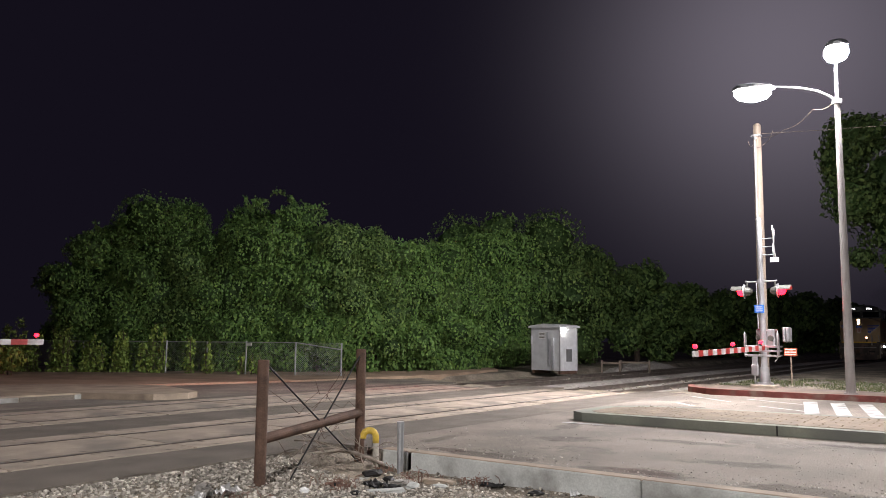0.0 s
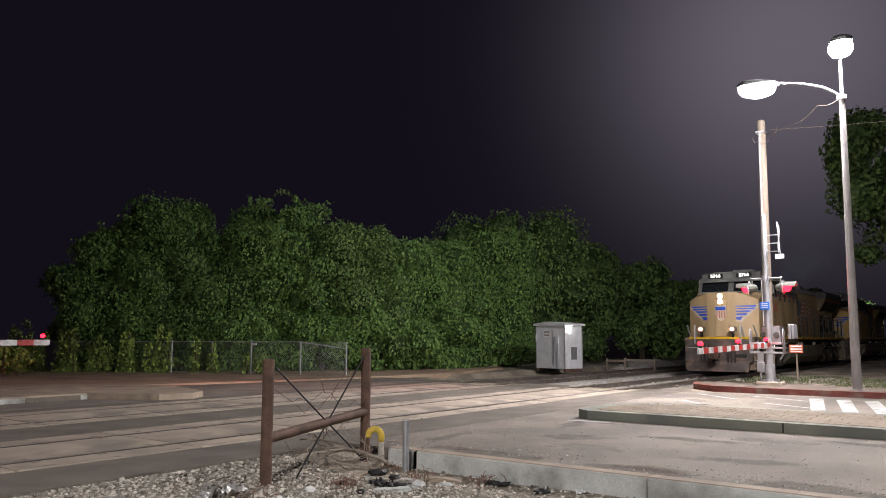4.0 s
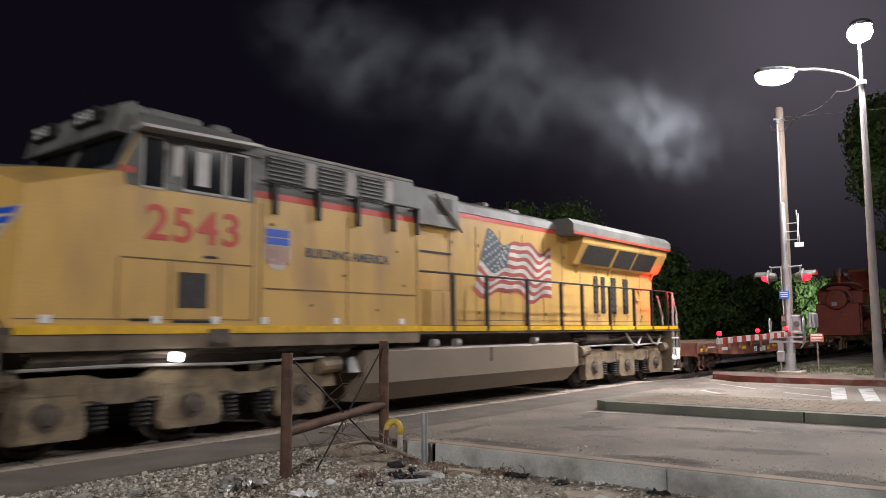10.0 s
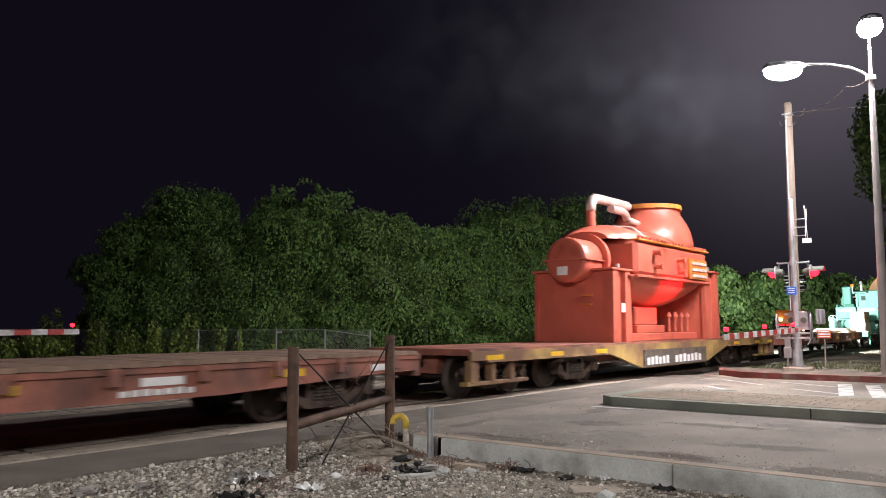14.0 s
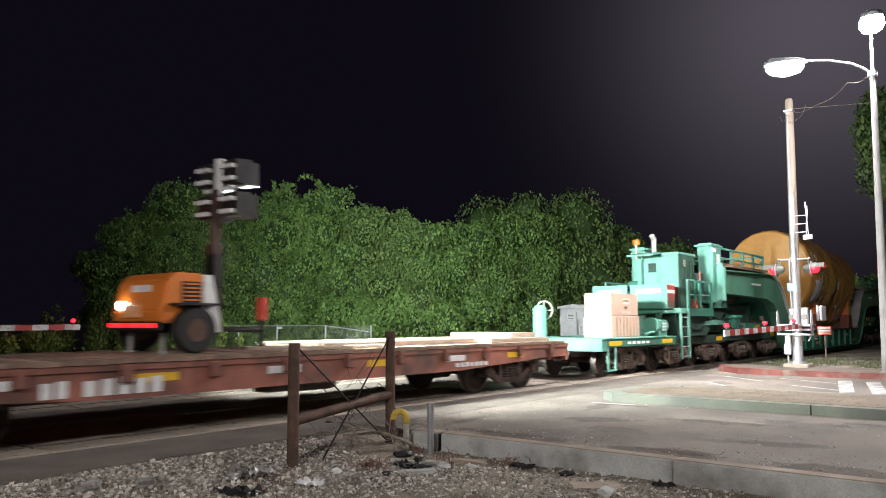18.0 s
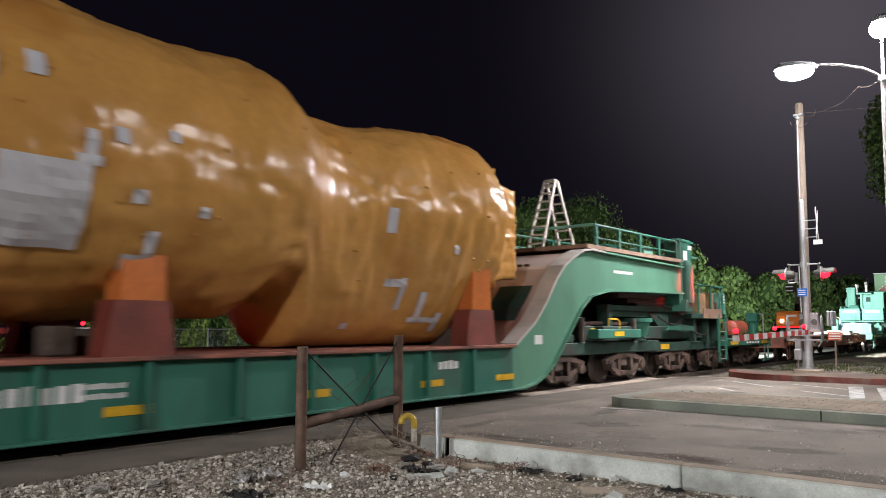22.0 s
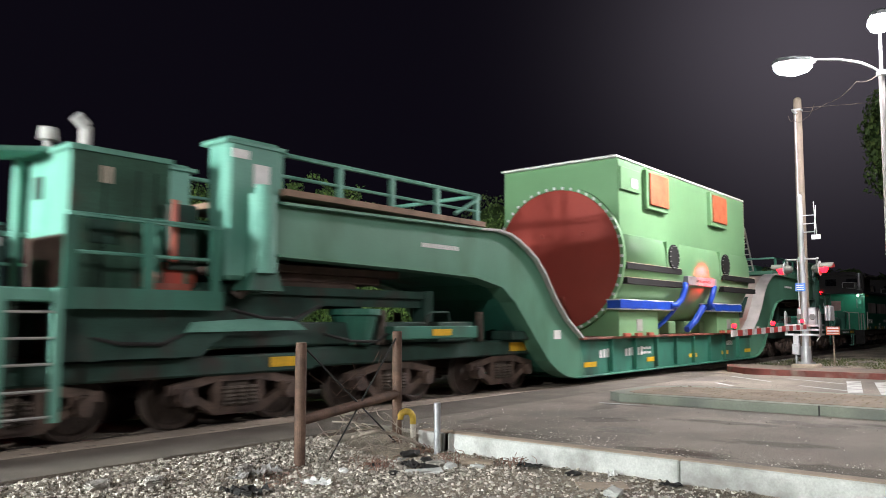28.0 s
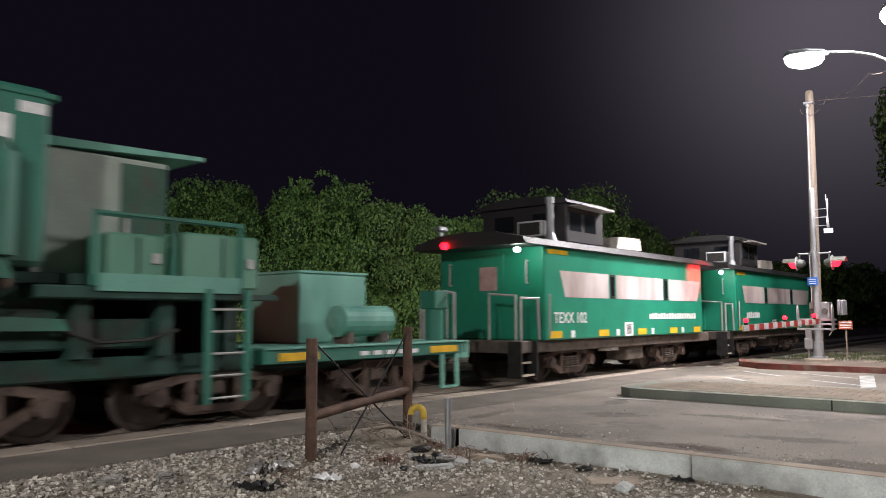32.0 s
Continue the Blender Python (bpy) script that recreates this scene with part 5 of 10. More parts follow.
        part("blank_panel", bm, RAILGREY if lit else LOCO_GREY, cab)
        bm = B()
        box(bm, 2.3, 2.5, *sorted((sy * 1.5, sy * 1.524)), 3.52, 4.0)
        if not lit:
            part("blind", bm, RAILGREY, cab, "pale blind in the cab window")
        else:
            bm.free()
        patch(cab, 1.2, 1.4, 3.56, 3.64, sy * 1.503 + (0.006 if sy > 0 else 0), REDTRIM, "trim_stripe")
    for y0, y1 in ((-1.32, -0.12), (0.12, 1.32)):
        bm = B()
        a, b = (1.19, 3.68), (1.47, 4.2)
        bm.faces.new([bm.verts.new(p) for p in ((a[0] + 0.02, y0, a[1]), (a[0] + 0.02, y1, a[1]), (b[0] - 0.03, y1, b[1]), (b[0] - 0.03, y0, b[1]))])
        part("windscreen", bm, GLASS, cab)
        bm = B()
        box(bm, 1.14, 1.22, (y0 + y1) * 0.44 - 0.33, (y0 + y1) * 0.44 + 0.33, 4.3, 4.5, 0.01)
        nb = part("number_board", bm, BLACK, cab, "black number board with white digits")
        lettering(number, 0.19, (1.135, (y0 + y1) * 0.44, 4.335), nb, NUMGLOW if lit else WHITEP, -90, 0.003, "lettering", 1.1, 1.1)
        bm = B()
        bar(bm, [(1.17, y0 + 0.3, 3.66), (1.3, y0 + 0.75, 4.0)], 0.012)
        part("wiper", bm, BLACK, cab)
    bm = B()
    prism(bm, [(1.35, 4.12), (1.35, 4.16), (3.2, 4.22), (3.2, 4.18)], -1.8, -1.5)
    part("sunshade", bm, RAILGREY, cab, "pale sunshade over the side windows")
    bm = B()
    box(bm, 1.88, 1.96, -1.7, -1.6, 3.55, 3.98, 0.02)
    part("mirror", bm, RAILGREY, cab)
    # body doors, seams and hinge rows of the cab side
    for x0, x1, z0, z1 in ((1.25, 3.28, 2.46, 2.48), (0.0, 3.3, 1.68, 1.69)):
        patch(cab, x0, x1, z0, z1, -1.5, SEAM, "seam")
    for x in (1.22, 1.95, 2.72, 3.28):
        patch(cab, x, x + 0.012, 1.7, 2.45 if x < 3 else 3.4, -1.501, SEAM, "seam")
    patch(cab, 2.08, 2.52 if not lit else 2.32, 1.84, 2.32, -1.502, DARKHOLE, "vent", "dark square vent")
    for x0, x1, z in ((2.45, 2.68, 2.53), (2.0, 2.75, 1.64), (1.4, 1.7, 1.66)):
        patch(cab, x0, x1, z, z + 0.035, -1.503, BLACK, "grab_slot")
    for x in (0.3, 1.7, 2.6, 3.45, 4.9, 6.5):
        patch(t, x, x + 0.13, 1.63, 1.73, -1.504, WHITEP, "reflector", "white reflector")
    bm = B()
    box(bm, 2.55, 2.9, -1.53, -1.5, 1.32, 1.56, 0.01)
    box(bm, 2.6, 2.85, -1.56, -1.53, 1.36, 1.4)
    part("sill_step", bm, UNDER, t)
    # cabinet behind the cab, full width as far as the walkway
    bm = B()
    box(bm, 3.3, 7.05, -1.5, 1.5, 1.58, 3.5)
    aux = part("cabinet", bm, yellow, t, "yellow side cabinet")
    patch(aux, 3.5, 6.95, 2.14, 2.165, -1.5, SEAM, "seam")
    for x in (3.42, 5.2, 6.98):
        patch(aux, x, x + 0.014, 1.62, 3.42, -1.501, SEAM, "seam")
    for x, z in ((3.6, 3.1), (4.4, 1.9), (5.1, 2.4), (5.9, 1.85), (6.4, 2.9), (6.6, 2.3)):
        patch(aux, x, x + 0.06, z, z + 0.04, -1.502, SEAM, "stain_spot")
    bm = B()
    prism(bm, [(-1.46, 3.5), (-1.42, 4.26), (-1.0, 4.36), (1.0, 4.36), (1.42, 4.26), (1.46, 3.5)], 3.3, 7.0, "x")
    upper = part("upper_cabinet", bm, LOCO_GREY, t, "grey upper cabinet with grilles")
    patch(upper, 3.3, 7.0, 3.5, 3.61, -1.462, REDTRIM, "trim_stripe", "red trim stripe")
    grilles = ((4.83, 5.4), (5.72, 6.31)) if lit else ((3.57, 4.3), (4.6, 5.18), (5.55, 6.15))
    for x0, x1 in grilles:
        louvre(upper, x0, x1, 3.74, 4.2, -1.435, 7, SKIRT if lit else LOCO_GREY)
        patch(upper, x1 + 0.06, x1 + 0.26, 3.74, 4.2, -1.44, SLATGREY, "shutter", "pale shutter beside the grille")
    for x0 in (3.62, 4.5, 5.4, 6.3, 6.95):
        bm = B()
        box(bm, x0, x0 + 0.08, -1.56, -1.46, 3.28, 3.78, 0.01)
        part("bracket", bm, BLACK, upper)
    handrail(upper, [(3.4, -1.54, 3.76), (7.0, -1.54, 3.76)], 0.018, BLACK)
    bm = B()
    bar(bm, [(3.35, -1.38, 4.3), (7.0, -1.38, 4.3)], 0.03)
    part("roof_rail", bm, SLATGREY, upper, "pale roof edge rail")
    bm = B()
    prism(bm, [(-1.1, 3.6), (-1.06, 4.3), (-0.8, 4.4), (0.8, 4.4), (1.06, 4.3), (1.1, 3.6)], 7.0, 8.85, "x")
    rear = part("upper_cabinet", bm, LOCO_GREY, t, "narrower grey end of the upper cabinet")
    patch(rear, 8.1, 8.62, 3.74, 4.2, -1.08, DARKHOLE, "screen", "dark screened opening")
    bm = B()
    bm.faces.new([bm.verts.new(p) for p in ((7.05, -1.115, 3.62), (7.6, -1.115, 3.62), (7.4, -1.11, 3.8), (7.05, -1.11, 3.92))])
    part("trim_stripe", bm, REDTRIM, rear, "red trim turning down to the hood")
    bm = B()
    bar(bm, [(8.05, -1.12, 4.25), (8.9, -1.12, 3.55)], 0.03)
    part("brace", bm, SLATGREY, rear)
    # long hood
    hood_end = 18.85
    bm = B()
    box(bm, 7.05, hood_end, -0.98, 0.98, 1.58, 4.0, 0.04)
    hood = part("long_hood", bm, yellow, t, "yellow engine hood with doors")
    bm = B()
    prism(bm, [(-1.0, 4.0), (-0.95, 4.2), (-0.6, 4.34), (0.6, 4.34), (0.95, 4.2), (1.0, 4.0)], 8.85, wing_x + 0.4, "x")
    hr = part("hood_roof", bm, SLATGREY if lit else LOCO_GREY, hood, "grey hood roof")
    if not lit:
        patch(hood, 8.6, wing_x + 0.3, 3.9, 3.99, -0.985, REDTRIM, "trim_stripe", "red trim stripe")
    for x0, x1, y, z in ((9.2, 9.9, 0.1, 4.45), (10.3, 10.5, -0.5, 4.42)):
        bm = B()
        box(bm, x0, x1, y - 0.2, y + 0.2, 4.3, z, 0.03)
        part("roof_hatch", bm, LOCO_GREY, hr)
    bm = B()
    cx = 13.7 if lit else 12.1
    box(bm, cx - 0.25, cx + 0.25, -0.35, 0.35, 4.3, 4.62 if lit else 4.5, 0.05)
    part("exhaust_stack", bm, LOCO_GREY, hood)
    bm = B()
    box(bm, 7.2, 8.4, -1.28, -0.98, 1.58, 2.3, 0.03)
    part("walkway_box", bm, yellow, t, "low yellow equipment box on the walkway")
    patch(hood, 7.6, 8.7, 3.05, 3.1, -0.985, BLACK, "seam")
    for i in range(11):
        x = 8.62 + i * 0.93
        if x < hood_end - 0.2:
            patch(hood, x, x + 0.014, 1.7, 3.75, -0.981, SEAM, "door_seam")
            for z in (1.85, 2.62, 3.3):
                patch(hood, x + 0.06, x + 0.12, z, z + 0.07, -0.99, SEAM, "door_latch")
    patch(hood, 8.6, hood_end - 0.1, 1.72, 1.735, -0.981, SEAM, "door_seam")
    if lit:
        flag(hood, 8.82, 12.5, 1.95, 3.78, -0.985, True)
        lettering("BUILDING", 0.2, (13.4, -0.99, 2.5), hood, FADEBLUE, 0, 0.003, "slogan")
        lettering("AMERICA", 0.2, (13.4, -0.99, 2.2), hood, FADEBLUE, 0, 0.003, "slogan")
        patch(hood, 13.25, 13.55, 2.85, 3.3, -0.985, FADEBLUE, "emblem", "faded blue shield emblem")
        vents = ((14.9, 15.28, 2.52, 2.92), (15.38, 15.9, 2.52, 2.92), (14.9, 15.28, 1.88, 2.38), (15.38, 15.9, 1.88, 2.38), (16.15, 16.48, 2.0, 2.75), (16.7, 17.2, 1.85, 2.18), (17.4, 17.68, 1.93, 2.87), (17.86, 18.1, 2.0, 2.87), (18.26, 18.54, 1.93, 2.9))
        patch(hood, 16.66, 17.1, 2.86, 2.96, -0.985, WHITEP, "placard", "white notice")
    else:
        flag(hood, 9.45, 12.72, 2.2, 3.68, -0.985)
        vents = ((14.95, 15.2, 1.95, 2.95), (15.38, 15.62, 1.95, 2.95), (15.98, 16.3, 1.95, 2.95), (16.75, 17.08, 1.95, 2.95))
    for x0, x1, z0, z1 in vents:
        louvre(hood, x0, x1, z0, z1, -0.985, 6, DARKHOLE, "hood_vent")
    bm = B()
    lathe(bm, [(-1.0, 0.13), (-1.01, 0.19), (-1.03, 0.2), (-1.045, 0.17), (-1.02, 0.13)], 16, "y", (17.7, 0, 2.5), True)
    if not lit:
        part("hand_wheel", bm, yellow, hood)
    else:
        bm.free()
    # radiator housing: an overhanging slab over a sloping underside with dark screens, darker brown on the first
    # locomotive
    bm = B()
    prism(bm, [(-1.5, 3.88), (-1.5, 4.14), (-1.35, 4.28), (1.35, 4.28), (1.5, 4.14), (1.5, 3.88)], wing_x + (0.5 if lit else 0.0), 19.15, "x")
    rad = part("radiator_housing", bm, SOOTGREY if lit else LOCO_GREY, t, "grey overhanging radiator housing")
    bm = B()
    prism(bm, [(-0.98, 3.15), (-1.12, 3.2), (-1.42, 3.72), (-1.44, 3.88), (1.44, 3.88), (1.42, 3.72), (1.12, 3.2), (0.98, 3.15)], wing_x + 0.6, 19.0, "x")
    part("radiator_underside", bm, DARKYELLOW if lit else yellow, rad, "sloping underside of the radiator housing")
    patch(rad, wing_x + 0.5, 19.1, 3.74, 3.8, -1.44, REDTRIM, "trim_stripe", "red trim stripe") if lit else patch(rad, wing_x, 19.15, 3.89, 3.95, -1.5, REDTRIM, "trim_stripe", "red trim stripe")
    for x0, x1 in (((14.7, 15.65), (15.79, 17.02), (17.12, 18.56)) if lit else ((13.92, 15.6), (15.75, 16.9), (17.0, 18.35))):
        bm = B()
        bm.faces.new([bm.verts.new(p) for p in ((x0, -1.142, 3.22), (x1, -1.142, 3.22), (x1, -1.405, 3.68), (x0, -1.405, 3.68))])
        part("radiator_screen", bm, DARKHOLE, rad, "dark radiator screen")
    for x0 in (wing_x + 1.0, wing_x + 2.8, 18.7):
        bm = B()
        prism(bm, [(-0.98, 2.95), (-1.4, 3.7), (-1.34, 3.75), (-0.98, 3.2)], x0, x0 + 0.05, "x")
        part("gusset", bm, DARKYELLOW if lit else yellow, rad)
    # walkway handrails
    handrail(t, [(6.95, -1.46, 2.62), (18.9, -1.46, 2.64), (19.22, -1.45, 2.62)], 0.022, RAILGREY if lit else BLACK)
    for x in (8.1, 9.25, 10.82, 12.33, 13.37, 14.9, 16.4, 17.6, 18.75):
        bm = B()
        box(bm, x - 0.04, x + 0.04, -1.51, -1.45, 1.5, 2.64)
        part("stanchion", bm, BLACK, t)
    for sy in (-1, 1):
        for pts in ([(-0.18, sy * 1.45, 0.3), (-0.16, sy * 1.45, 1.62), (-0.62, sy * 1.42, 2.1)], [(-0.6, sy * 1.05, 1.06), (-0.55, sy * 1.02, 1.62), (-0.9, sy * 0.98, 2.1)],
                    [(-0.95, sy * 0.98, 1.2), (-0.98, sy * 0.98, 1.9), (-0.9, sy * 0.98, 2.1)],
                    [(19.6, sy * 1.42, 0.4), (19.6, sy * 1.42, 2.0), (19.22, sy * 1.45, 2.62)], [(19.3, sy * 1.42, 0.4), (19.25, sy * 1.45, 2.62)],
                    [(19.8, sy * 0.9, 1.2), (19.75, sy * 0.9, 1.9), (19.4, sy * 0.9, 2.55)]):
            bm = B()
            for p, q in zip(pts, pts[1:]):
                rod(bm, p, q, 0.034, 0.034, 8)
            part("grab_rail", bm, RAILGREY, t, "pale grab rail beside the steps")
    # fuel tank, pipes and trucks
    bm = B()
    out = [(-1.1, 0.28), (-1.45, 0.62), (-1.45, 1.16), (-1.41, 1.2), (1.41, 1.2), (1.45, 1.16), (1.45, 0.62), (1.1, 0.28)]
    rows = []
    for x, k in ((5.78, 0.8), (6.15, 1.0), (12.95, 1.0), (13.3, 0.8)):
        rows.append([bm.verts.new((x, y * (1 if k == 1 else 0.94), z if k == 1 else 0.3 + (z - 0.28) * 0.96)) for y, z in out])
    m = len(out)
    fs = [bm.faces.new((p[i], q[i], q[(i + 1) % m], p[(i + 1) % m])) for p, q in zip(rows, rows[1:]) for i in range(m)]
    fs += [bm.faces.new(rows[0]), bm.faces.new(rows[-1][::-1])]
    bmesh.ops.recalc_face_normals(bm, faces=fs)
    tank = part("fuel_tank", bm, TANKGREY if lit else TANKPALE, t, "dark olive grey fuel tank" if lit else "pale dusty fuel tank")
    for x in (9.4,):
        patch(tank, x, x + 0.05, 0.88, 1.16, -1.452, BLACK, "sight_glass")
    bm = B()
    lathe(bm, [(0.82, 0.16), (0.86, 0.13), (1.0, 0.09), (1.08, 0.04)], 14, "z", (5.62, -1.2, 0))
    part("bell", bm, RAILGREY, t, "small bell before the fuel tank")
    for x in (7.6, 8.3, 11.2):
        bm = B()
        rod(bm, (x, -1.35, 1.27), (x + 0.12, -1.37, 1.27), 0.09, 0.09, 10)
        part("filler_cap", bm, SLATGREY, t)
    for y, z, r in ((-1.2, 1.36, 0.045), (-1.3, 1.27, 0.03), (-1.16, 1.24, 0.06)):
        for x0, x1 in ((0.2, 5.6), (13.4, 19.0)):
            bm = B()
            bar(bm, [(x0, y, z), (x0 + (x1 - x0) * 0.4, y, z - 0.03), (x0 + (x1 - x0) * 0.45, y, z + 0.02), (x1, y, z)], r)
            part("pipe", bm, UNDER, t)
    for x0, x1, z in ((0.3, 1.4, 1.25), (4.6, 5.4, 1.3), (13.8, 15.0, 1.3)):
        bm = B()
        rod(bm, (x0, -1.22, z), (x1, -1.22, z), 0.15, 0.15, 12)
        part("air_tank", bm, UNDER, t)
    for x in (16.2, 17.6):
        bm = B()
        bar(bm, [(x, -1.3, 1.4), (x + 0.25, -1.36, 1.12), (x + 0.6, -1.36, 1.05), (x + 1.0, -1.3, 1.3)], 0.03)
        part("cable", bm, RAILGREY, t, "pale looped cable over the truck")
    loco_truck(t, 2.5, lit)
    loco_truck(t, 16.34, lit)
    bm = B()
    rod(bm, (2.05, -1.45, 1.2), (2.12, -1.53, 1.18), 0.06, 0.06, 12)
    part("ground_light", bm, WHITEGLOW, t, "lit ground light")
    if not lit:
        bm = B()
        box(bm, 19.3, 19.45, -1.4, -1.25, 0.62, 0.68)
        part("step_light", bm, STEPGLOW, t, "bright white step light")
    if lit:
        lettering(number, 0.66, (2.24, -1.505, 2.77), t, REDTRIM, 0, 0.004, "road_number", 0.98, 1.55)
    else:
        lettering(number, 0.66, (2.32, -1.505, 2.73), t, REDTRIM, 0, 0.004, "road_number", 1.08, 1.08)
        lettering("BUILDING AMERICA", 0.21, (5.25, -1.507, 2.68), t, FLAGBLUE, 0, 0.003, "slogan", 1.02)
        bm = B()
        prism(bm, [(3.5, 3.08), (3.98, 3.08), (3.98, 2.6), (3.86, 2.47), (3.74, 2.43), (3.62, 2.47), (3.5, 2.6)], -1.506, -1.5)
        sh = part("shield", bm, FLAGWHITE, t, "white shield emblem with blue band")
        for z0, z1 in ((2.94, 3.05), (2.82, 2.92)):
            bm = B()
            box(bm, 3.52, 3.96, -1.511, -1.506, z0, z1)
            part("shield_band", bm, BLUEP, sh)
        for i in range(4):
            bm = B()
            box(bm, 3.55 + i * 0.11, 3.6 + i * 0.11, -1.511, -1.506, 2.52, 2.8)
            part("shield_bar", bm, FADERED, sh)
    return t


locomotive(0.0, "5716", LOCO_FADED, True, 13.9)
locomotive(22.1, "2543", LOCO_YELLOW, False, 13.0)


BACKING = surface("dark_backing_paint", (0.03, 0.036, 0.03), 0.6, 0, 4, 0.3, 40, 0.1)


def flat_car(s, length, label, paint, mark, backed=False, name="flat_car"):
    """A flat car with timber deck, fish-belly side sills, stake pockets, lettering bars and two trucks."""
    t = car(name, s, label, "flat car")
    bm = B()
    for sy in (-1, 1):
        prism(bm, [(0, 0.7), (0, 1.0), (length, 1.0), (length, 0.7), (length - 1.2, 0.68), (length - 4.2, 0.55), (4.2, 0.55), (1.2, 0.68)], *sorted((sy * 1.4, sy * 1.34)))
    part("side_sill", bm, paint, t, "rust brown side sill")
    bm = B()
    box(bm, 0, 0.12, -1.4, 1.4, 0.6, 1.0)
    box(bm, length - 0.12, length, -1.4, 1.4, 0.6, 1.0)
    box(bm, 0.1, length - 0.1, -0.3, 0.3, 0.45, 0.95)
    for i in range(int(length / 1.4)):
        box(bm, 0.7 + i * 1.4, 0.82 + i * 1.4, -1.36, 1.36, 0.62, 0.92)
    part("frame", bm, paint, t)
    w, n = 0.3, int(length / 0.3)
    bm = B()
    box(bm, 0, w - 0.012, -1.44, 1.44, 0.99, 1.05)
    me = link_mesh("deck_plank", bm, DECKWOOD)
    for i in range(n):
        child("deck_plank", me, t, (i * w, 0, random.uniform(-0.006, 0.004)))
    bm = B()
    box(bm, -0.08, 0.08, -0.07, 0.0, -0.2, 0.03, 0.015)
    me = link_mesh("stake_pocket", bm, paint)
    k = int(length / 1.28)
    for i in range(k):
        child("stake_pocket", me, t, (0.6 + i * 1.28, -1.4, 0.95))
    bm = B()
    box(bm, 0, length, -1.425, -1.4, 0.9, 0.985, 0.006)
    part("rub_rail", bm, paint, t, "rub rail along the deck edge")
    if backed:
        patch(t, mark - 0.05, mark + 1.6, 0.57, 0.88, -1.4005, BACKING, "backing_patch", "dark painted patch behind the markings")
        patch(t, mark + 1.75, mark + 2.2, 0.66, 0.8, -1.4005, YELSTRIPE)
    # reflectors and unreadable markings
    i = 0
    x = 0.35
    while x < length - 0.6:
        patch(t, x, x + 0.62, 0.74, 0.85, -1.4, YELSTRIPE if i % 2 == 0 else WHITEP)
        x += 2.1
        i += 1
    bars(t, mark, 0.61, 0.36, 2, 0.22, -1.4075, WHITEP)
    bars(t, mark + 0.75 if backed else mark + 0.5, 0.61, 0.78 if backed else 1.1, 5, 0.22, -1.4075, WHITEP)
    bars(t, length * 0.72, 0.62, 1.1, 7, 0.09, -1.4075, WHITEP)
    bars(t, 1.0, 0.84, 0.9, 6, 0.07, -1.4075, WHITEP)
    truck(t, 2.0)
    truck(t, length - 2.0)
    coupler(t, 0.1, -1)
    coupler(t, length - 0.1, 1)
    bm = B()
    rod(bm, (length * 0.5, -0.6, 0.5), (length * 0.5 + 0.9, -0.6, 0.5), 0.15, 0.15, 12)
    box(bm, length * 0.5 - 0.7, length * 0.5 - 0.2, -0.9, -0.5, 0.4, 0.75, 0.03)
    part("brake_gear", bm, UNDER, t)
    bm = B()
    bar(bm, [(0.2, -1.38, 0.6), (0.2, -1.38, 0.15), (0.6, -1.38, 0.15), (0.6, -1.38, 0.6)], 0.014)
    part("stirrup", bm, paint, t)
    return t


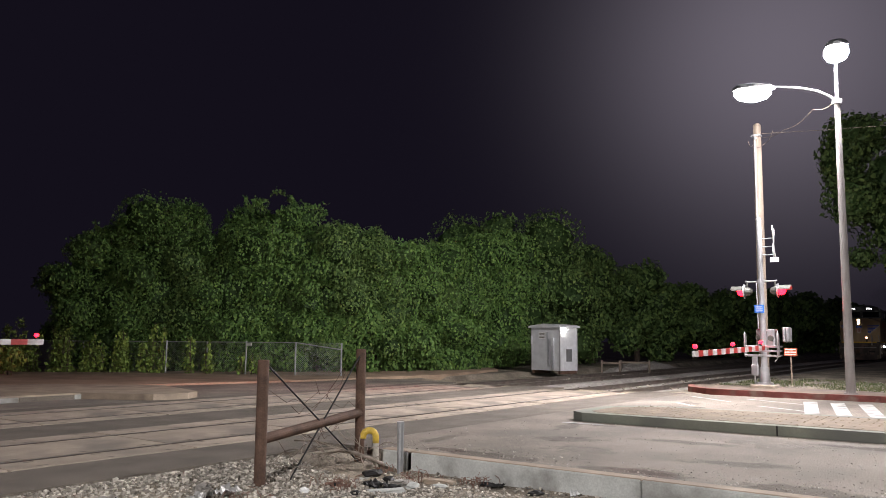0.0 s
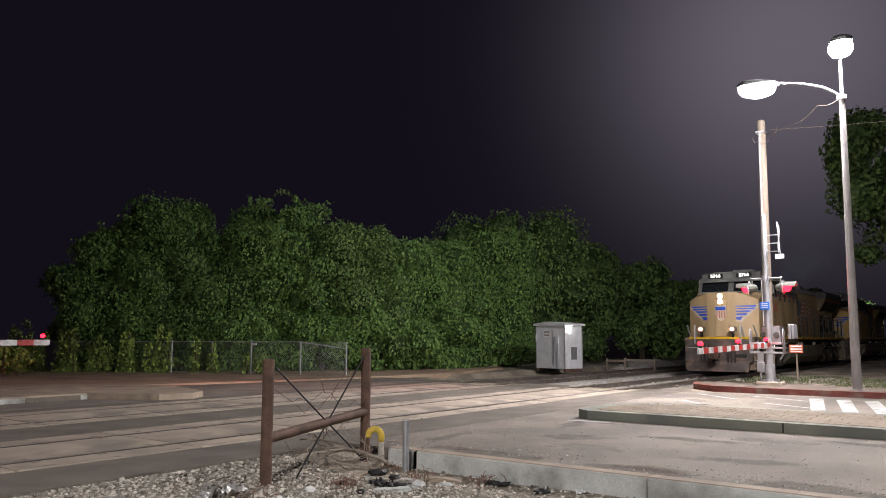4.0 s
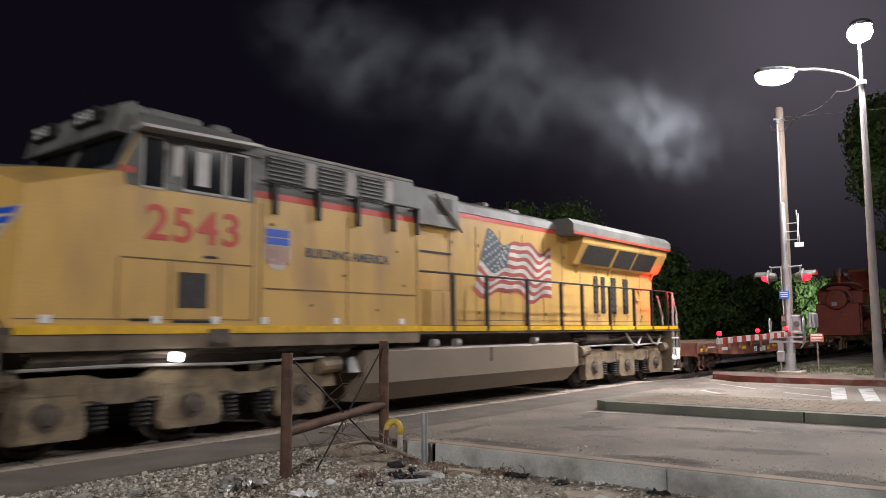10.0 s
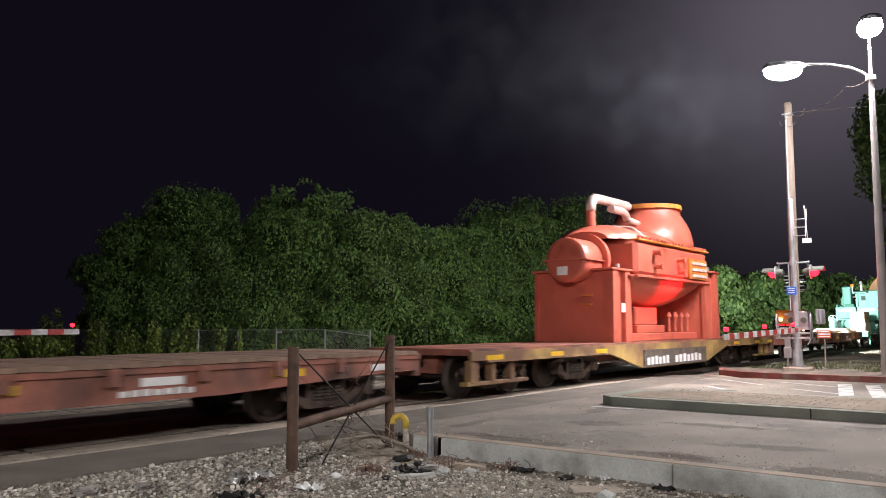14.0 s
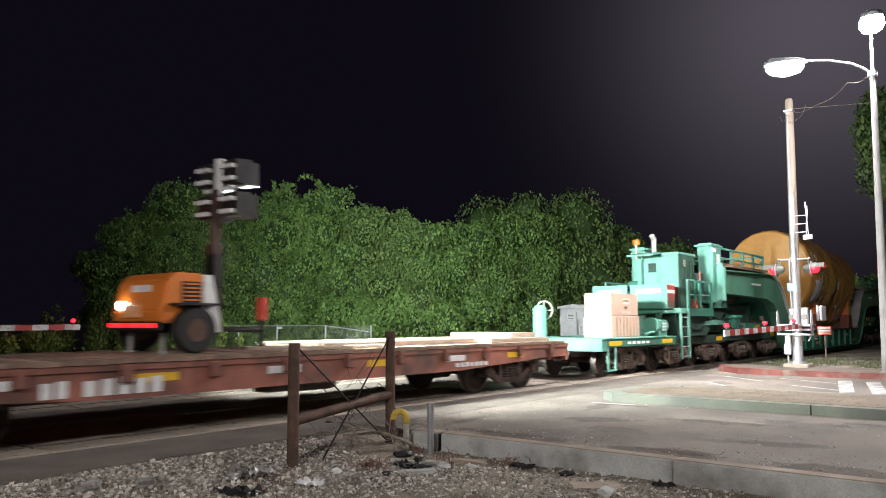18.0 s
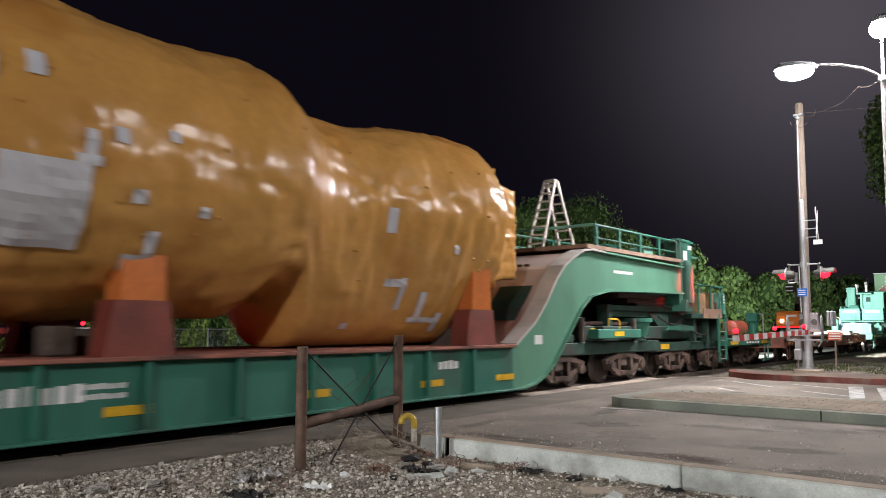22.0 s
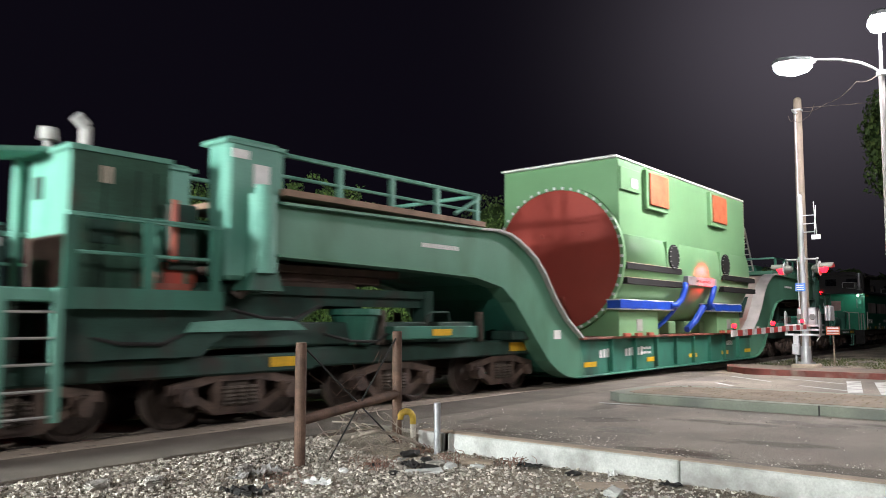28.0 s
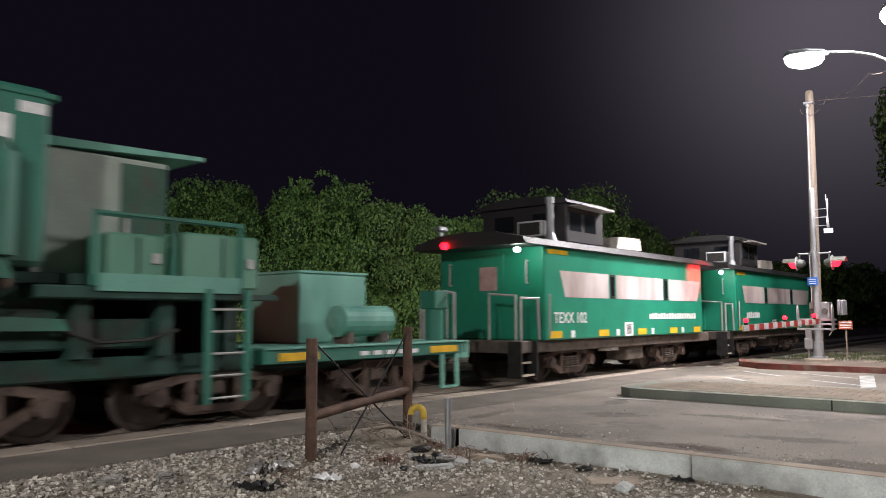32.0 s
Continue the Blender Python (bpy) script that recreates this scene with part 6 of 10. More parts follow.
def well_car(s):
    """A yellow-edged heavy flat with a dropped middle, under the red machine."""
    t = car("heavy_flat_car", s, "grimy yellow and brown heavy flat car with dropped centre sill", "flat car")
    L = 20.5
    bm = B()
    for sy in (-1, 1):
        prism(bm, [(0, 0.8), (0, 0.98), (L, 0.98), (L, 0.8), (14.9, 0.78), (12.8, 0.3), (8.0, 0.3), (5.9, 0.78)], *sorted((sy * 1.48, sy * 1.4)))
    part("side_sill", bm, CARYELLOW, t, "dirty yellow side sill")
    bm = B()
    box(bm, 0, L, -1.42, 1.42, 0.9, 1.03)
    box(bm, 0.3, L - 0.3, -0.35, 0.35, 0.5, 0.92)
    part("deck", bm, BROWN, t, "brown steel deck")
    # bottom flange of the sill, end posts and low end beams
    bm = B()
    box(bm, 0.5, 5.8, -1.53, -1.4, 0.755, 0.8)
    part("sill_flange", bm, CARYELLOW, t)
    bm = B()
    box(bm, 15.0, L - 0.5, -1.53, -1.4, 0.755, 0.8)
    part("sill_flange", bm, CARYELLOW, t)
    for x0, way in ((0, 1), (L, -1)):
        for k in range(3):
            bm = B()
            a, b = sorted((x0 + way * 0.7 * k, x0 + way * (0.7 * k + 0.16)))
            box(bm, a, b, -1.46, -1.3, 0.36, 0.8, 0.01)
            part("end_post", bm, CARYELLOW, t)
        bm = B()
        a, b = sorted((x0 - way * 0.1, x0 + way * 2.1))
        box(bm, a, b, -1.45, -1.25, 0.3, 0.38, 0.01)
        part("end_beam", bm, CARYELLOW, t, "low yellow end beam")
    bm = B()
    prism(bm, [(8.0, 0.32), (12.8, 0.32), (12.8, 0.8), (8.0, 0.8)], -1.495, -1.48)
    pl = part("side_plate", bm, UNDER, t, "dark side plate with lettering")
    bars(pl, 8.2, 0.38, 1.6, 6, 0.24, -1.496, WHITEP)
    bars(pl, 10.2, 0.38, 2.2, 7, 0.24, -1.496, WHITEP)
    for x in (0.5, 3.0, 5.2, 15.6, 18.0, 19.6):
        patch(t, x, x + 0.6, 0.8, 0.9, -1.48, YELSTRIPE)
    for x in (1.4, 4.8, L - 4.8, L - 1.4):
        truck(t, x)
    for x in (0.2, L - 0.2):
        bm = B()
        box(bm, x - 0.1, x + 0.1, -1.44, -1.3, 0.35, 0.8, 0.02)
        part("step", bm, CARYELLOW, t)
    for x0 in (1.0, L - 5.2):
        bm = B()
        box(bm, x0, x0 + 4.2, -0.45, 0.45, 0.7, 0.9, 0.03)
        part("span_bolster", bm, UNDER, t)
    coupler(t, 0.1, -1)
    coupler(t, L - 0.1, 1)
    return t


RED = surface("red_machine_paint", (0.52, 0.122, 0.08), 0.38, 0, 1.4, 0.12, 40, 0.05, (0.3, 0.06, 0.035), 0.25)


def red_machine(s):
    """The red condenser load: two end frames, a straight-sided casing with bolted flanges, a bowl below, a hump and an open dome above, a barrel and pipes."""
    t = car("condenser_load", s, "red painted turbine casing load on steel end frames", "machine", "train loads")
    ORANGE = surface("orange_edge_paint", (0.6, 0.2, 0.035), 0.5)
    PALE = surface("pale_pipe_paint", (0.62, 0.47, 0.42), 0.45)
    for name, x0, x1, top in (("front_frame", 0.28, 1.45, 3.0), ("rear_frame", 6.65, 8.0, 3.25)):
        w = 1.12 if x0 < 1 else 1.3
        bm = B()
        prism(bm, [(x0 + 0.05, 1.04), (x0 + 0.12, top), (x1 - 0.1, top), (x1, 1.04)], -w, w)
        fr = part(name, bm, RED, t, "red welded end frame")
        bm = B()
        box(bm, x0 - 0.05, x1 + 0.05, -w - 0.16, w + 0.16, top, top + 0.06, 0.01)
        part("frame_cap", bm, RED, fr)
        for sy in (-1, 1):
            for u in (x0, x1 - 0.42):
                bm = B()
                prism(bm, [(u, 1.04), (u + 0.06, top), (u + 0.36, top), (u + 0.42, 1.04)], *sorted((sy * w, sy * (w + 0.12))))
                part("corner_rib", bm, RED, fr)
            bm = B()
            rod(bm, ((x0 + x1) / 2, sy * w, top + 0.06), ((x0 + x1) / 2, sy * w, top + 0.2), 0.06, 0.05, 8)
            part("lifting_pin", bm, RAILGREY, fr)
    # bowl under the casing, rising to both ends
    bm = B()
    rows = []
    for k in range(17):
        u = k / 16
        x = 1.2 + 5.5 * u
        d = 0.12 + 0.82 * (1 - abs(2 * u - 1) ** 2.4) ** 0.6
        rows.append([bm.verts.new((x, -1.34 * math.cos(math.pi * i / 16), 2.9 - d * math.sin(math.pi * i / 16))) for i in range(17)])
    for p, q in zip(rows, rows[1:]):
        for i in range(16):
            bm.faces.new((p[i], p[i + 1], q[i + 1], q[i])).smooth = True
    bm.faces.new(rows[0])
    bm.faces.new(rows[-1][::-1])
    part("bowl", bm, RED, t, "round lower casing")
    bm = B()
    box(bm, 2.6, 4.2, -0.8, 0.8, 1.5, 2.05, 0.04)
    box(bm, 2.4, 4.4, -0.95, 0.95, 1.26, 1.5, 0.02)
    part("saddle", bm, RED, t)
    bm = B()
    box(bm, 1.2, 6.7, -1.1, 1.1, 1.04, 1.26, 0.02)
    part("base_beam", bm, RED, t)
    for x in (4.6, 5.1, 5.6, 6.1):
        bm = B()
        rod(bm, (x, -1.0, 1.3), (x, -1.0, 1.9), 0.05, 0.05, 8)
        rod(bm, (x, -1.0, 1.75), (x, -1.0, 1.85), 0.1, 0.08, 8)
        part("drain_pipe", bm, RED, t)
    # straight casing with flanges
    bm = B()
    box(bm, 1.5, 7.0, -1.4, 1.4, 2.9, 3.93, 0.12)
    wall = part("casing", bm, RED, t, "red straight-sided casing")
    bm = B()
    box(bm, 1.45, 7.1, -1.46, 1.46, 2.84, 2.93, 0.02)
    part("lower_flange", bm, RED, wall)
    bm = B()
    box(bm, 1.6, 7.1, -1.46, 1.46, 3.9, 3.96, 0.02)
    part("upper_flange", bm, ORANGE, wall, "orange edged flange")
    for i in range(20):
        bm = B()
        rod(bm, (1.7 + i * 0.27, -1.4, 3.96), (1.7 + i * 0.27, -1.4, 4.04), 0.055, 0.055, 6)
        part("bolt", bm, RED, wall)
    for x, z, r in ((2.7, 3.62, 0.08), (2.75, 3.2, 0.07), (4.5, 3.5, 0.07), (4.5, 3.12, 0.06)):
        bm = B()
        rod(bm, (x, -1.62, z), (x, -1.4, z), r, r, 12)
        rod(bm, (x, -1.66, z), (x, -1.6, z), r * 1.4, r * 1.4, 12)
        part("valve", bm, RED, wall)
    bm = B()
    box(bm, 5.3, 6.75, -1.5, -1.4, 2.95, 3.62, 0.02)
    part("orange_cover", bm, ORANGE, wall, "orange slatted cover")
    for i in range(3):
        bm = B()
        box(bm, 5.4, 6.65, -1.53, -1.5, 3.02 + i * 0.2, 3.12 + i * 0.2, 0.01)
        part("cover_slat", bm, PALE, wall)
    # hump over the front half
    bm = B()
    rows = []
    for x, k, w in ((1.05, 0.5, 0.75), (1.3, 0.85, 1.0), (1.7, 1.0, 1.25), (4.0, 1.02, 1.33), (5.6, 1.0, 1.33)):
        rows.append([bm.verts.new((x, -w * math.cos(math.pi * i / 14), 3.95 + 0.5 * k * math.sin(math.pi * i / 14))) for i in range(15)])
    for p, q in zip(rows, rows[1:]):
        for i in range(14):
            bm.faces.new((p[i], q[i], q[i + 1], p[i + 1])).smooth = True
    bm.faces.new(rows[0][::-1])
    bm.faces.new(rows[-1])
    part("hump", bm, RED, t, "rounded upper casing")
    bm = B()
    bar(bm, [(2.4, -1.25, 4.05), (2.35, -0.9, 4.36), (2.3, 0, 4.47), (2.35, 0.9, 4.36)], 0.05, 8)
    part("hump_pipe", bm, PALE, t)
    # wide open-topped dome
    bm = B()
    lathe(bm, [(3.95, 1.45), (4.2, 1.44), (4.5, 1.38), (4.8, 1.24), (5.1, 1.06), (5.32, 1.0), (5.36, 0.98), (5.36, 0.9), (4.7, 0.9)], 40, "z")
    for v in bm.verts:
        v.co.x = 5.55 + v.co.x * (1.14 if v.co.z < 4.6 else 1.0) - 0.1 * (v.co.z < 4.6)
    part("dome", bm, RED, t, "red flared dome", smooth=True)
    bm = B()
    lathe(bm, [(5.28, 0.98), (5.28, 1.1), (5.42, 1.1), (5.42, 0.98)], 36, "z", (5.55, 0, 0), True)
    part("dome_rim", bm, ORANGE, t, "orange rim")
    # front barrel
    bm = B()
    lathe(bm, [(-0.16, 0.5), (-0.14, 0.6), (-0.1, 0.63), (0.9, 0.63)], 32, "x", (0, -0.05, 3.3))
    for f in bm.faces:
        f.smooth = len(f.verts) == 4
    br = part("barrel", bm, RED, t, "red barrel housing")
    bm = B()
    box(bm, -0.2, 0.9, -0.75, 0.66, 3.27, 3.32, 0.01)
    part("barrel_flange", bm, RED, br)
    bm = B()
    lathe(bm, [(0.9, 0.5), (0.9, 0.78), (1.06, 0.78), (1.06, 0.5)], 28, "x", (0, -0.05, 3.35), True)
    part("barrel_collar", bm, RED, br)
    bm = B()
    box(bm, -0.18, -0.16, -0.12, 0.2, 2.88, 3.12)
    part("label_plate", bm, WHITEP, br, "white label plate")
    # pipes
    bm = B()
    rod(bm, (1.5, 0, 4.2), (1.5, 0, 4.85), 0.15, 0.14, 14)
    rod(bm, (1.5, 0, 4.2), (1.5, 0, 4.32), 0.26, 0.2, 14)
    part("riser", bm, RED, t)
    bm = B()
    bar(bm, [(1.5, 0, 4.85), (1.52, 0, 5.05), (1.62, 0, 5.2), (1.8, 0, 5.27), (2.1, 0, 5.28), (3.9, 0, 5.3), (4.0, 0, 5.25)], 0.145, 14)
    part("vent_pipe", bm, PALE, t, "pale bent pipe")
    bm = B()
    bar(bm, [(2.3, -0.25, 5.0), (3.1, -0.25, 5.0), (3.3, -0.25, 4.92), (3.4, -0.25, 4.78)], 0.12, 12)
    bar(bm, [(3.4, -0.25, 4.78), (4.3, -0.2, 4.74)], 0.1, 12)
    part("vent_pipe", bm, PALE, t)
    bm = B()
    box(bm, 0.8, 1.02, -1.25, -1.24, 1.85, 2.1)
    part("label_plate", bm, WHITEP, t)
    for z in (2.3, 2.05):
        bm = B()
        box(bm, 0.3, 0.345, -0.6, -0.25, z, z + 0.05)
        part("stencil_mark", bm, ORANGE, t)
    bm = B()
    lathe(bm, [(7.0, 0.3), (7.0, 0.5), (7.25, 0.5), (7.25, 0.3)], 20, "x", (0, -0.6, 3.6))
    part("end_port", bm, RED, t)


def light_tower(s, rail_top=1.05):
    """A towed orange light tower on the flat car with its lamps facing the train's rear."""
    t = car("light_tower", s, "orange towed light tower with raised mast and lit floodlights", "light tower", "light towers")
    ORANGE = bpy.data.materials.get("orange_machine_paint") or surface("orange_machine_paint", (0.75, 0.22, 0.035), 0.4, 0, 2, 0.08, 40, 0.03)
    TAIL = bpy.data.materials.get("tail_lens_glow") or glow("tail_lens_glow", (1.0, 0.01, 0.012), 2.2)
    z = rail_top
    bm = B()
    prism(bm, [(-0.12, z + 0.44), (-0.15, z + 0.62), (-0.04, z + 1.06), (0.1, z + 1.18), (0.56, z + 1.18), (0.56, z + 0.44)], -0.66, 0.66)
    bmesh.ops.bevel(bm, geom=bm.edges[:], offset=0.03, segments=2, affect="EDGES")
    body = part("housing", bm, ORANGE, t, "orange engine housing")
    louvre(body, 0.2, 0.52, z + 0.58, z + 1.05, -0.662, 8, ORANGE)
    bm = B()
    box(bm, -0.1, -0.07, -0.3, 0.2, z + 0.9, z + 1.0)
    part("label_strip", bm, WHITEP, body)
    bm = B()
    box(bm, -0.165, -0.1, -0.15, 0.35, z + 0.52, z + 0.7, 0.01)
    part("plate_panel", bm, surface("pale_orange_panel", (0.8, 0.42, 0.2), 0.4) if "pale_orange_panel" not in bpy.data.materials else bpy.data.materials["pale_orange_panel"], body)
    bm = B()
    prism(bm, [(0.56, z + 0.3), (0.56, z + 1.16), (0.7, z + 1.16), (0.86, z + 0.5), (0.88, z + 0.3)], -0.67, 0.67)
    part("white_cowl", bm, WHITEP, t, "white end cowl")
    bm = B()
    box(bm, -0.04, 0.9, -0.5, 0.5, z + 0.3, z + 0.42, 0.02)
    bar(bm, [(0.8, -0.4, z + 0.36), (2.1, 0, z + 0.32)], 0.04)
    bar(bm, [(0.8, 0.4, z + 0.36), (2.1, 0, z + 0.32)], 0.04)
    part("chassis", bm, BLACK, t)
    for y in (-0.74, 0.74):
        bm = B()
        lathe(bm, [(y - 0.1, 0.2), (y - 0.1, 0.31), (y - 0.06, 0.34), (y + 0.06, 0.34), (y + 0.1, 0.31), (y + 0.1, 0.2)], 24, "y", (0.36, 0, z + 0.34))
        w = part("wheel", bm, BLACK, t)
        bm = B()
        lathe(bm, [(y - 0.105, 0.06), (y - 0.102, 0.17), (y + 0.102, 0.17), (y + 0.105, 0.06)], 14, "y", (0.36, 0, z + 0.34))
        part("rim", bm, RUST, w)
        bm = B()
        box(bm, 0.0, 0.74, y - 0.13, y + 0.13, z + 0.7, z + 0.73)
        part("mudguard", bm, BLACK, t)
    for x, y in ((0.05, -0.45), (0.05, 0.45)):
        bm = B()
        rod(bm, (x, y, z), (x, y, z + 0.4), 0.035, 0.035, 8)
        rod(bm, (x, y, z), (x, y, z + 0.03), 0.1, 0.1, 10)
        part("jack_leg", bm, RAILGREY, t)
    for y0, y1 in ((-0.63, -0.3), (-0.26, 0.1), (0.2, 0.63)):
        bm = B()
        box(bm, -0.2, -0.16, y0, y1, z + 0.38, z + 0.44)
        part("tail_light", bm, TAIL, t, "lit red tail light")
    bm = B()
    box(bm, -0.19, -0.1, -0.67, 0.67, z + 0.34, z + 0.46)
    part("rear_bumper", bm, BLACK, t)
    bm = B()
    rod(bm, (-0.18, 0.38, z + 0.7), (-0.1, 0.38, z + 0.7), 0.07, 0.07, 10)
    part("tail_lamp", bm, WHITEGLOW, t)
    # mast with four heads round a post
    bm = B()
    box(bm, 1.1, 1.28, -0.09, 0.09, z + 0.35, z + 1.7)
    box(bm, 1.13, 1.25, -0.06, 0.06, z + 1.6, z + 2.6)
    part("mast", bm, BROWNDARK, t, "dark telescopic mast")
    bm = B()
    box(bm, 1.1, 1.28, -0.11, 0.11, z + 1.0, z + 1.55, 0.01)
    part("mast_cover", bm, BLACK, t, "dark mast cover")
    bm = B()
    box(bm, 1.2, 1.3, -0.08, 0.08, z + 2.5, z + 3.12, 0.01)
    box(bm, 1.22, 1.28, -0.4, 0.4, z + 2.58, z + 2.64)
    part("head_post", bm, WHITEP, t, "pale head post")
    for y in (-0.33, 0.33):
        for dz in (2.15, 2.68):
            bm = B()
            prism(bm, [(1.2, z + dz), (1.43, z + dz), (1.51, z + dz + 0.4), (1.2, z + dz + 0.38)], y - 0.18, y + 0.18)
            fl = part("floodlight", bm, BLACK, t, "black floodlight head with white fins")
            bm = B()
            bm.faces.new([bm.verts.new(p) for p in ((1.44, y - 0.16, z + dz + 0.02), (1.44, y + 0.16, z + dz + 0.02), (1.51, y + 0.16, z + dz + 0.37), (1.51, y - 0.16, z + dz + 0.37))])
            part("lens", bm, COOLGLOW, fl, "bright white floodlight lens")
            # added plates that cut off the lens light below and to the sides
            bm = B()
            box(bm, 1.42, 1.66, y - 0.18, y + 0.18, z + dz - 0.015, z + dz + 0.01)
            box(bm, 1.42, 1.64, y - 0.185, y - 0.17, z + dz, z + dz + 0.36)
            box(bm, 1.42, 1.64, y + 0.17, y + 0.185, z + dz, z + dz + 0.36)
            part("shroud", bm, BLACK, fl)
            for k in range(2):
                bm = B()
                box(bm, 1.12, 1.22, y - 0.16, y + 0.16, z + dz + 0.04 + k * 0.2, z + dz + 0.1 + k * 0.2)
                part("cooling_fin", bm, WHITEP, fl)
            turn = 2
            fl.matrix_local = Matrix.Translation((1.2, y, 0)) @ Matrix.Rotation(radians(turn), 4, "Z") @ Matrix.Translation((-1.2, -y, 0))
    bm = B()
    rod(bm, (2.15, 0, z), (2.15, 0, z + 0.5), 0.04, 0.04, 8)
    part("drawbar_leg", bm, BLACK, t)
    bm = B()
    box(bm, 2.08, 2.22, -0.08, 0.08, z + 0.48, z + 0.88, 0.02)
    part("drawbar_jack", bm, REDTRIM, t, "red drawbar jack")
    return t


def boards(s, x0, x1, rail_top=1.05):
    """Pale timber mats lying on the flat car."""
    for i, (a, b, y0, y1, h) in enumerate(((x0, x0 + 2.4, -1.1, 0.0, 0.05), (x0 + 1.0, x1 - 2.5, -0.9, 0.9, 0.1), (x1 - 2.4, x1, -1.2, 1.2, 0.09), (x1 - 1.2, x1 - 0.1, -0.9, 0.8, 0.2))):
        t = car("plywood_sheet", s + a, "pale plywood sheets lying on the flat car deck", "plywood", "plywood sheets on flat cars")
        for k in range(2):
            bm = B()
            box(bm, 0.02 * k, b - a - 0.03 * k, y0, y1, rail_top + k * h / 2, rail_top + (k + 1) * h / 2 - 0.003)
            part("sheet", bm, surface("plywood", (0.5, 0.4, 0.3), 0.8, 0, 3, 0.15, 30, 0.1) if "plywood" not in bpy.data.materials else bpy.data.materials["plywood"], t)


flat_car(43.4, 20.5, "empty brown flat car with timber deck and white lettering", BROWN, 6.2, True)
well_car(65.4)
red_machine(71.8)
flat_car(88.6, 15.5, "rust brown flat car carrying a light tower", BROWN, 3.4)
light_tower(94.05)
boards(88.6, 7.2, 15.0)
flat_car(156.0, 15.5, "rust brown flat car carrying a light tower and timber mats", BROWN, 3.4)
light_tower(162.1)
boards(156.0, 8.2, 15.0)

TARP = surface("orange_tarpaulin", (0.55, 0.285, 0.075), 0.26, 0, 0.9, 0.1, 9, 0.3, (0.45, 0.2, 0.045), 0.3)
TARPRED = surface("reddish_tarpaulin", (0.6, 0.18, 0.045), 0.3, 0, 1.5, 0.15, 14, 0.4)
GENGREEN = surface("pale_green_enamel", (0.185, 0.36, 0.18), 0.33, 0, 0.8, 0.06, 40, 0.015, (0.185, 0.335, 0.19), 0.25)
PITCH = surface("pitch_black_rubber", (0.005, 0.005, 0.005), 0.8, 0, 4, 0.2, 40, 0.1)
BLUEFILM = surface("blue_film", (0.015, 0.07, 0.46), 0.35, 0, 3, 0.2, 22, 0.5)
DISCRED = surface("dark_red_enamel", (0.38, 0.065, 0.05), 0.32, 0, 1.0, 0.08, 40, 0.02)
GOOSE_TOP = [(0.9, 3.24), (3.6, 3.28), (5.9, 3.32), (6.5, 3.35), (6.93, 3.3), (7.23, 3.2), (7.55, 3.05), (7.9, 2.86), (8.25, 2.55), (8.7, 2.0), (9.2, 1.53), (9.9, 1.1)]
GOOSE_BOT = [(10.2, 0.2), (9.6, 0.22), (9.1, 0.3), (8.74, 0.44), (8.38, 0.66), (7.92, 1.1), (7.48, 1.53), (7.06, 1.94), (6.6, 2.24), (5.7, 2.4), (3.6, 2.46), (0.9, 2.5)]
MID = 16.1


NECKRED = surface("pale_worn_red_plate", (0.46, 0.38, 0.34), 0.6, 0, 0.5, 0.1, 40, 0.05, (0.28, 0.1, 0.065), 0.35)


def flipped(ob):
    """Turns a part end for end about the car's middle."""
    ob.matrix_basis = Matrix.Translation((2 * MID, 0, 0)) @ Matrix.Rotation(math.pi, 4, "Z") @ ob.matrix_basis
    return ob


PALEFLANGE = surface("worn_white_flange", (0.52, 0.5, 0.47), 0.5, 0, 2, 0.15, 40, 0.05)
CRATEWOOD = surface("crate_wood", (0.3, 0.19, 0.095), 0.8, 0, 3, 0.25, 30, 0.2)
AMBER = surface("amber_beacon", (0.6, 0.16, 0.02), 0.3)


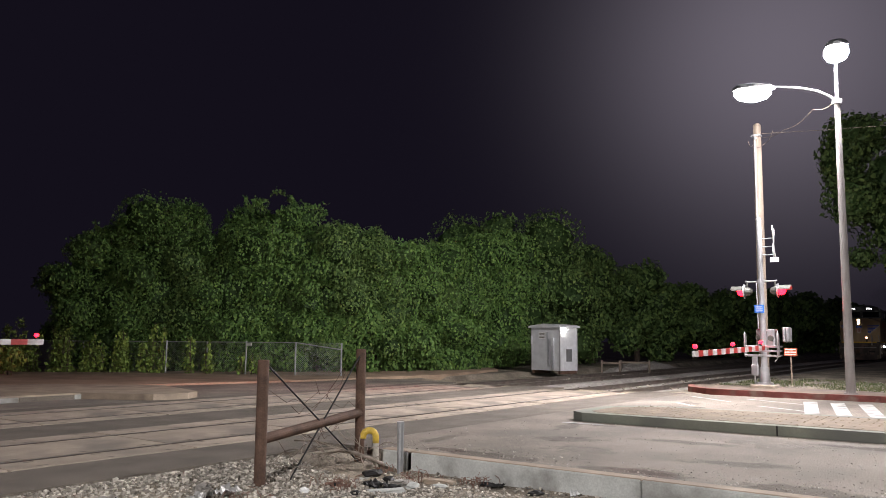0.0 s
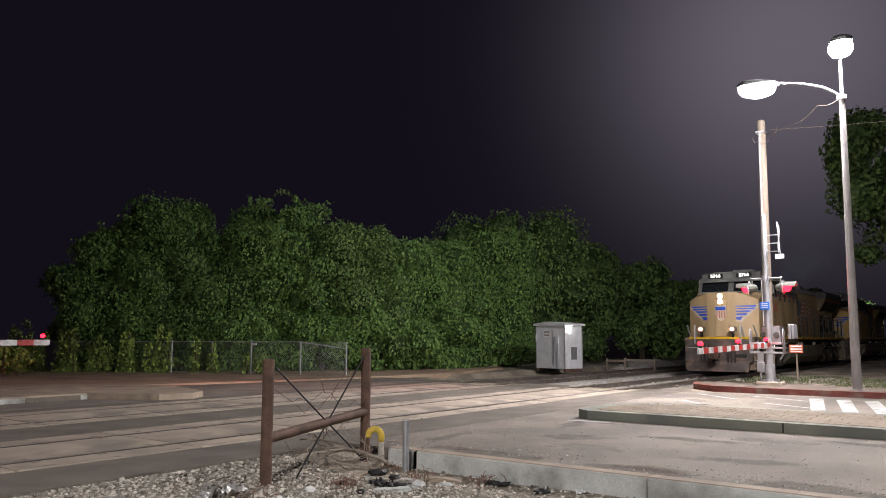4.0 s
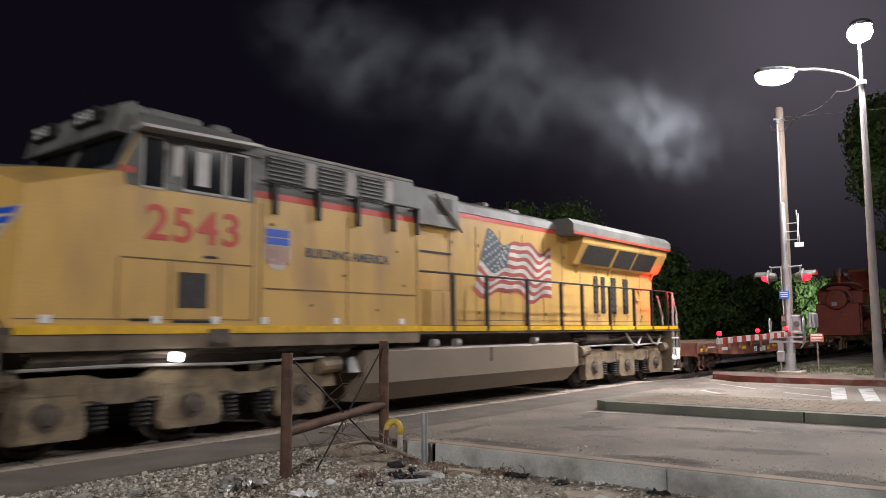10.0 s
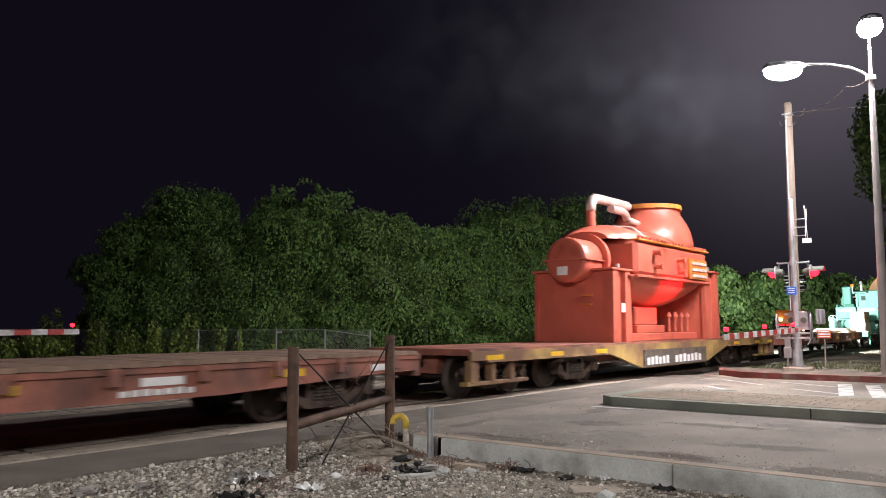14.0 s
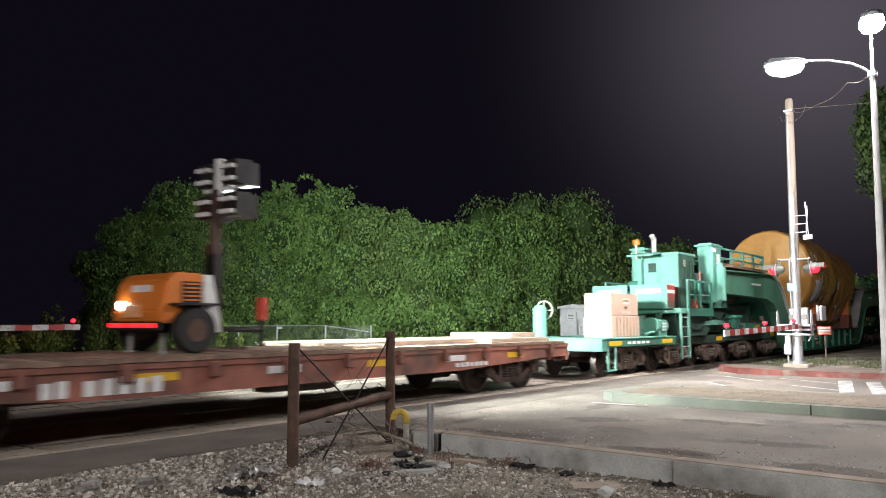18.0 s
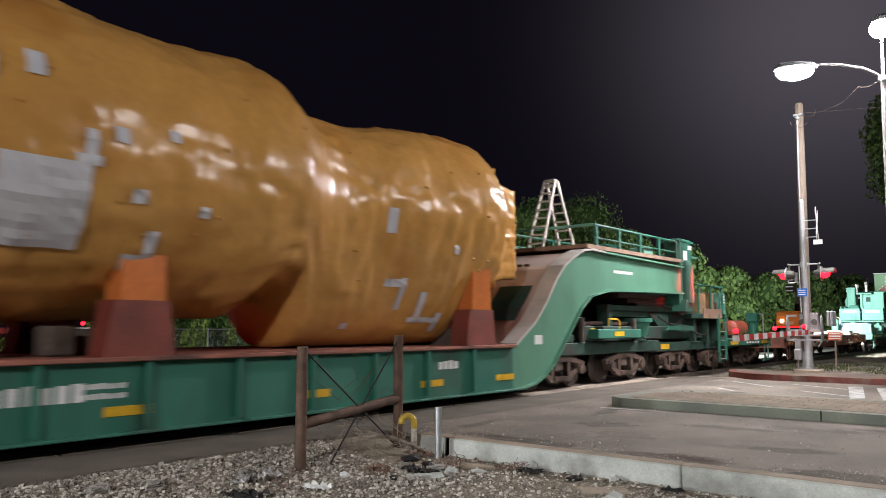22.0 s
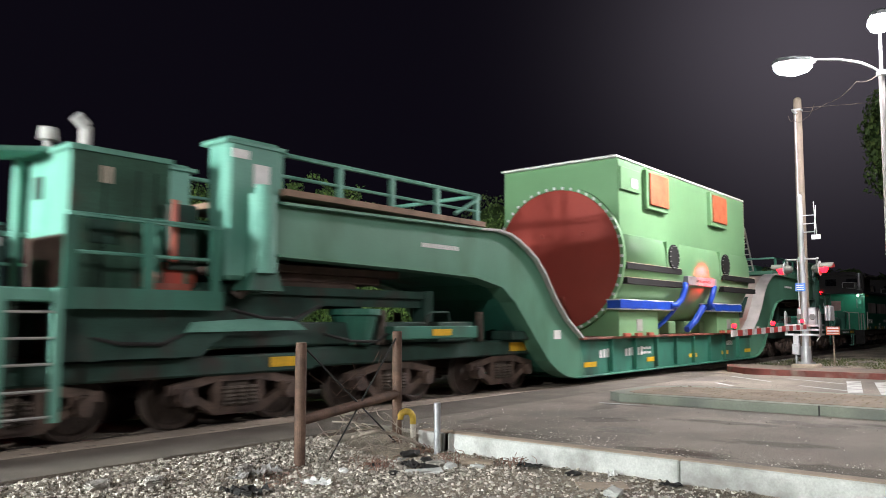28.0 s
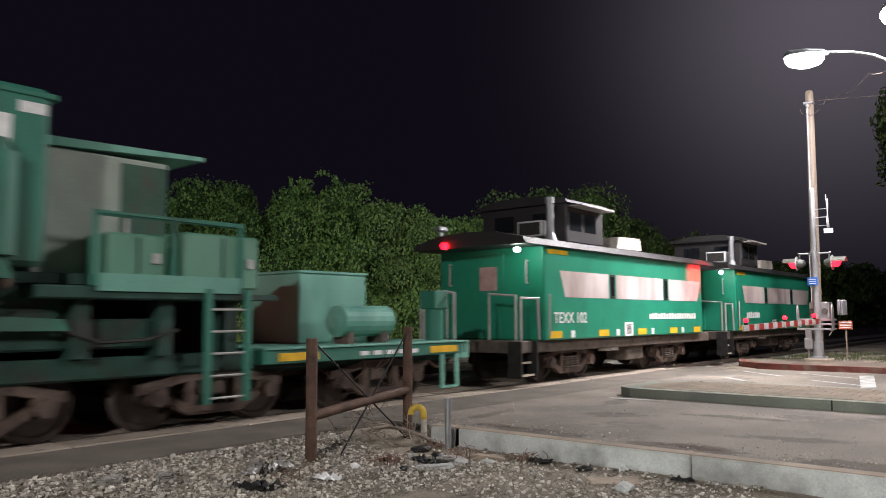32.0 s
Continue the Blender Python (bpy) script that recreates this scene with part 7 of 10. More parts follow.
def heavy_end(t, rear):
    """One end of the heavy car: end deck, span bolsters, five trucks, control platform, lifting column and gooseneck."""
    made = []

    def add(name, bm, mat, parent=None, label=""):
        o = part(name, bm, mat, parent or t, label)
        if parent is None:
            made.append(o)
        return o
    # end deck
    bm = B()
    box(bm, -7.9, -3.2, -1.42, 1.42, 0.82, 1.03, 0.01)
    deck = add("end_deck", bm, GREEN, None, "green end deck")
    bm = B()
    box(bm, -7.95, -3.2, -1.45, 1.45, 1.03, 1.06, 0.006)
    add("deck_plate", bm, MINT, deck, "mint edged deck plate")
    bm = B()
    box(bm, -7.98, -7.7, -1.42, 1.42, 0.72, 1.03, 0.02)
    add("end_beam", bm, MINT, deck, "mint painted end beam")
    for y in (-1.0, -0.5, 0.5, 1.0):
        bm = B()
        box(bm, -7.7, -3.3, y - 0.05, y + 0.05, 0.7, 0.82)
        add("deck_joist", bm, DARKGREEN, deck)
    for sy in (-1, 1):
        for x in (-7.6, -4.2):
            bm = B()
            box(bm, x, x + 0.75, *sorted((sy * 1.42, sy * 1.432)), 0.86, 0.98)
            add("reflector", bm, YELSTRIPE, deck)
        bm = B()
        for i in range(5):
            box(bm, -6.5 + i * 0.3, -6.3 + i * 0.3, *sorted((sy * 1.42, sy * 1.428)), 0.88, 0.95)
        add("marking", bm, WHITEP, deck)
        bm = B()
        for u in (-7.62, -7.2):
            box(bm, u - 0.05, u + 0.05, *sorted((sy * 1.385, sy * 1.41)), 0.22, 0.84)
        box(bm, -7.67, -7.15, *sorted((sy * 1.3, sy * 1.412)), 0.2, 0.24)
        add("stirrup", bm, MINT, deck)
    bm = B()
    box(bm, -7.9, -2.2, -0.4, 0.4, 0.55, 0.74)
    add("draft_sill", bm, UNDER)
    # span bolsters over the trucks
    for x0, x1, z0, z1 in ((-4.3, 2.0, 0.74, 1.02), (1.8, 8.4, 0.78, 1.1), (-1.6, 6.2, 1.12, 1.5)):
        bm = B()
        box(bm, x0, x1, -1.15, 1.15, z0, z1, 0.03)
        sb = add("span_bolster", bm, DARKGREEN, None, "grimy span bolster in shade-darkened green")
        for sy in (-1, 1):
            bm = B()
            box(bm, x1 - 0.9, x1 - 0.3, *sorted((sy * 1.15, sy * 1.16)), z0 + 0.08, z1 - 0.05)
            add("reflector", bm, YELSTRIPE, sb)
    bm = B()
    rod(bm, (0.5, 0, 1.5), (0.5, 0, 2.2), 0.5, 0.5, 18)
    prism(bm, [(-0.3, 1.44), (1.6, 1.44), (2.3, 1.84), (-0.8, 1.84)], -1.1, 1.1)
    add("pivot", bm, DARKGREEN)
    for x0, x1, z0, z1 in ((1.1, 3.0, 2.0, 2.14), (1.0, 3.6, 2.14, 2.28), (0.95, 4.1, 2.28, 2.42)):
        bm = B()
        box(bm, x0, x1, -1.05, 1.05, z0, z1, 0.02)
        add("packing_plate", bm, BROWNDARK, None, "rust brown packing plate under the neck")
    for sy in (-1, 1):
        bm = B()
        box(bm, 4.8, 5.7, *sorted((sy * 0.8, sy * 1.4)), 1.12, 1.5, 0.03)
        add("jack_bracket", bm, DARKGREEN)
        bm = B()
        box(bm, 7.2, 8.0, *sorted((sy * 0.7, sy * 1.42)), 1.1, 1.3, 0.03)
        add("jack_bracket", bm, DARKGREEN)
        bm = B()
        bar(bm, [(4.6, sy * 1.3, 1.3), (4.6, sy * 1.3, 1.62), (4.75, sy * 1.3, 1.68), (5.2, sy * 1.3, 1.68), (5.25, sy * 1.3, 1.5)], 0.022)
        add("guard_rail", bm, YELSTRIPE if rear and t.name == "heavy_duty_car" else DARKGREEN, None, "yellow guard rail" if rear and t.name == "heavy_duty_car" else "dark green guard rail")
        for x in (2.9, 3.5, 6.4):
            bm = B()
            rod(bm, (x, sy * 1.15, 1.1), (x, sy * 1.15, 1.7), 0.09, 0.09, 10)
            add("cylinder", bm, UNDER)
    # control platform
    bm = B()
    box(bm, -2.9, 0.0, -1.45, 1.45, 1.74, 1.9, 0.02)
    box(bm, -3.5, -2.9, -1.3, 1.3, 1.76, 1.84)
    plat = add("platform", bm, MINT if not rear else DARKGREEN, None, "green control platform")
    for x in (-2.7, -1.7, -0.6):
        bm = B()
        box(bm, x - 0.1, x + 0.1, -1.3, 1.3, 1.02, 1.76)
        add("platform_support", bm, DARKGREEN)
    for sy in (-1, 1):
        for x in (-2.85, -2.22):
            bm = B()
            box(bm, x - 0.05, x + 0.05, *sorted((sy * 1.44, sy * 1.5)), 0.35, 1.9)
            add("ladder_side", bm, MINT if not rear else GREEN, plat)
        for i in range(5):
            bm = B()
            rod(bm, (-2.85, sy * 1.47, 0.42 + i * 0.3), (-2.22, sy * 1.47, 0.42 + i * 0.3), 0.018, 0.018, 6)
            add("rung", bm, RAILGREY, plat)
        bm = B()
        e0, e1 = (-2.75, -0.66) if rear else (-2.1, -0.1)
        bar(bm, [(e0, sy * 1.42, 1.9), (e0, sy * 1.42, 2.8), (e1, sy * 1.42, 2.8), (e1, sy * 1.42, 1.9)], 0.04)
        bar(bm, [((e0 + e1) / 2, sy * 1.42, 1.9), ((e0 + e1) / 2, sy * 1.42, 2.8)], 0.04)
        if not rear:
            bar(bm, [(e0, sy * 1.42, 2.35), (e1, sy * 1.42, 2.35)], 0.025)
        add("handrail", bm, MINT if not rear else GREEN, plat)
    # cabin
    bm = B()
    c0, c1 = (-2.0, -0.2) if rear else (-1.98, -0.62)
    front, back = (-0.72, 0.72) if rear else (-1.1, 0.1)
    box(bm, c0, c1, front, back, 1.9, 3.68, 0.03)
    cab = add("panel_housing" if rear else "cabin", bm, PANELGREY if rear else MINT, None, "grey green panel housing with a dark olive door" if rear else "mint green control cabin")
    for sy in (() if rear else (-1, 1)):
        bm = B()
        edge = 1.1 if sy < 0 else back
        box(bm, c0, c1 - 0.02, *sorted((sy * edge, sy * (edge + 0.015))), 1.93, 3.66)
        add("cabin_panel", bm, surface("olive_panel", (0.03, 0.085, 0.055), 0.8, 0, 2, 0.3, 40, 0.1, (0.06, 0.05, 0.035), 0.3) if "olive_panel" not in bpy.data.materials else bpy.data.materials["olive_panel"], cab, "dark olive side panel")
        bm = B()
        box(bm, -1.6, -1.45, *sorted((sy * (edge + 0.015), sy * (edge + 0.022))), 3.28, 3.5)
        add("sign", bm, FADEWHITE, cab)
        for x in (-1.55, -1.1, -0.85):
            bm = B()
            box(bm, x, x + 0.02, *sorted((sy * (edge + 0.015), sy * (edge + 0.03))), 1.95, 3.5)
            add("panel_seam", bm, DARKGREEN, cab)
        bm = B()
        box(bm, -0.85, -0.35, *sorted((sy * 0.6, sy * 1.2)), 1.9, 2.9, 0.03)
        add("control_box", bm, GREEN, plat)
        bm = B()
        box(bm, -0.75, -0.45, *sorted((sy * 1.2, sy * 1.212)), 2.0, 2.3)
        add("control_sign", bm, REDTRIM, plat)
    bm = B()
    prism(bm, [(-2.55, 3.8), (-2.55, 3.86), (-0.16, 3.8), (-0.16, 3.68)] if rear else [(-2.02, 3.66), (-2.02, 3.73), (-0.6, 3.73), (-0.6, 3.66)], front - 0.04, back + 0.04)
    if not rear:
        prism(bm, [(-2.8, 3.58), (-2.8, 3.64), (-2.0, 3.76), (-2.0, 3.7)], -0.55, 0.3)
    add("cabin_roof", bm, MINT, cab)
    if not rear:
        bm = B()
        box(bm, c0 - 0.014, c0 - 0.002, -1.08, 0.08, 1.93, 2.6)
        add("lower_front", bm, BROWNDARK, cab, "dark brown lower cabin front")
        bm = B()
        box(bm, -2.14, -2.04, 0.1, 0.24, 1.9, 3.74, 0.01)
        add("front_post", bm, MINT, cab)
        bm = B()
        box(bm, c0 + 0.25, c0 + 0.6, -1.128, -1.116, 2.5, 2.85)
        add("side_hatch", bm, DARKGREEN, cab)
        bm = B()
        box(bm, -0.72, -0.3, -1.3, -0.7, 2.2, 3.1, 0.02)
        add("valve_box", bm, DARKGREEN, plat)
        bm = B()
        box(bm, -0.7, -0.62, -1.32, -1.29, 2.3, 3.15)
        add("valve_plate", bm, RED, plat, "red valve plate")
        bm = B()
        rod(bm, (-1.0, -1.05, 2.1), (-0.25, -1.05, 2.1), 0.15, 0.15, 14)
        box(bm, -0.95, -0.35, -1.25, -0.85, 1.9, 2.02)
        add("pump", bm, RED, plat, "dark red pump")
        for x in (-2.1, -1.1, -0.1):
            bm = B()
            box(bm, x - 0.075, x + 0.075, -1.475, -1.44, 1.72, 2.78)
            add("rail_post", bm, GREEN, plat)
        bm = B()
        box(bm, -2.2, 0.02, -1.48, -1.44, 1.66, 1.92)
        add("platform_edge", bm, GREEN, plat, "deep green platform edge")
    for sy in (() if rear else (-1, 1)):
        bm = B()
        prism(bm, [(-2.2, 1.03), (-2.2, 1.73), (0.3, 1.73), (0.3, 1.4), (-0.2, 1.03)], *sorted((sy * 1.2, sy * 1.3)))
        add("side_plate", bm, DARKGREEN, None, "grimy side plate in shade-darkened green")
    if not rear:
        bm = B()
        box(bm, c0 - 0.015, c0, -0.35, -0.08, 3.1, 3.4)
        add("cabin_window", bm, DARKGREEN, cab)
        bm = B()
        rod(bm, (-1.6, 0.5, 3.6), (-1.6, 0.5, 4.08), 0.05, 0.05, 8)
        add("lamp_post", bm, RAILGREY, cab)
        bm = B()
        rod(bm, (-1.3, 0.0, 3.6), (-1.3, 0.0, 4.25), 0.08, 0.08, 10)
        rod(bm, (-1.3, 0.0, 4.25), (-1.45, 0.0, 4.38), 0.09, 0.09, 10)
        add("exhaust_pipe", bm, RAILGREY, cab)
        bm = B()
        rod(bm, (-1.6, 0.5, 4.08), (-1.6, 0.5, 4.26), 0.13, 0.11, 12)
        add("beacon", bm, AMBER if t.name == "heavy_duty_car" else RAILGREY, cab, "amber roof beacon" if t.name == "heavy_duty_car" else "grey roof lamp")
    if not rear:
        for y in (-1.28, 0.04):
            bm = B()
            box(bm, -3.4, -2.78, y, y + 1.22, 1.87, 2.64, 0.03)
            add("generator_box", bm, MINT, plat, "mint generator box")
            bm = B()
            box(bm, -3.41, -3.4, y + 0.2, y + 1.0, 2.36, 2.5)
            add("label_strip", bm, WHITEP, plat)
            bm = B()
            box(bm, -3.36, -2.82, y - 0.01, y - 0.006, 2.36, 2.46)
            add("label_strip", bm, WHITEP, plat)
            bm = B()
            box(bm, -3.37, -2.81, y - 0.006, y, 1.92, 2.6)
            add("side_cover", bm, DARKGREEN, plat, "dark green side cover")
        for y in (-0.9, 0.9):
            bm = B()
            bar(bm, [(-3.5, y, 1.06), (-3.1, y, 1.8)], 0.1)
            add("strut", bm, MINT)
    else:
        for sy in (-1, 1):
            bm = B()
            box(bm, -1.98, -1.32, *sorted((sy * 0.72, sy * 0.735)), 1.93, 3.6)
            add("side_door", bm, bpy.data.materials["olive_panel"], cab, "dark olive side door")
            bm = B()
            box(bm, -1.42, -1.38, *sorted((sy * 0.735, sy * 0.77)), 2.6, 2.85, 0.008)
            add("door_handle", bm, RAILGREY, cab)
    if rear and t.name == "heavy_duty_car":
        bm = B()
        box(bm, -3.4, -2.78, 0.85, 1.3, 1.84, 2.63, 0.03)
        add("switch_box", bm, MINT, plat, "pale green switch box")
        for i in range(3):
            bm = B()
            box(bm, -3.32, -2.95 - 0.1 * (i % 2), 1.3, 1.306, 2.28 + i * 0.1, 2.34 + i * 0.1)
            add("label_strip", bm, WHITEP, plat)
        for x0, x1, y0, z, mt, lb in ((-1.5, -1.05, 0.98, 2.55, CRATEWOOD, "brown wooden box"), (-2.15, -1.72, 1.0, 2.6, CRATEWOOD, "brown wooden box"), (-2.45, -2.2, 1.0, 2.3, BROWNDARK, "rust brown box")):
            bm = B()
            box(bm, x0, x1, y0, y0 + 0.35, 1.9, z, 0.02)
            add("stowed_box", bm, mt, plat, lb)
        bm = B()
        box(bm, -2.5, -0.9, 1.452, 1.49, 1.75, 2.06)
        add("toe_board", bm, DECKWOOD, plat, "timber toe board")
    elif rear:
        for x0, x1, z in ((-1.63, -0.85, 2.58), (-3.08, -1.87, 2.66)):
            bm = B()
            box(bm, x0, x1, 0.75, 1.4, 1.9, z, 0.03)
            add("switch_box", bm, NECKGREEN, plat, "chalky green switch box")
            bm = B()
            box(bm, (x0 + x1) / 2 - 0.012, (x0 + x1) / 2 + 0.012, 1.4, 1.412, 1.95, z - 0.05)
            add("door_seam", bm, DARKGREEN, plat)
            bm = B()
            box(bm, x0 + 0.1, x0 + 0.2, 1.4, 1.43, 2.2, 2.34, 0.008)
            add("latch", bm, RAILGREY, plat)
        bm = B()
        box(bm, -2.72, -0.7, 1.452, 1.48, 1.84, 2.06)
        add("toe_board", bm, MINT, plat, "pale green toe board")
    # lifting columns, one each side
    d = -0.12 if rear else 0.0
    for sy in (-1, 1):
        bm = B()
        box(bm, 0.05 + d, 1.0 + d, *sorted((sy * 0.95, sy * 1.48)), 2.1, 4.17, 0.06)
        col = add("column", bm, MINT if not rear else GREEN, None, "green lifting column")
        bm = B()
        rod(bm, (0.62 + d, sy * 1.5, 2.2), (0.62 + d, sy * 1.5, 3.35), 0.22, 0.22, 16)
        rod(bm, (0.62 + d, sy * 1.5, 3.35), (0.62 + d, sy * 1.5, 3.5), 0.15, 0.12, 12)
        add("hydraulic_cylinder", bm, MINT if not rear else GREEN, col, "green hydraulic cylinder")
        bm = B()
        box(bm, 0.48 + d, 0.76 + d, *sorted((sy * 1.48, sy * 1.495)), 3.45, 3.8)
        add("white_panel", bm, WHITEP, col, "white panel")
        bm = B()
        box(bm, 0.1 + d, 0.4 + d, *sorted((sy * 1.48, sy * 1.49)), 3.85, 3.98)
        add("marking", bm, WHITEP, col)
        bm = B()
        rod(bm, (0.4 + d, sy * 1.2, 1.9), (0.6 + d, sy * 1.4, 2.25), 0.12, 0.16, 10)
        add("column_foot", bm, UNDER, col)
        bm = B()
        box(bm, -0.02 + d, 1.07 + d, *sorted((sy * 0.9, sy * 1.5)), 4.05, 4.12, 0.01)
        add("column_cap", bm, MINT if not rear else GREEN, col)
        bm = B()
        prism(bm, [(0.3, 1.95), (0.95, 1.95), (0.82, 2.3), (0.45, 2.3)], *sorted((sy * 1.2, sy * 1.62)))
        add("cylinder_foot", bm, GREEN, col, "flared foot of the cylinder")
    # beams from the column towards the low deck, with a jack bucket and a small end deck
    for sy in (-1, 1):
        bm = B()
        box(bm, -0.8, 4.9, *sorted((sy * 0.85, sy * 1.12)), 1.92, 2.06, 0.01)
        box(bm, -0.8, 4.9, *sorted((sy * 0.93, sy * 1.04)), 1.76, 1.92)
        bb = add("side_beam", bm, DARKGREEN, None, "grimy side beam in shade-darkened green")
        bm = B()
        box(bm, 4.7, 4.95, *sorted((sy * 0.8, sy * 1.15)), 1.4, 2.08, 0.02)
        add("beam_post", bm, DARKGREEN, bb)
        bm = B()
        lathe(bm, [(1.1, 0.26), (1.25, 0.3), (1.6, 0.4), (1.62, 0.46), (1.72, 0.46)], 18, "z", (3.0, sy * 1.0, 0))
        add("jack_bucket", bm, GREEN, None, "green tapered jack bucket")
        bm = B()
        box(bm, 3.55, 6.0, *sorted((sy * 0.9, sy * 1.42)), 1.18, 1.42, 0.02)
        sd = add("side_deck", bm, GREEN, None, "small green side deck")
        bm = B()
        box(bm, 4.6, 5.15, *sorted((sy * 1.42, sy * 1.43)), 1.24, 1.36)
        add("reflector", bm, YELSTRIPE, sd)
        bm = B()
        prism(bm, [(-0.45, 1.36), (-0.35, 1.5), (1.3, 1.58), (1.65, 1.38)], *sorted((sy * 1.3, sy * 1.34)))
        add("wedge_plate", bm, MINT if not rear else GREEN, None, "pale worn wedge plate")
        for x, z in ((-1.9, 1.35), (0.3, 1.68), (2.1, 1.3)):
            bm = B()
            bar(bm, [(x, sy * 1.25, z), (x + 0.5, sy * 1.34, z - 0.12), (x + 1.1, sy * 1.34, z - 0.14), (x + 1.7, sy * 1.24, z + 0.08)], 0.025)
            add("hydraulic_hose", bm, BLACK)
    # gooseneck
    for sy in (-1, 1):
        bm = B()
        prism(bm, GOOSE_TOP + GOOSE_BOT, *sorted((sy * 1.5, sy * 1.38)))
        g = add("gooseneck", bm, NECKGREEN, None, "green curved gooseneck plate")
        for run, mt, lb in ((GOOSE_TOP[:3], NECKGREEN, "green top flange"), (GOOSE_TOP[2:], PALEFLANGE, "worn white flange on the curve")):
            bm = B()
            prism(bm, [(a + 0.02, b + 0.045) for a, b in run] + run[::-1], *sorted((sy * 1.2, sy * 1.62)))
            add("top_flange", bm, mt, g, lb)
        bm = B()
        prism(bm, GOOSE_BOT + [(a, b - 0.04) for a, b in GOOSE_BOT[::-1]], *sorted((sy * 1.2, sy * 1.6)))
        add("bottom_flange", bm, NECKGREEN, g)
        bm = B()
        for i in range(10):
            box(bm, 4.2 + i * 0.11, 4.28 + i * 0.11, *sorted((sy * 1.5, sy * 1.506)), 2.86, 2.94)
        add("marking", bm, WHITEP, g)
        bm = B()
        box(bm, 8.75, 9.05, *sorted((sy * 1.5, sy * 1.506)), 1.1, 1.3)
        add("sign", bm, WHITEP, g)
    bm = B()
    for (a, b), (c, d) in zip(GOOSE_TOP[3:], GOOSE_TOP[4:]):
        bm.faces.new([bm.verts.new(p) for p in ((a, -1.4, b - 0.02), (a, 1.4, b - 0.02), (c, 1.4, d - 0.02), (c, -1.4, d - 0.02))])
    for (a, b), (c, d) in zip(GOOSE_BOT[2:], GOOSE_BOT[3:]):
        bm.faces.new([bm.verts.new(p) for p in ((a, -1.4, b + 0.03), (a, 1.4, b + 0.03), (c, 1.4, d + 0.03), (c, -1.4, d + 0.03))])
    cover = add("neck_cover", bm, GREEN if not rear else NECKRED, None, "" if not rear else "faded red sloping plate with two openings")
    if rear:
        (a, b), (c, d) = (8.36, 2.4), (9.12, 1.6)
        for y0, y1 in ((-1.02, -0.1), (0.1, 1.02)):
            bm = B()
            bm.faces.new([bm.verts.new(p) for p in ((a, y0, b + 0.03), (a, y1, b + 0.03), (c, y1, d + 0.03), (c, y0, d + 0.03))])
            bmesh.ops.solidify(bm, geom=bm.faces[:], thickness=0.03)
            add("slope_opening", bm, DARKGREEN, cover, "dark green rectangular opening")
        bm = B()
        for i in range(6):
            box(bm, 7.72, 7.76, -0.6 + i * 0.2, -0.48 + i * 0.2, 2.93, 2.99)
        add("marking", bm, UNDER, cover)
    # timber walkway and railing on the neck
    bm = B()
    plain = rear and t.name != "heavy_duty_car"
    box(bm, 1.0, 6.1 if not rear else 6.75, -1.5 if plain else -1.56, 1.5 if plain else 1.56, 3.36 if plain else 3.4, 3.5)
    walk_deck = add("walkway", bm, NECKGREEN if plain else DECKWOOD, None, "green walkway kerb" if plain else "brown timber walkway")
    if rear:
        bm = B()
        box(bm, 2.5, 3.1, 0.9, 1.35, 3.5, 3.72, 0.02)
        add("lamp_box", bm, MINT, walk_deck, "mint green box on the walkway")
    for sy in (-1, 1):
        bm = B()
        bar(bm, [(1.0, sy * 1.4, 4.05), (6.1, sy * 1.4, 4.05)], 0.04)
        bar(bm, [(1.0, sy * 1.4, 3.72), (6.1, sy * 1.4, 3.72)], 0.028)
        add("railing", bm, MINT if not rear else GREEN, walk_deck, "green railing")
        for i in range(5):
            bm = B()
            box(bm, 1.0 + i * 1.25 - 0.05, 1.0 + i * 1.25 + 0.05, *sorted((sy * 1.36, sy * 1.44)), 3.4, 4.07)
            add("railing_post", bm, MINT if not rear else GREEN, walk_deck)
    bm = B()
    bar(bm, [(6.1, -1.4, 4.05), (6.1, 1.4, 4.05)], 0.04)
    bar(bm, [(5.3, -1.4, 3.6), (6.1, -1.4, 4.0)], 0.04)
    add("end_rail", bm, MINT, walk_deck)
    if rear:
        # pump gear over the inner span bolster
        bm = B()
        box(bm, 3.0, 6.9, -1.0, 1.0, 1.52, 1.62, 0.02)
        add("pump_bed", bm, BROWNDARK, None, "rust brown pump bed")
        for x in (3.4, 4.5, 5.6):
            bm = B()
            rod(bm, (x, -0.95, 1.78), (x + 0.7, -0.95, 1.78), 0.15, 0.15, 14)
            add("pump", bm, UNDER, None, "grimy hydraulic pump")
        bm = B()
        box(bm, 6.3, 7.4, -1.2, -0.7, 1.12, 1.55, 0.03)
        add("valve_chest", bm, DARKGREEN, None, "dark green valve chest")
    for x in (-5.9, -2.6, 0.6, 3.9, 7.3):
        made.append(truck(t, x))
    made.append(coupler(t, -7.8, -1))
    if rear:
        for o in made:
            flipped(o)


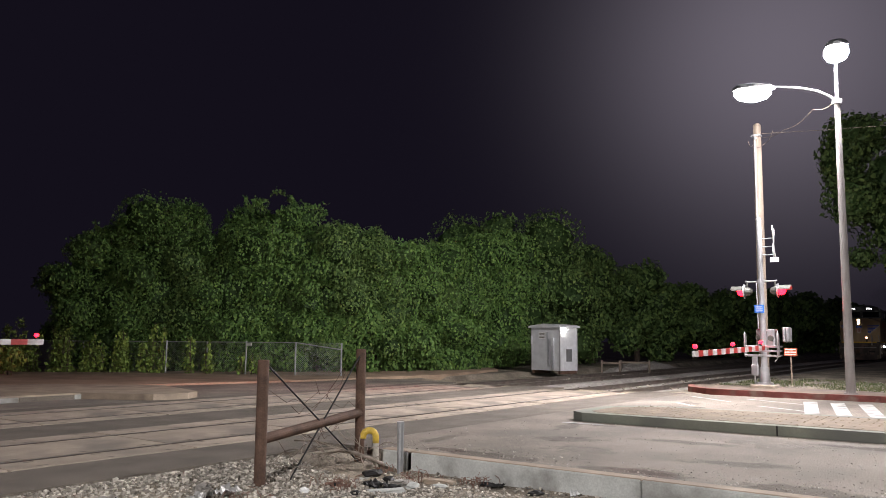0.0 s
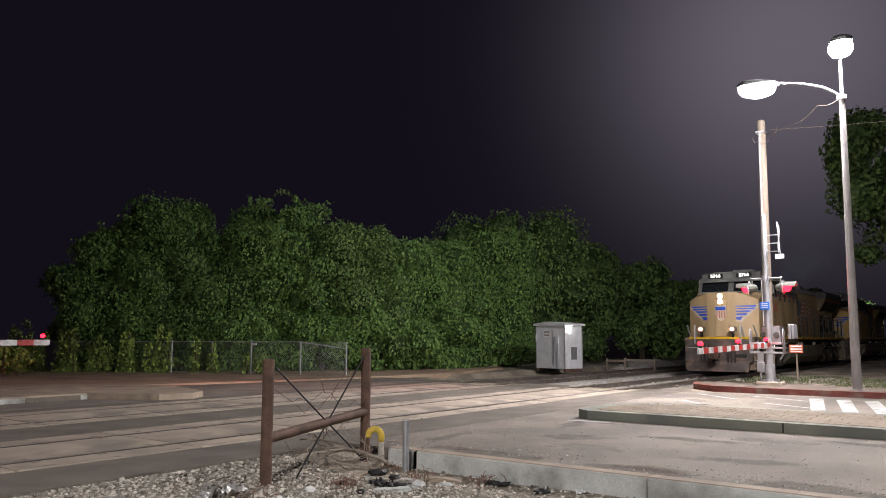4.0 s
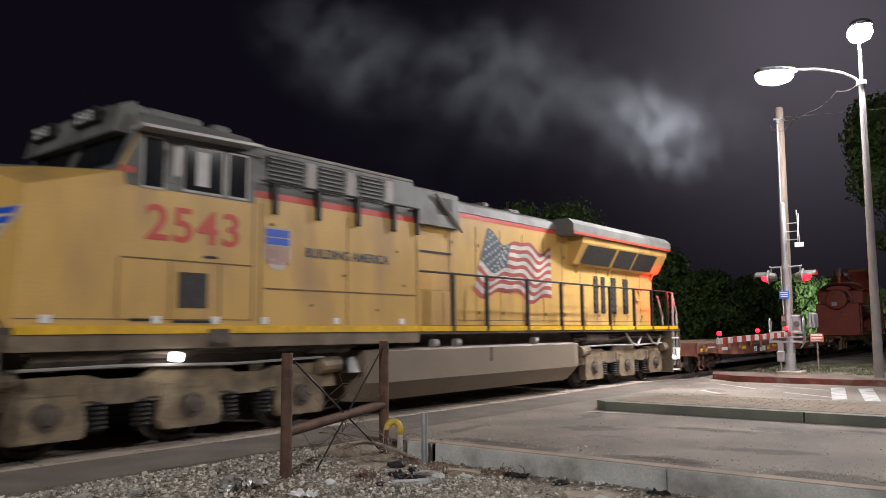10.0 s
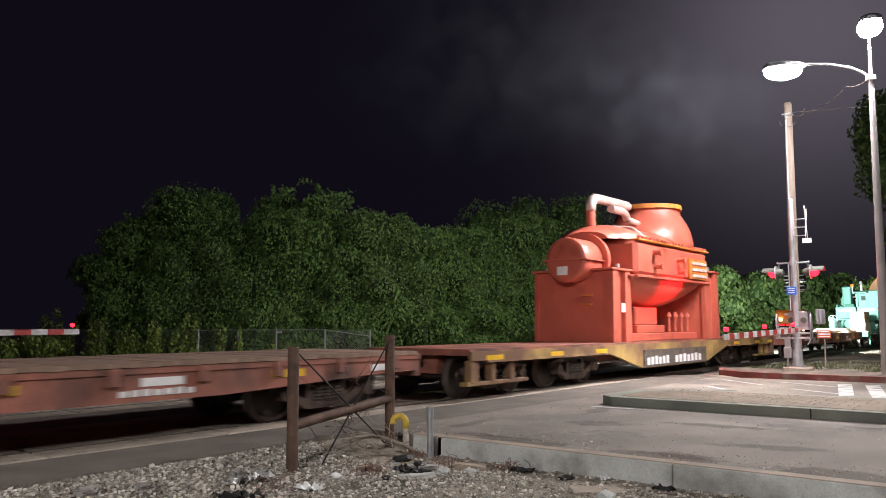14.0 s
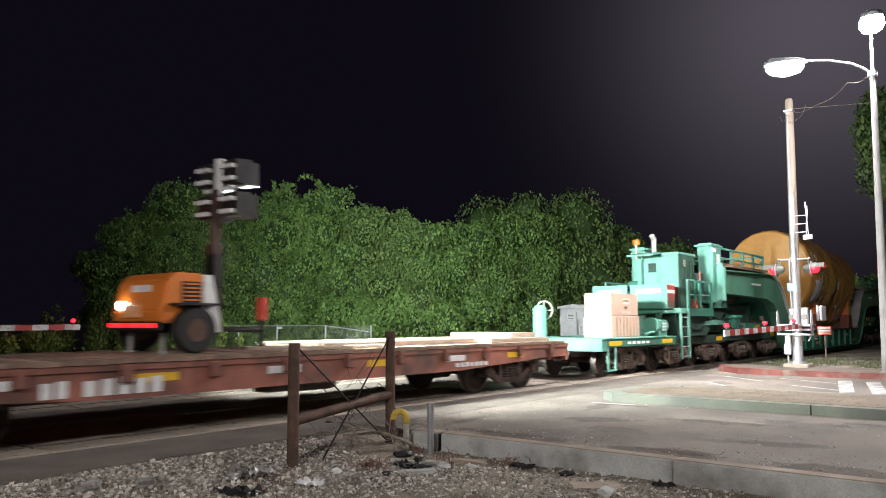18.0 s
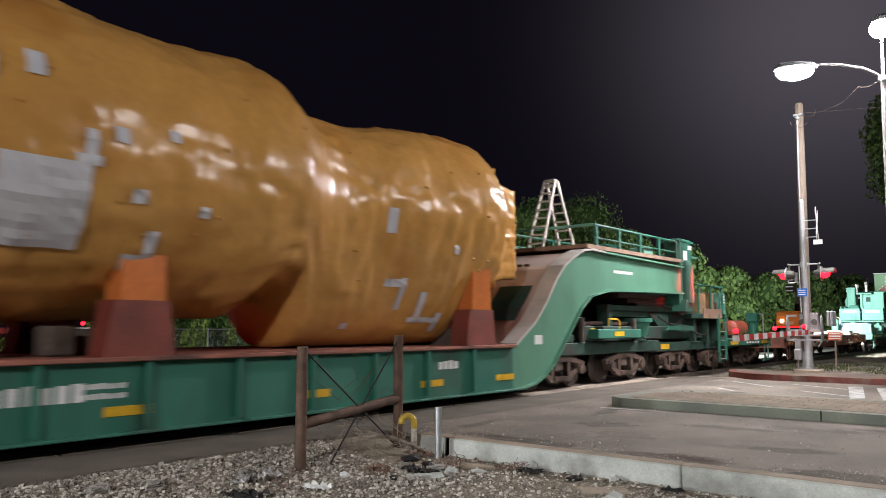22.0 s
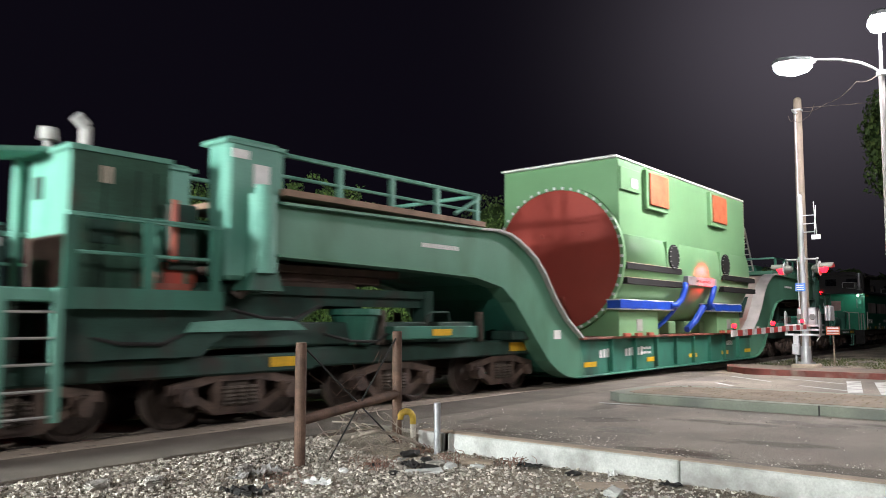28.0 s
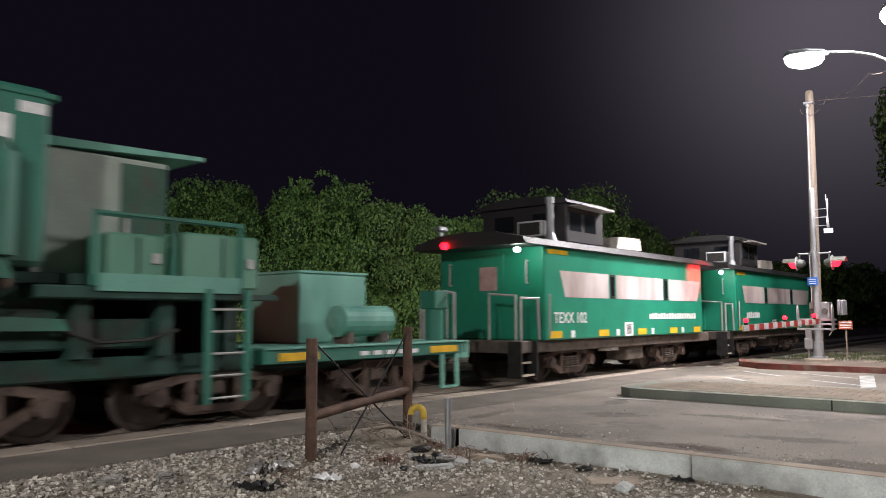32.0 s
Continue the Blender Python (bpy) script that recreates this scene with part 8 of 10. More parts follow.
def heavy_car(s, label):
    t = car("heavy_duty_car", s, label, "heavy flat car")
    heavy_end(t, False)
    heavy_end(t, True)
    # low deck between the necks
    bm = B()
    prism(bm, [(-1.5, 0.2), (1.5, 0.2), (1.5, 1.06), (1.4, 1.06), (1.4, 0.3), (-1.4, 0.3), (-1.4, 1.06), (-1.5, 1.06)], 9.9, 22.3, "x")
    deck = part("low_deck", bm, GREEN, t, "dark green low deck girder")
    bm = B()
    box(bm, 9.9, 22.3, -1.62, 1.62, 1.06, 1.12, 0.01)
    part("deck_edge", bm, BROWN, deck, "reddish deck plate")
    bm = B()
    box(bm, 9.6, 22.6, -1.62, 1.62, 0.17, 0.21, 0.01)
    part("bottom_flange", bm, GREEN, deck)
    for i in range(8):
        for sy in (-1, 1):
            bm = B()
            x = 11.4 + i * 1.35
            prism(bm, [(x, 0.25), (x + 0.06, 0.25), (x + 0.06, 1.05), (x, 1.05)], *sorted((sy * 1.5, sy * 1.6)))
            part("stiffener", bm, GREEN, deck)
    for sy in (-1, 1):
        for x in (10.1, 13.6, 16.6, 19.4, 21.7):
            bm = B()
            box(bm, x, x + 0.62, *sorted((sy * 1.5, sy * 1.51)), 0.4, 0.52)
            part("reflector", bm, YELSTRIPE, deck)
    bars(deck, 10.9, 0.6, 0.55, 3, 0.22, -1.5, WHITEP)
    bars(deck, 12.3, 0.6, 1.1, 6, 0.22, -1.5, WHITEP)
    bars(deck, 13.3, 0.74, 0.6, 5, 0.07, -1.5, WHITEP)
    bars(deck, 13.3, 0.62, 0.6, 5, 0.07, -1.5, WHITEP)
    bars(deck, 19.9, 0.7, 0.6, 4, 0.16, -1.5, WHITEP)
    return t


def step_ladder(s, z):
    """A double step ladder opened along the car, flat stiles and eight rungs a side."""
    t = car("step_ladder", s, "opened aluminium step ladder standing on the gooseneck", "ladder", "step ladders")
    for way in (-1, 1):
        x0, x1 = way * 0.82, way * 0.05
        legs = []
        for y in (-0.23, 0.23):
            bm = B()
            top = y * 0.7
            prism(bm, [(x0 - 0.04, z), (x0 + 0.04, z), (x1 + 0.04, z + 1.86), (x1 - 0.04, z + 1.86)], y - 0.02, y + 0.02)
            for v in bm.verts:
                if v.co.z > z + 1:
                    v.co.y += top - y
            legs.append(part("stile", bm, LADDERGREY, t))
        for i in range(8):
            u = (i + 0.5) / 8
            w = 0.225 * (1 - 0.3 * u)
            bm = B()
            x = x0 + (x1 - x0) * u
            box(bm, x - 0.035, x + 0.035, -w, w, z + 1.86 * u - 0.018, z + 1.86 * u + 0.018)
            part("rung", bm, LADDERGREY, t)
    bm = B()
    box(bm, -0.1, 0.1, -0.16, 0.16, z + 1.84, z + 1.9, 0.01)
    part("top_cap", bm, LADDERGREY, t)


LADDERGREY = surface("pale_aluminium", (0.55, 0.52, 0.47), 0.5, 0.2, 5, 0.15, 40, 0.05)
CRADLERED = surface("dark_red_cradle_paint", (0.2, 0.045, 0.03), 0.6, 0, 2, 0.25, 40, 0.1)


def wrapped_turbine(s):
    """The load in orange sheeting: a round body with a shoulder and a waist, its rear half draped to the deck, on two steel cradles."""
    t = car("wrapped_turbine", s, "turbine load wrapped in shiny orange tarpaulin on red cradles", "turbine", "train loads")
    rings = [(0.0, 1.98, 3.68), (0.1, 2.06, 3.68), (0.8, 2.16, 3.66), (1.5, 2.14, 3.66), (2.4, 2.06, 3.66), (3.5, 2.03, 3.66), (4.2, 2.12, 3.66), (4.8, 2.08, 3.64), (5.1, 1.94, 3.6), (5.5, 1.72, 3.56), (6.0, 1.63, 3.54), (6.6, 1.64, 3.54), (7.4, 1.74, 3.56), (8.6, 1.88, 3.58), (9.6, 1.95, 3.6), (10.15, 1.9, 3.6), (10.4, 1.7, 3.58), (10.55, 1.4, 3.56), (10.7, 1.25, 3.55), (11.1, 1.2, 3.55), (11.66, 1.18, 3.55)]

    def size(x):
        for a, b in zip(rings, rings[1:]):
            if x <= b[0]:
                u = (x - a[0]) / (b[0] - a[0])
                return a[1] + (b[1] - a[1]) * u, a[2] + (b[2] - a[2]) * u
        return rings[-1][1:]

    def smooth(a, b, x):
        u = max(0.0, min(1.0, (x - a) / (b - a)))
        return u * u * (3 - 2 * u)

    def skin(x, a, proud=0.0):
        """A point of the wrapping at a place along it and an angle round it."""
        r, zc = size(x)
        c, d = math.cos(a), math.sin(a)
        fold = noise.noise((x * 0.9, c * 2.2, d * 2.2)) * 0.07 + noise.noise((x * 3.1, c * 7, d * 7)) * 0.03 + noise.noise((x * 7.5, c * 2.5, d * 2.5 + 3)) * 0.012 + noise.noise((x * 9, c * 16, d * 16)) * 0.012
        fold += noise.noise((x * 1.2 + c * 3, d * 14, 4)) * 0.03 + (0.5 - abs(noise.noise((x * 2.2 + d * 2, c * 5, d * 5 + 9)))) ** 3 * 0.2
        rr = r + proud + (fold if x > 0.1 else 0.0)
        y, z = c * rr * 0.93, zc + d * rr
        if x > 10.45:
            k = max(abs(c), abs(d))
            y, z = y / k * 0.86, zc + d * rr / k * 0.86
        if d < 0:
            z += 0.42 * math.exp(-((x - 4.85) / 0.45) ** 2) * d * d
        drape = smooth(5.1, 5.5, x) * (1 - smooth(9.2, 9.7, x))
        if drape and d < 0:
            q = abs(d) ** 0.8
            u = rr * 0.93 * math.copysign(abs(c) ** 0.55, c) * (1 - 0.3 * q) + 0.05 * noise.noise((x * 4, 2, d * 3))
            w = zc - (zc - 1.14) * q
            y, z = y + (u - y) * drape, z + (w - z) * drape
        return (x, y, max(1.14, z))
    seg, n = 128, 150
    bm = B()
    xs = [0.0, 0.1] + [0.1 + (11.66 - 0.1) * (k + 1) / n for k in range(n)]
    rows = [[bm.verts.new(skin(x, 2 * math.pi * i / seg)) for i in range(seg)] for x in xs]
    for p, q in zip(rows, rows[1:]):
        for i in range(seg):
            bm.faces.new((p[i], q[i], q[(i + 1) % seg], p[(i + 1) % seg]))
    bm.faces.new(rows[0])
    bm.faces.new(rows[-1][::-1])
    bmesh.ops.recalc_face_normals(bm, faces=bm.faces[:])
    for f in bm.faces:
        f.smooth = len(f.verts) == 4
    body = part("wrapping", bm, TARP, t, "wrinkled orange wrapping")
    GREYTAPE = surface("grey_tape", (0.54, 0.54, 0.56), 0.55, 0, 2, 0.05, 40, 0.02)
    # along, down round the side from half height, width, height
    patches = [(0.5, 0.3, 1.0, 1.05), (0.3, -0.95, 0.16, 0.5), (0.75, -0.9, 0.2, 0.3), (1.4, -0.1, 0.14, 0.4), (1.3, 0.2, 0.3, 0.12), (2.05, 0.5, 0.2, 0.18), (1.75, -0.2, 0.18, 0.2), (2.35, 1.0, 0.16, 0.6), (2.1, 1.35, 0.35, 0.25), (2.5, -0.3, 0.15, 0.15),
               (3.0, 0.6, 0.15, 0.15), (7.1, 0.75, 0.5, 0.12), (7.5, 0.75, 0.12, 0.55), (8.05, 1.0, 0.14, 0.5), (7.9, 1.5, 0.75, 0.13), (8.65, 1.45, 0.14, 0.55), (8.6, 0.3, 0.12, 0.12), (6.9, 0.0, 0.2, 0.2), (6.4, 1.5, 0.14, 0.14), (9.4, 1.0, 0.12, 0.9)]
    for x, drop, w, h in patches:
        bm = B()
        r = size(x)[0]
        vs = [[bm.verts.new(skin(x + w * j / 10, math.pi + (drop + h * k / 10) / r, 0.03)) for k in range(11)] for j in range(11)]
        for j in range(10):
            for k in range(10):
                bm.faces.new((vs[j][k], vs[j + 1][k], vs[j + 1][k + 1], vs[j][k + 1]))
        part("tape_patch", bm, GREYTAPE, body, "grey repair patch")
    rng = random.Random(5)
    for i in range(24):
        x, a = rng.uniform(0.4, 9.8), math.pi + rng.uniform(-0.75, 0.6)
        bm = B()
        p = skin(x, a, 0.015)
        bmesh.ops.create_icosphere(bm, subdivisions=1, radius=rng.uniform(0.02, 0.035), matrix=Matrix.Translation(p))
        part("bolt_bump", bm, TARP, body)
    for x in (2.35, 9.5):
        for sy in (-1, 1):
            bm = B()
            prism(bm, [(x - 0.3, 1.12), (x + 0.4, 1.12), (x + 0.3, 1.5), (x + 0.26, 2.6), (x - 0.16, 2.6), (x - 0.2, 1.5)], *sorted((sy * 1.1, sy * 1.5)))
            part("cradle", bm, RED, t, "red steel cradle")
            bm = B()
            prism(bm, [(x - 0.4, 1.12), (x + 0.55, 1.12), (x + 0.45, 1.82), (x - 0.3, 1.82)], *sorted((sy * 1.12, sy * 1.54)))
            part("cradle_base", bm, CRADLERED, t, "dark red cradle base")
            bm = B()
            prism(bm, [(x - 0.22, 1.8), (x + 0.4, 1.8), (x + 0.36, 2.72), (x - 0.2, 2.72)], *sorted((sy * 1.15, sy * 1.53)))
            part("cradle_cover", bm, TARPRED, t, "reddish orange sheeting over the cradle")
        bm = B()
        box(bm, x - 0.25, x + 0.35, -1.2, 1.2, 1.12, 1.45)
        part("cradle_beam", bm, UNDER, t)
    for x, y, w in ((0.5, -0.9, 0.5), (0.7, -0.1, 0.4), (1.5, -1.0, 0.35)):
        bm = B()
        box(bm, x, x + w, y, y + 0.35, 1.12, 1.5, 0.03)
        part("packing_block", bm, CRADLERED if w > 0.4 else UNDER, t, "packing block under the load")
    return t


def generator(s):
    """The pale green generator: a barrel with a red end plate, a tall box on top, ports, rails and blue hoses."""
    t = car("generator", s, "pale green generator with a dark red end plate", "generator", "train loads")
    L = 10.4
    bm = B()
    lathe(bm, [(0.0, 1.88), (L - 0.5, 1.88), (L, 1.7)], 56, "x", (0, 0, 3.15))
    bm.faces.ensure_lookup_table()
    for f in bm.faces:
        f.smooth = len(f.verts) == 4
    barrel = part("barrel", bm, GENGREEN, t, "pale green barrel")
    bm = B()
    lathe(bm, [(-0.06, 1.88), (-0.06, 1.97), (0.08, 1.97), (0.08, 1.88)], 56, "x", (0, 0, 3.15), True)
    rim = part("rim", bm, GENGREEN, t)
    for i in range(48):
        bm = B()
        a = 2 * math.pi * i / 48
        box(bm, -0.09, -0.05, math.cos(a) * 1.92 - 0.035, math.cos(a) * 1.92 + 0.035, 3.15 + math.sin(a) * 1.92 - 0.035, 3.15 + math.sin(a) * 1.92 + 0.035)
        part("bolt", bm, WHITEP, rim)
    bm = B()
    lathe(bm, [(-0.05, 1.87), (0.0, 1.875)], 56, "x", (0, 0, 3.15))
    end = part("end_plate", bm, DISCRED, t, "glossy dark red end plate")
    for q in ((-0.12, -0.05, -0.25, 0.25, 1.9, 2.15), (-0.1, -0.05, -0.85, -0.75, 3.75, 3.85), (-0.1, -0.05, 0.35, 0.45, 3.75, 3.85)):
        bm = B()
        box(bm, *q, 0.01)
        part("plate_fitting", bm, DISCRED, end)
    bm = B()
    box(bm, 0.1, 9.85, -1.78, 1.78, 3.6, 5.72, 0.03)
    top = part("top_housing", bm, GENGREEN, t, "pale green top housing")
    bm = B()
    box(bm, -0.02, 9.87, -1.8, 1.8, 5.72, 5.78, 0.01)
    part("top_lid", bm, WHITEP, top)
    for x0, x1, z0, z1 in ((1.72, 2.92, 4.66, 5.54), (6.45, 7.66, 4.66, 5.54)):
        bm = B()
        box(bm, x0 - 0.15, x1 + 0.08, -1.9, -1.78, z0 - 0.12, z1 + 0.08, 0.01)
        fr = part("hatch_frame", bm, GENGREEN, top)
        bm = B()
        box(bm, x0, x1, -1.95, -1.9, z0, z1, 0.01)
        part("hatch", bm, surface("orange_red_hatch", (0.5, 0.13, 0.06), 0.45) if "orange_red_hatch" not in bpy.data.materials else bpy.data.materials["orange_red_hatch"], fr, "orange red hatch cover")
    bm = B()
    box(bm, 0.15, 1.3, -1.84, -1.78, 4.9, 5.5, 0.01)
    pn = part("junction_panel", bm, GENGREEN, top)
    bm = B()
    box(bm, 0.75, 1.1, -1.86, -1.84, 5.0, 5.25)
    part("label_plate", bm, WHITEP, pn)
    for x in (3.22, 7.42):
        bm = B()
        prism(bm, [(x - 0.44, 2.96), (x - 0.44, 3.74), (x + 0.44, 3.74), (x + 0.44, 2.96)], -1.9, -1.6)
        pt = part("port_housing", bm, GENGREEN, t)
        bm = B()
        lathe(bm, [(-1.9, 0.0), (-1.945, 0.0), (-1.945, 0.36), (-1.9, 0.36)], 32, "y", (x, 0, 3.32))
        part("port", bm, PITCH, pt, "black round port")
        for k in range(14):
            a = 2 * math.pi * k / 14
            bm = B()
            box(bm, x + math.cos(a) * 0.315 - 0.018, x + math.cos(a) * 0.315 + 0.018, -1.955, -1.945, 3.32 + math.sin(a) * 0.315 - 0.012, 3.32 + math.sin(a) * 0.315 + 0.012)
            part("port_bolt", bm, RAILGREY, pt)
    for x0, x1 in ((0.2, 3.75), (7.15, 10.35)):
        for z in (3.0, 2.62):
            bm = B()
            box(bm, x0, x1, -1.93, -1.75, z - 0.16, z, 0.005)
            sr = part("side_rail", bm, PITCH, t, "black side rail")
            bm = B()
            box(bm, x0, x1, -1.935, -1.75, z, z + 0.014)
            part("rail_lip", bm, FADEWHITE, sr, "pale top edge")
    bm = B()
    box(bm, 4.08, 6.4, -1.98, -1.75, 2.56, 2.82, 0.01)
    nb = part("name_beam", bm, surface("grey_beam", (0.36, 0.33, 0.33), 0.6), t, "grey lettered beam")
    bars(nb, 4.7, 2.66, 1.2, 10, 0.07, -1.98, UNDER)
    # blue film wrapped over the lower flanges, with white film at its edges
    for x0, x1 in ((-0.1, 3.2), (6.1, 9.0)):
        bm = B()
        n = 9
        low = [(x0 + (x1 - x0) * k / n, 1.83 + 0.012 * math.sin(k * 2.3)) for k in range(n + 1)]
        high = [(x0 + (x1 - x0) * k / n, 2.04 + 0.014 * math.sin(k * 1.7 + 1)) for k in range(n + 1)]
        prism(bm, low + high[::-1], -1.87, -1.5)
        fw = part("film_wrap", bm, BLUEFILM, t, "blue plastic film wrapped over a flange")
        for dz in (1.8, 2.03):
            bm = B()
            box(bm, x0 - 0.05, x1 + 0.06, -1.86, -1.5, dz, dz + 0.035, 0.008)
            part("film_edge", bm, WHITEP, fw, "white film edge")
    for pts, r in (([(3.0, -1.84, 1.93), (3.45, -1.86, 1.96), (3.7, -1.92, 2.14), (3.84, -1.96, 2.4), (3.9, -1.97, 2.6)], 0.085), ([(3.75, -1.86, 2.1), (3.45, -1.72, 1.75), (3.1, -1.6, 1.48), (2.75, -1.5, 1.28)], 0.06), ([(6.2, -1.97, 2.58), (6.08, -1.94, 2.3), (5.96, -1.9, 2.08), (6.05, -1.86, 1.95), (6.35, -1.85, 1.93)], 0.085), ([(5.55, -1.86, 1.95), (5.4, -1.76, 1.72), (5.25, -1.68, 1.5), (4.75, -1.62, 1.25)], 0.1)):
        bm = B()
        bar(bm, pts, r, 10)
        part("hose", bm, BLUEFILM, t, "blue wrapped hose")
    for k in range(16):
        bm = B()
        box(bm, 9.85, 9.93, -1.76, -1.5, 4.1 + k * 0.1, 4.17 + k * 0.1)
        part("end_fin", bm, FADEWHITE, top, "pale end fin")
    for x0, x1 in ((0.1, 2.45), (7.0, 9.15)):
        bm = B()
        prism(bm, [(x0, 1.12), (x0, 1.78), (x1, 1.78), (x1, 1.12)], -1.72, 1.72)
        ft = part("foot", bm, GENGREEN, t, "pale green support foot")
        bm = B()
        box(bm, (x0 + x1) / 2 - 0.17, (x0 + x1) / 2 + 0.17, -1.735, -1.72, 1.24, 1.56)
        part("foot_plate", bm, RAILGREY, ft, "grey plate")
        for k in range(3):
            bm = B()
            box(bm, x0 + 0.2 + k * 0.7, x0 + 0.5 + k * 0.7, -1.8, -1.5, 1.12, 1.2)
            part("foot_pad", bm, RED, ft)
    for i in range(4):
        bm = B()
        box(bm, 3.0 + i * 1.2, 3.5 + i * 1.2, -1.3, -0.7, 1.12, 1.5, 0.03)
        part("saddle_block", bm, GENGREEN, t)
    return t


def deck_gear(s, kind):
    """The equipment on the four end decks."""
    z = 1.06
    if kind == "crate":
        t = car("wooden_crate", s - 6.68, "tan wooden crate on the green end deck", "crate", "end deck equipment")
        TAN = surface("tan_plywood", (0.5, 0.35, 0.26), 0.75, 0, 2, 0.1, 30, 0.1)
        bm = B()
        box(bm, 0, 1.75, -1.05, -0.2, z, z + 0.6, 0.01)
        part("lower_box", bm, TAN, t)
        bm = B()
        box(bm, 0.02, 1.73, -1.03, -0.22, z + 0.61, z + 1.22, 0.01)
        up = part("upper_box", bm, TAN, t)
        for i in range(8):
            bm = B()
            box(bm, 0.1 + i * 0.21, 0.14 + i * 0.21, -1.07, -1.05, z + 0.02, z + 0.55)
            part("batten", bm, TAN, t)
        for x0, x1, z0, z1 in ((0.72, 1.2, 0.92, 1.08), (0.65, 1.25, 0.66, 0.72)):
            patch(up, x0, x1, z + z0, z + z1, -1.031, FADEWHITE, "label_sheet", "white paper label")
        bars(up, 0.75, z + 0.99, 0.42, 5, 0.05, -1.034, UNDER)
        bars(up, 0.85, z + 0.78, 0.2, 2, 0.09, -1.031, UNDER)
        bm = B()
        box(bm, 0.012, 0.02, -0.78, -0.5, z + 0.82, z + 1.08)
        part("label_sheet", bm, WHITEP, up, "white paper label")
    if kind in ("crate", "blue"):
        t = car("brake_stand", s - 7.7, "mint green hand brake stand with wheel", "brake stand", "end deck equipment")
        bm = B()
        rod(bm, (0, 0.6, z), (0, 0.6, z + 0.8), 0.19, 0.19, 16)
        lathe(bm, [(0.0, 0.19), (0.08, 0.12), (0.1, 0.02)], 16, "z", (0, 0.6, z + 0.8))
        part("stand", bm, MINT, t)
        bm = B()
        for i in range(16):
            a, b = 2 * math.pi * i / 16, 2 * math.pi * (i + 1) / 16
            rod(bm, (0.24 + 0.0, 0.6 + math.cos(a) * 0.26, z + 0.75 + math.sin(a) * 0.26), (0.24, 0.6 + math.cos(b) * 0.26, z + 0.75 + math.sin(b) * 0.26), 0.022, 0.022, 6)
        for i in range(4):
            a = math.pi * i / 2
            rod(bm, (0.2, 0.6, z + 0.75), (0.24, 0.6 + math.cos(a) * 0.26, z + 0.75 + math.sin(a) * 0.26), 0.016, 0.016, 6)
        part("hand_wheel", bm, RAILGREY, t)
        t = car("compressor", s - 4.0, "mint green motor and compressor on the end deck", "compressor", "end deck equipment")
        bm = B()
        rod(bm, (0.0, -1.0, z + 0.3), (0.8, -1.0, z + 0.3), 0.22, 0.22, 18)
        box(bm, 0.1, 0.7, -1.2, -0.7, z, z + 0.12)
        box(bm, 0.24, 0.62, -1.235, -1.0, z + 0.12, z + 0.46, 0.02)
        mo = part("motor", bm, MINT, t)
        bm = B()
        rod(bm, (-0.06, -1.0, z + 0.3), (0.08, -1.0, z + 0.3), 0.255, 0.255, 18)
        part("motor_flange", bm, MINT, mo)
        for i in range(3):
            for k in range(2):
                bm = B()
                box(bm, 0.28 + k * 0.17, 0.41 + k * 0.17, -1.245, -1.235, z + 0.16 + i * 0.09, z + 0.22 + i * 0.09)
                part("grille_bar", bm, WHITEP, mo, "white grille bar")
        bm = B()
        rod(bm, (-0.5, 0.3, z + 0.45), (0.2, 0.3, z + 0.45), 0.26, 0.26, 16)
        rod(bm, (-0.4, 0.3, z), (-0.4, 0.3, z + 0.4), 0.1, 0.1, 10)
        part("pump", bm, MINT, t)
        bm = B()
        box(bm, 0.8, 0.85, -1.15, -0.85, z + 0.12, z + 0.48, 0.01)
        part("grille_cover", bm, RAILGREY, t)
        bm = B()
        bar(bm, [(-0.7, -1.1, z + 0.05), (-0.2, -1.1, z + 0.12), (0.6, -1.15, z + 0.1)], 0.04)
        part("pipe", bm, MINT, t)
    if kind == "blue":
        t = car("tarped_pallet", s - 6.5, "load covered in pale blue plastic on the end deck", "pallet", "end deck equipment")
        bm = B()
        box(bm, 0.0, 1.1, -1.0, 0.7, z, z + 0.62, 0.09)
        part("cover", bm, surface("pale_blue_plastic", (0.4, 0.55, 0.72), 0.35, 0, 4, 0.15, 30, 0.3), t)
        bars(t, 0.35, z + 0.3, 0.4, 4, 0.16, -1.005, WHITEP)
        t = car("tool_cabinet", s - 7.6, "mint green tool cabinet on the end deck", "cabinet", "end deck equipment")
        bm = B()
        box(bm, 0.1, 0.95, -1.3, -0.1, z, z + 0.52, 0.02)
        part("body", bm, MINT, t)
        bm = B()
        box(bm, 0.08, 0.97, -1.32, -0.08, z + 0.52, z + 0.56, 0.01)
        part("lid", bm, MINT, t)
    if kind in ("red_tank", "green_tank"):
        c, lab = (RED, "rusty red") if kind == "red_tank" else (MINT, "mint green")
        t = car("air_receiver", s + 37.2, lab + " air tank on the end deck", "tank", "end deck equipment")
        bm = B()
        lathe(bm, [(0.0, 0.12), (0.08, 0.27), (1.25, 0.27), (1.33, 0.12)], 20, "x", (0, -0.85, z + 0.38))
        part("tank", bm, c, t)
        for x in (0.25, 1.05):
            bm = B()
            box(bm, x - 0.06, x + 0.06, -1.05, -0.65, z, z + 0.2)
            part("saddle", bm, UNDER, t)
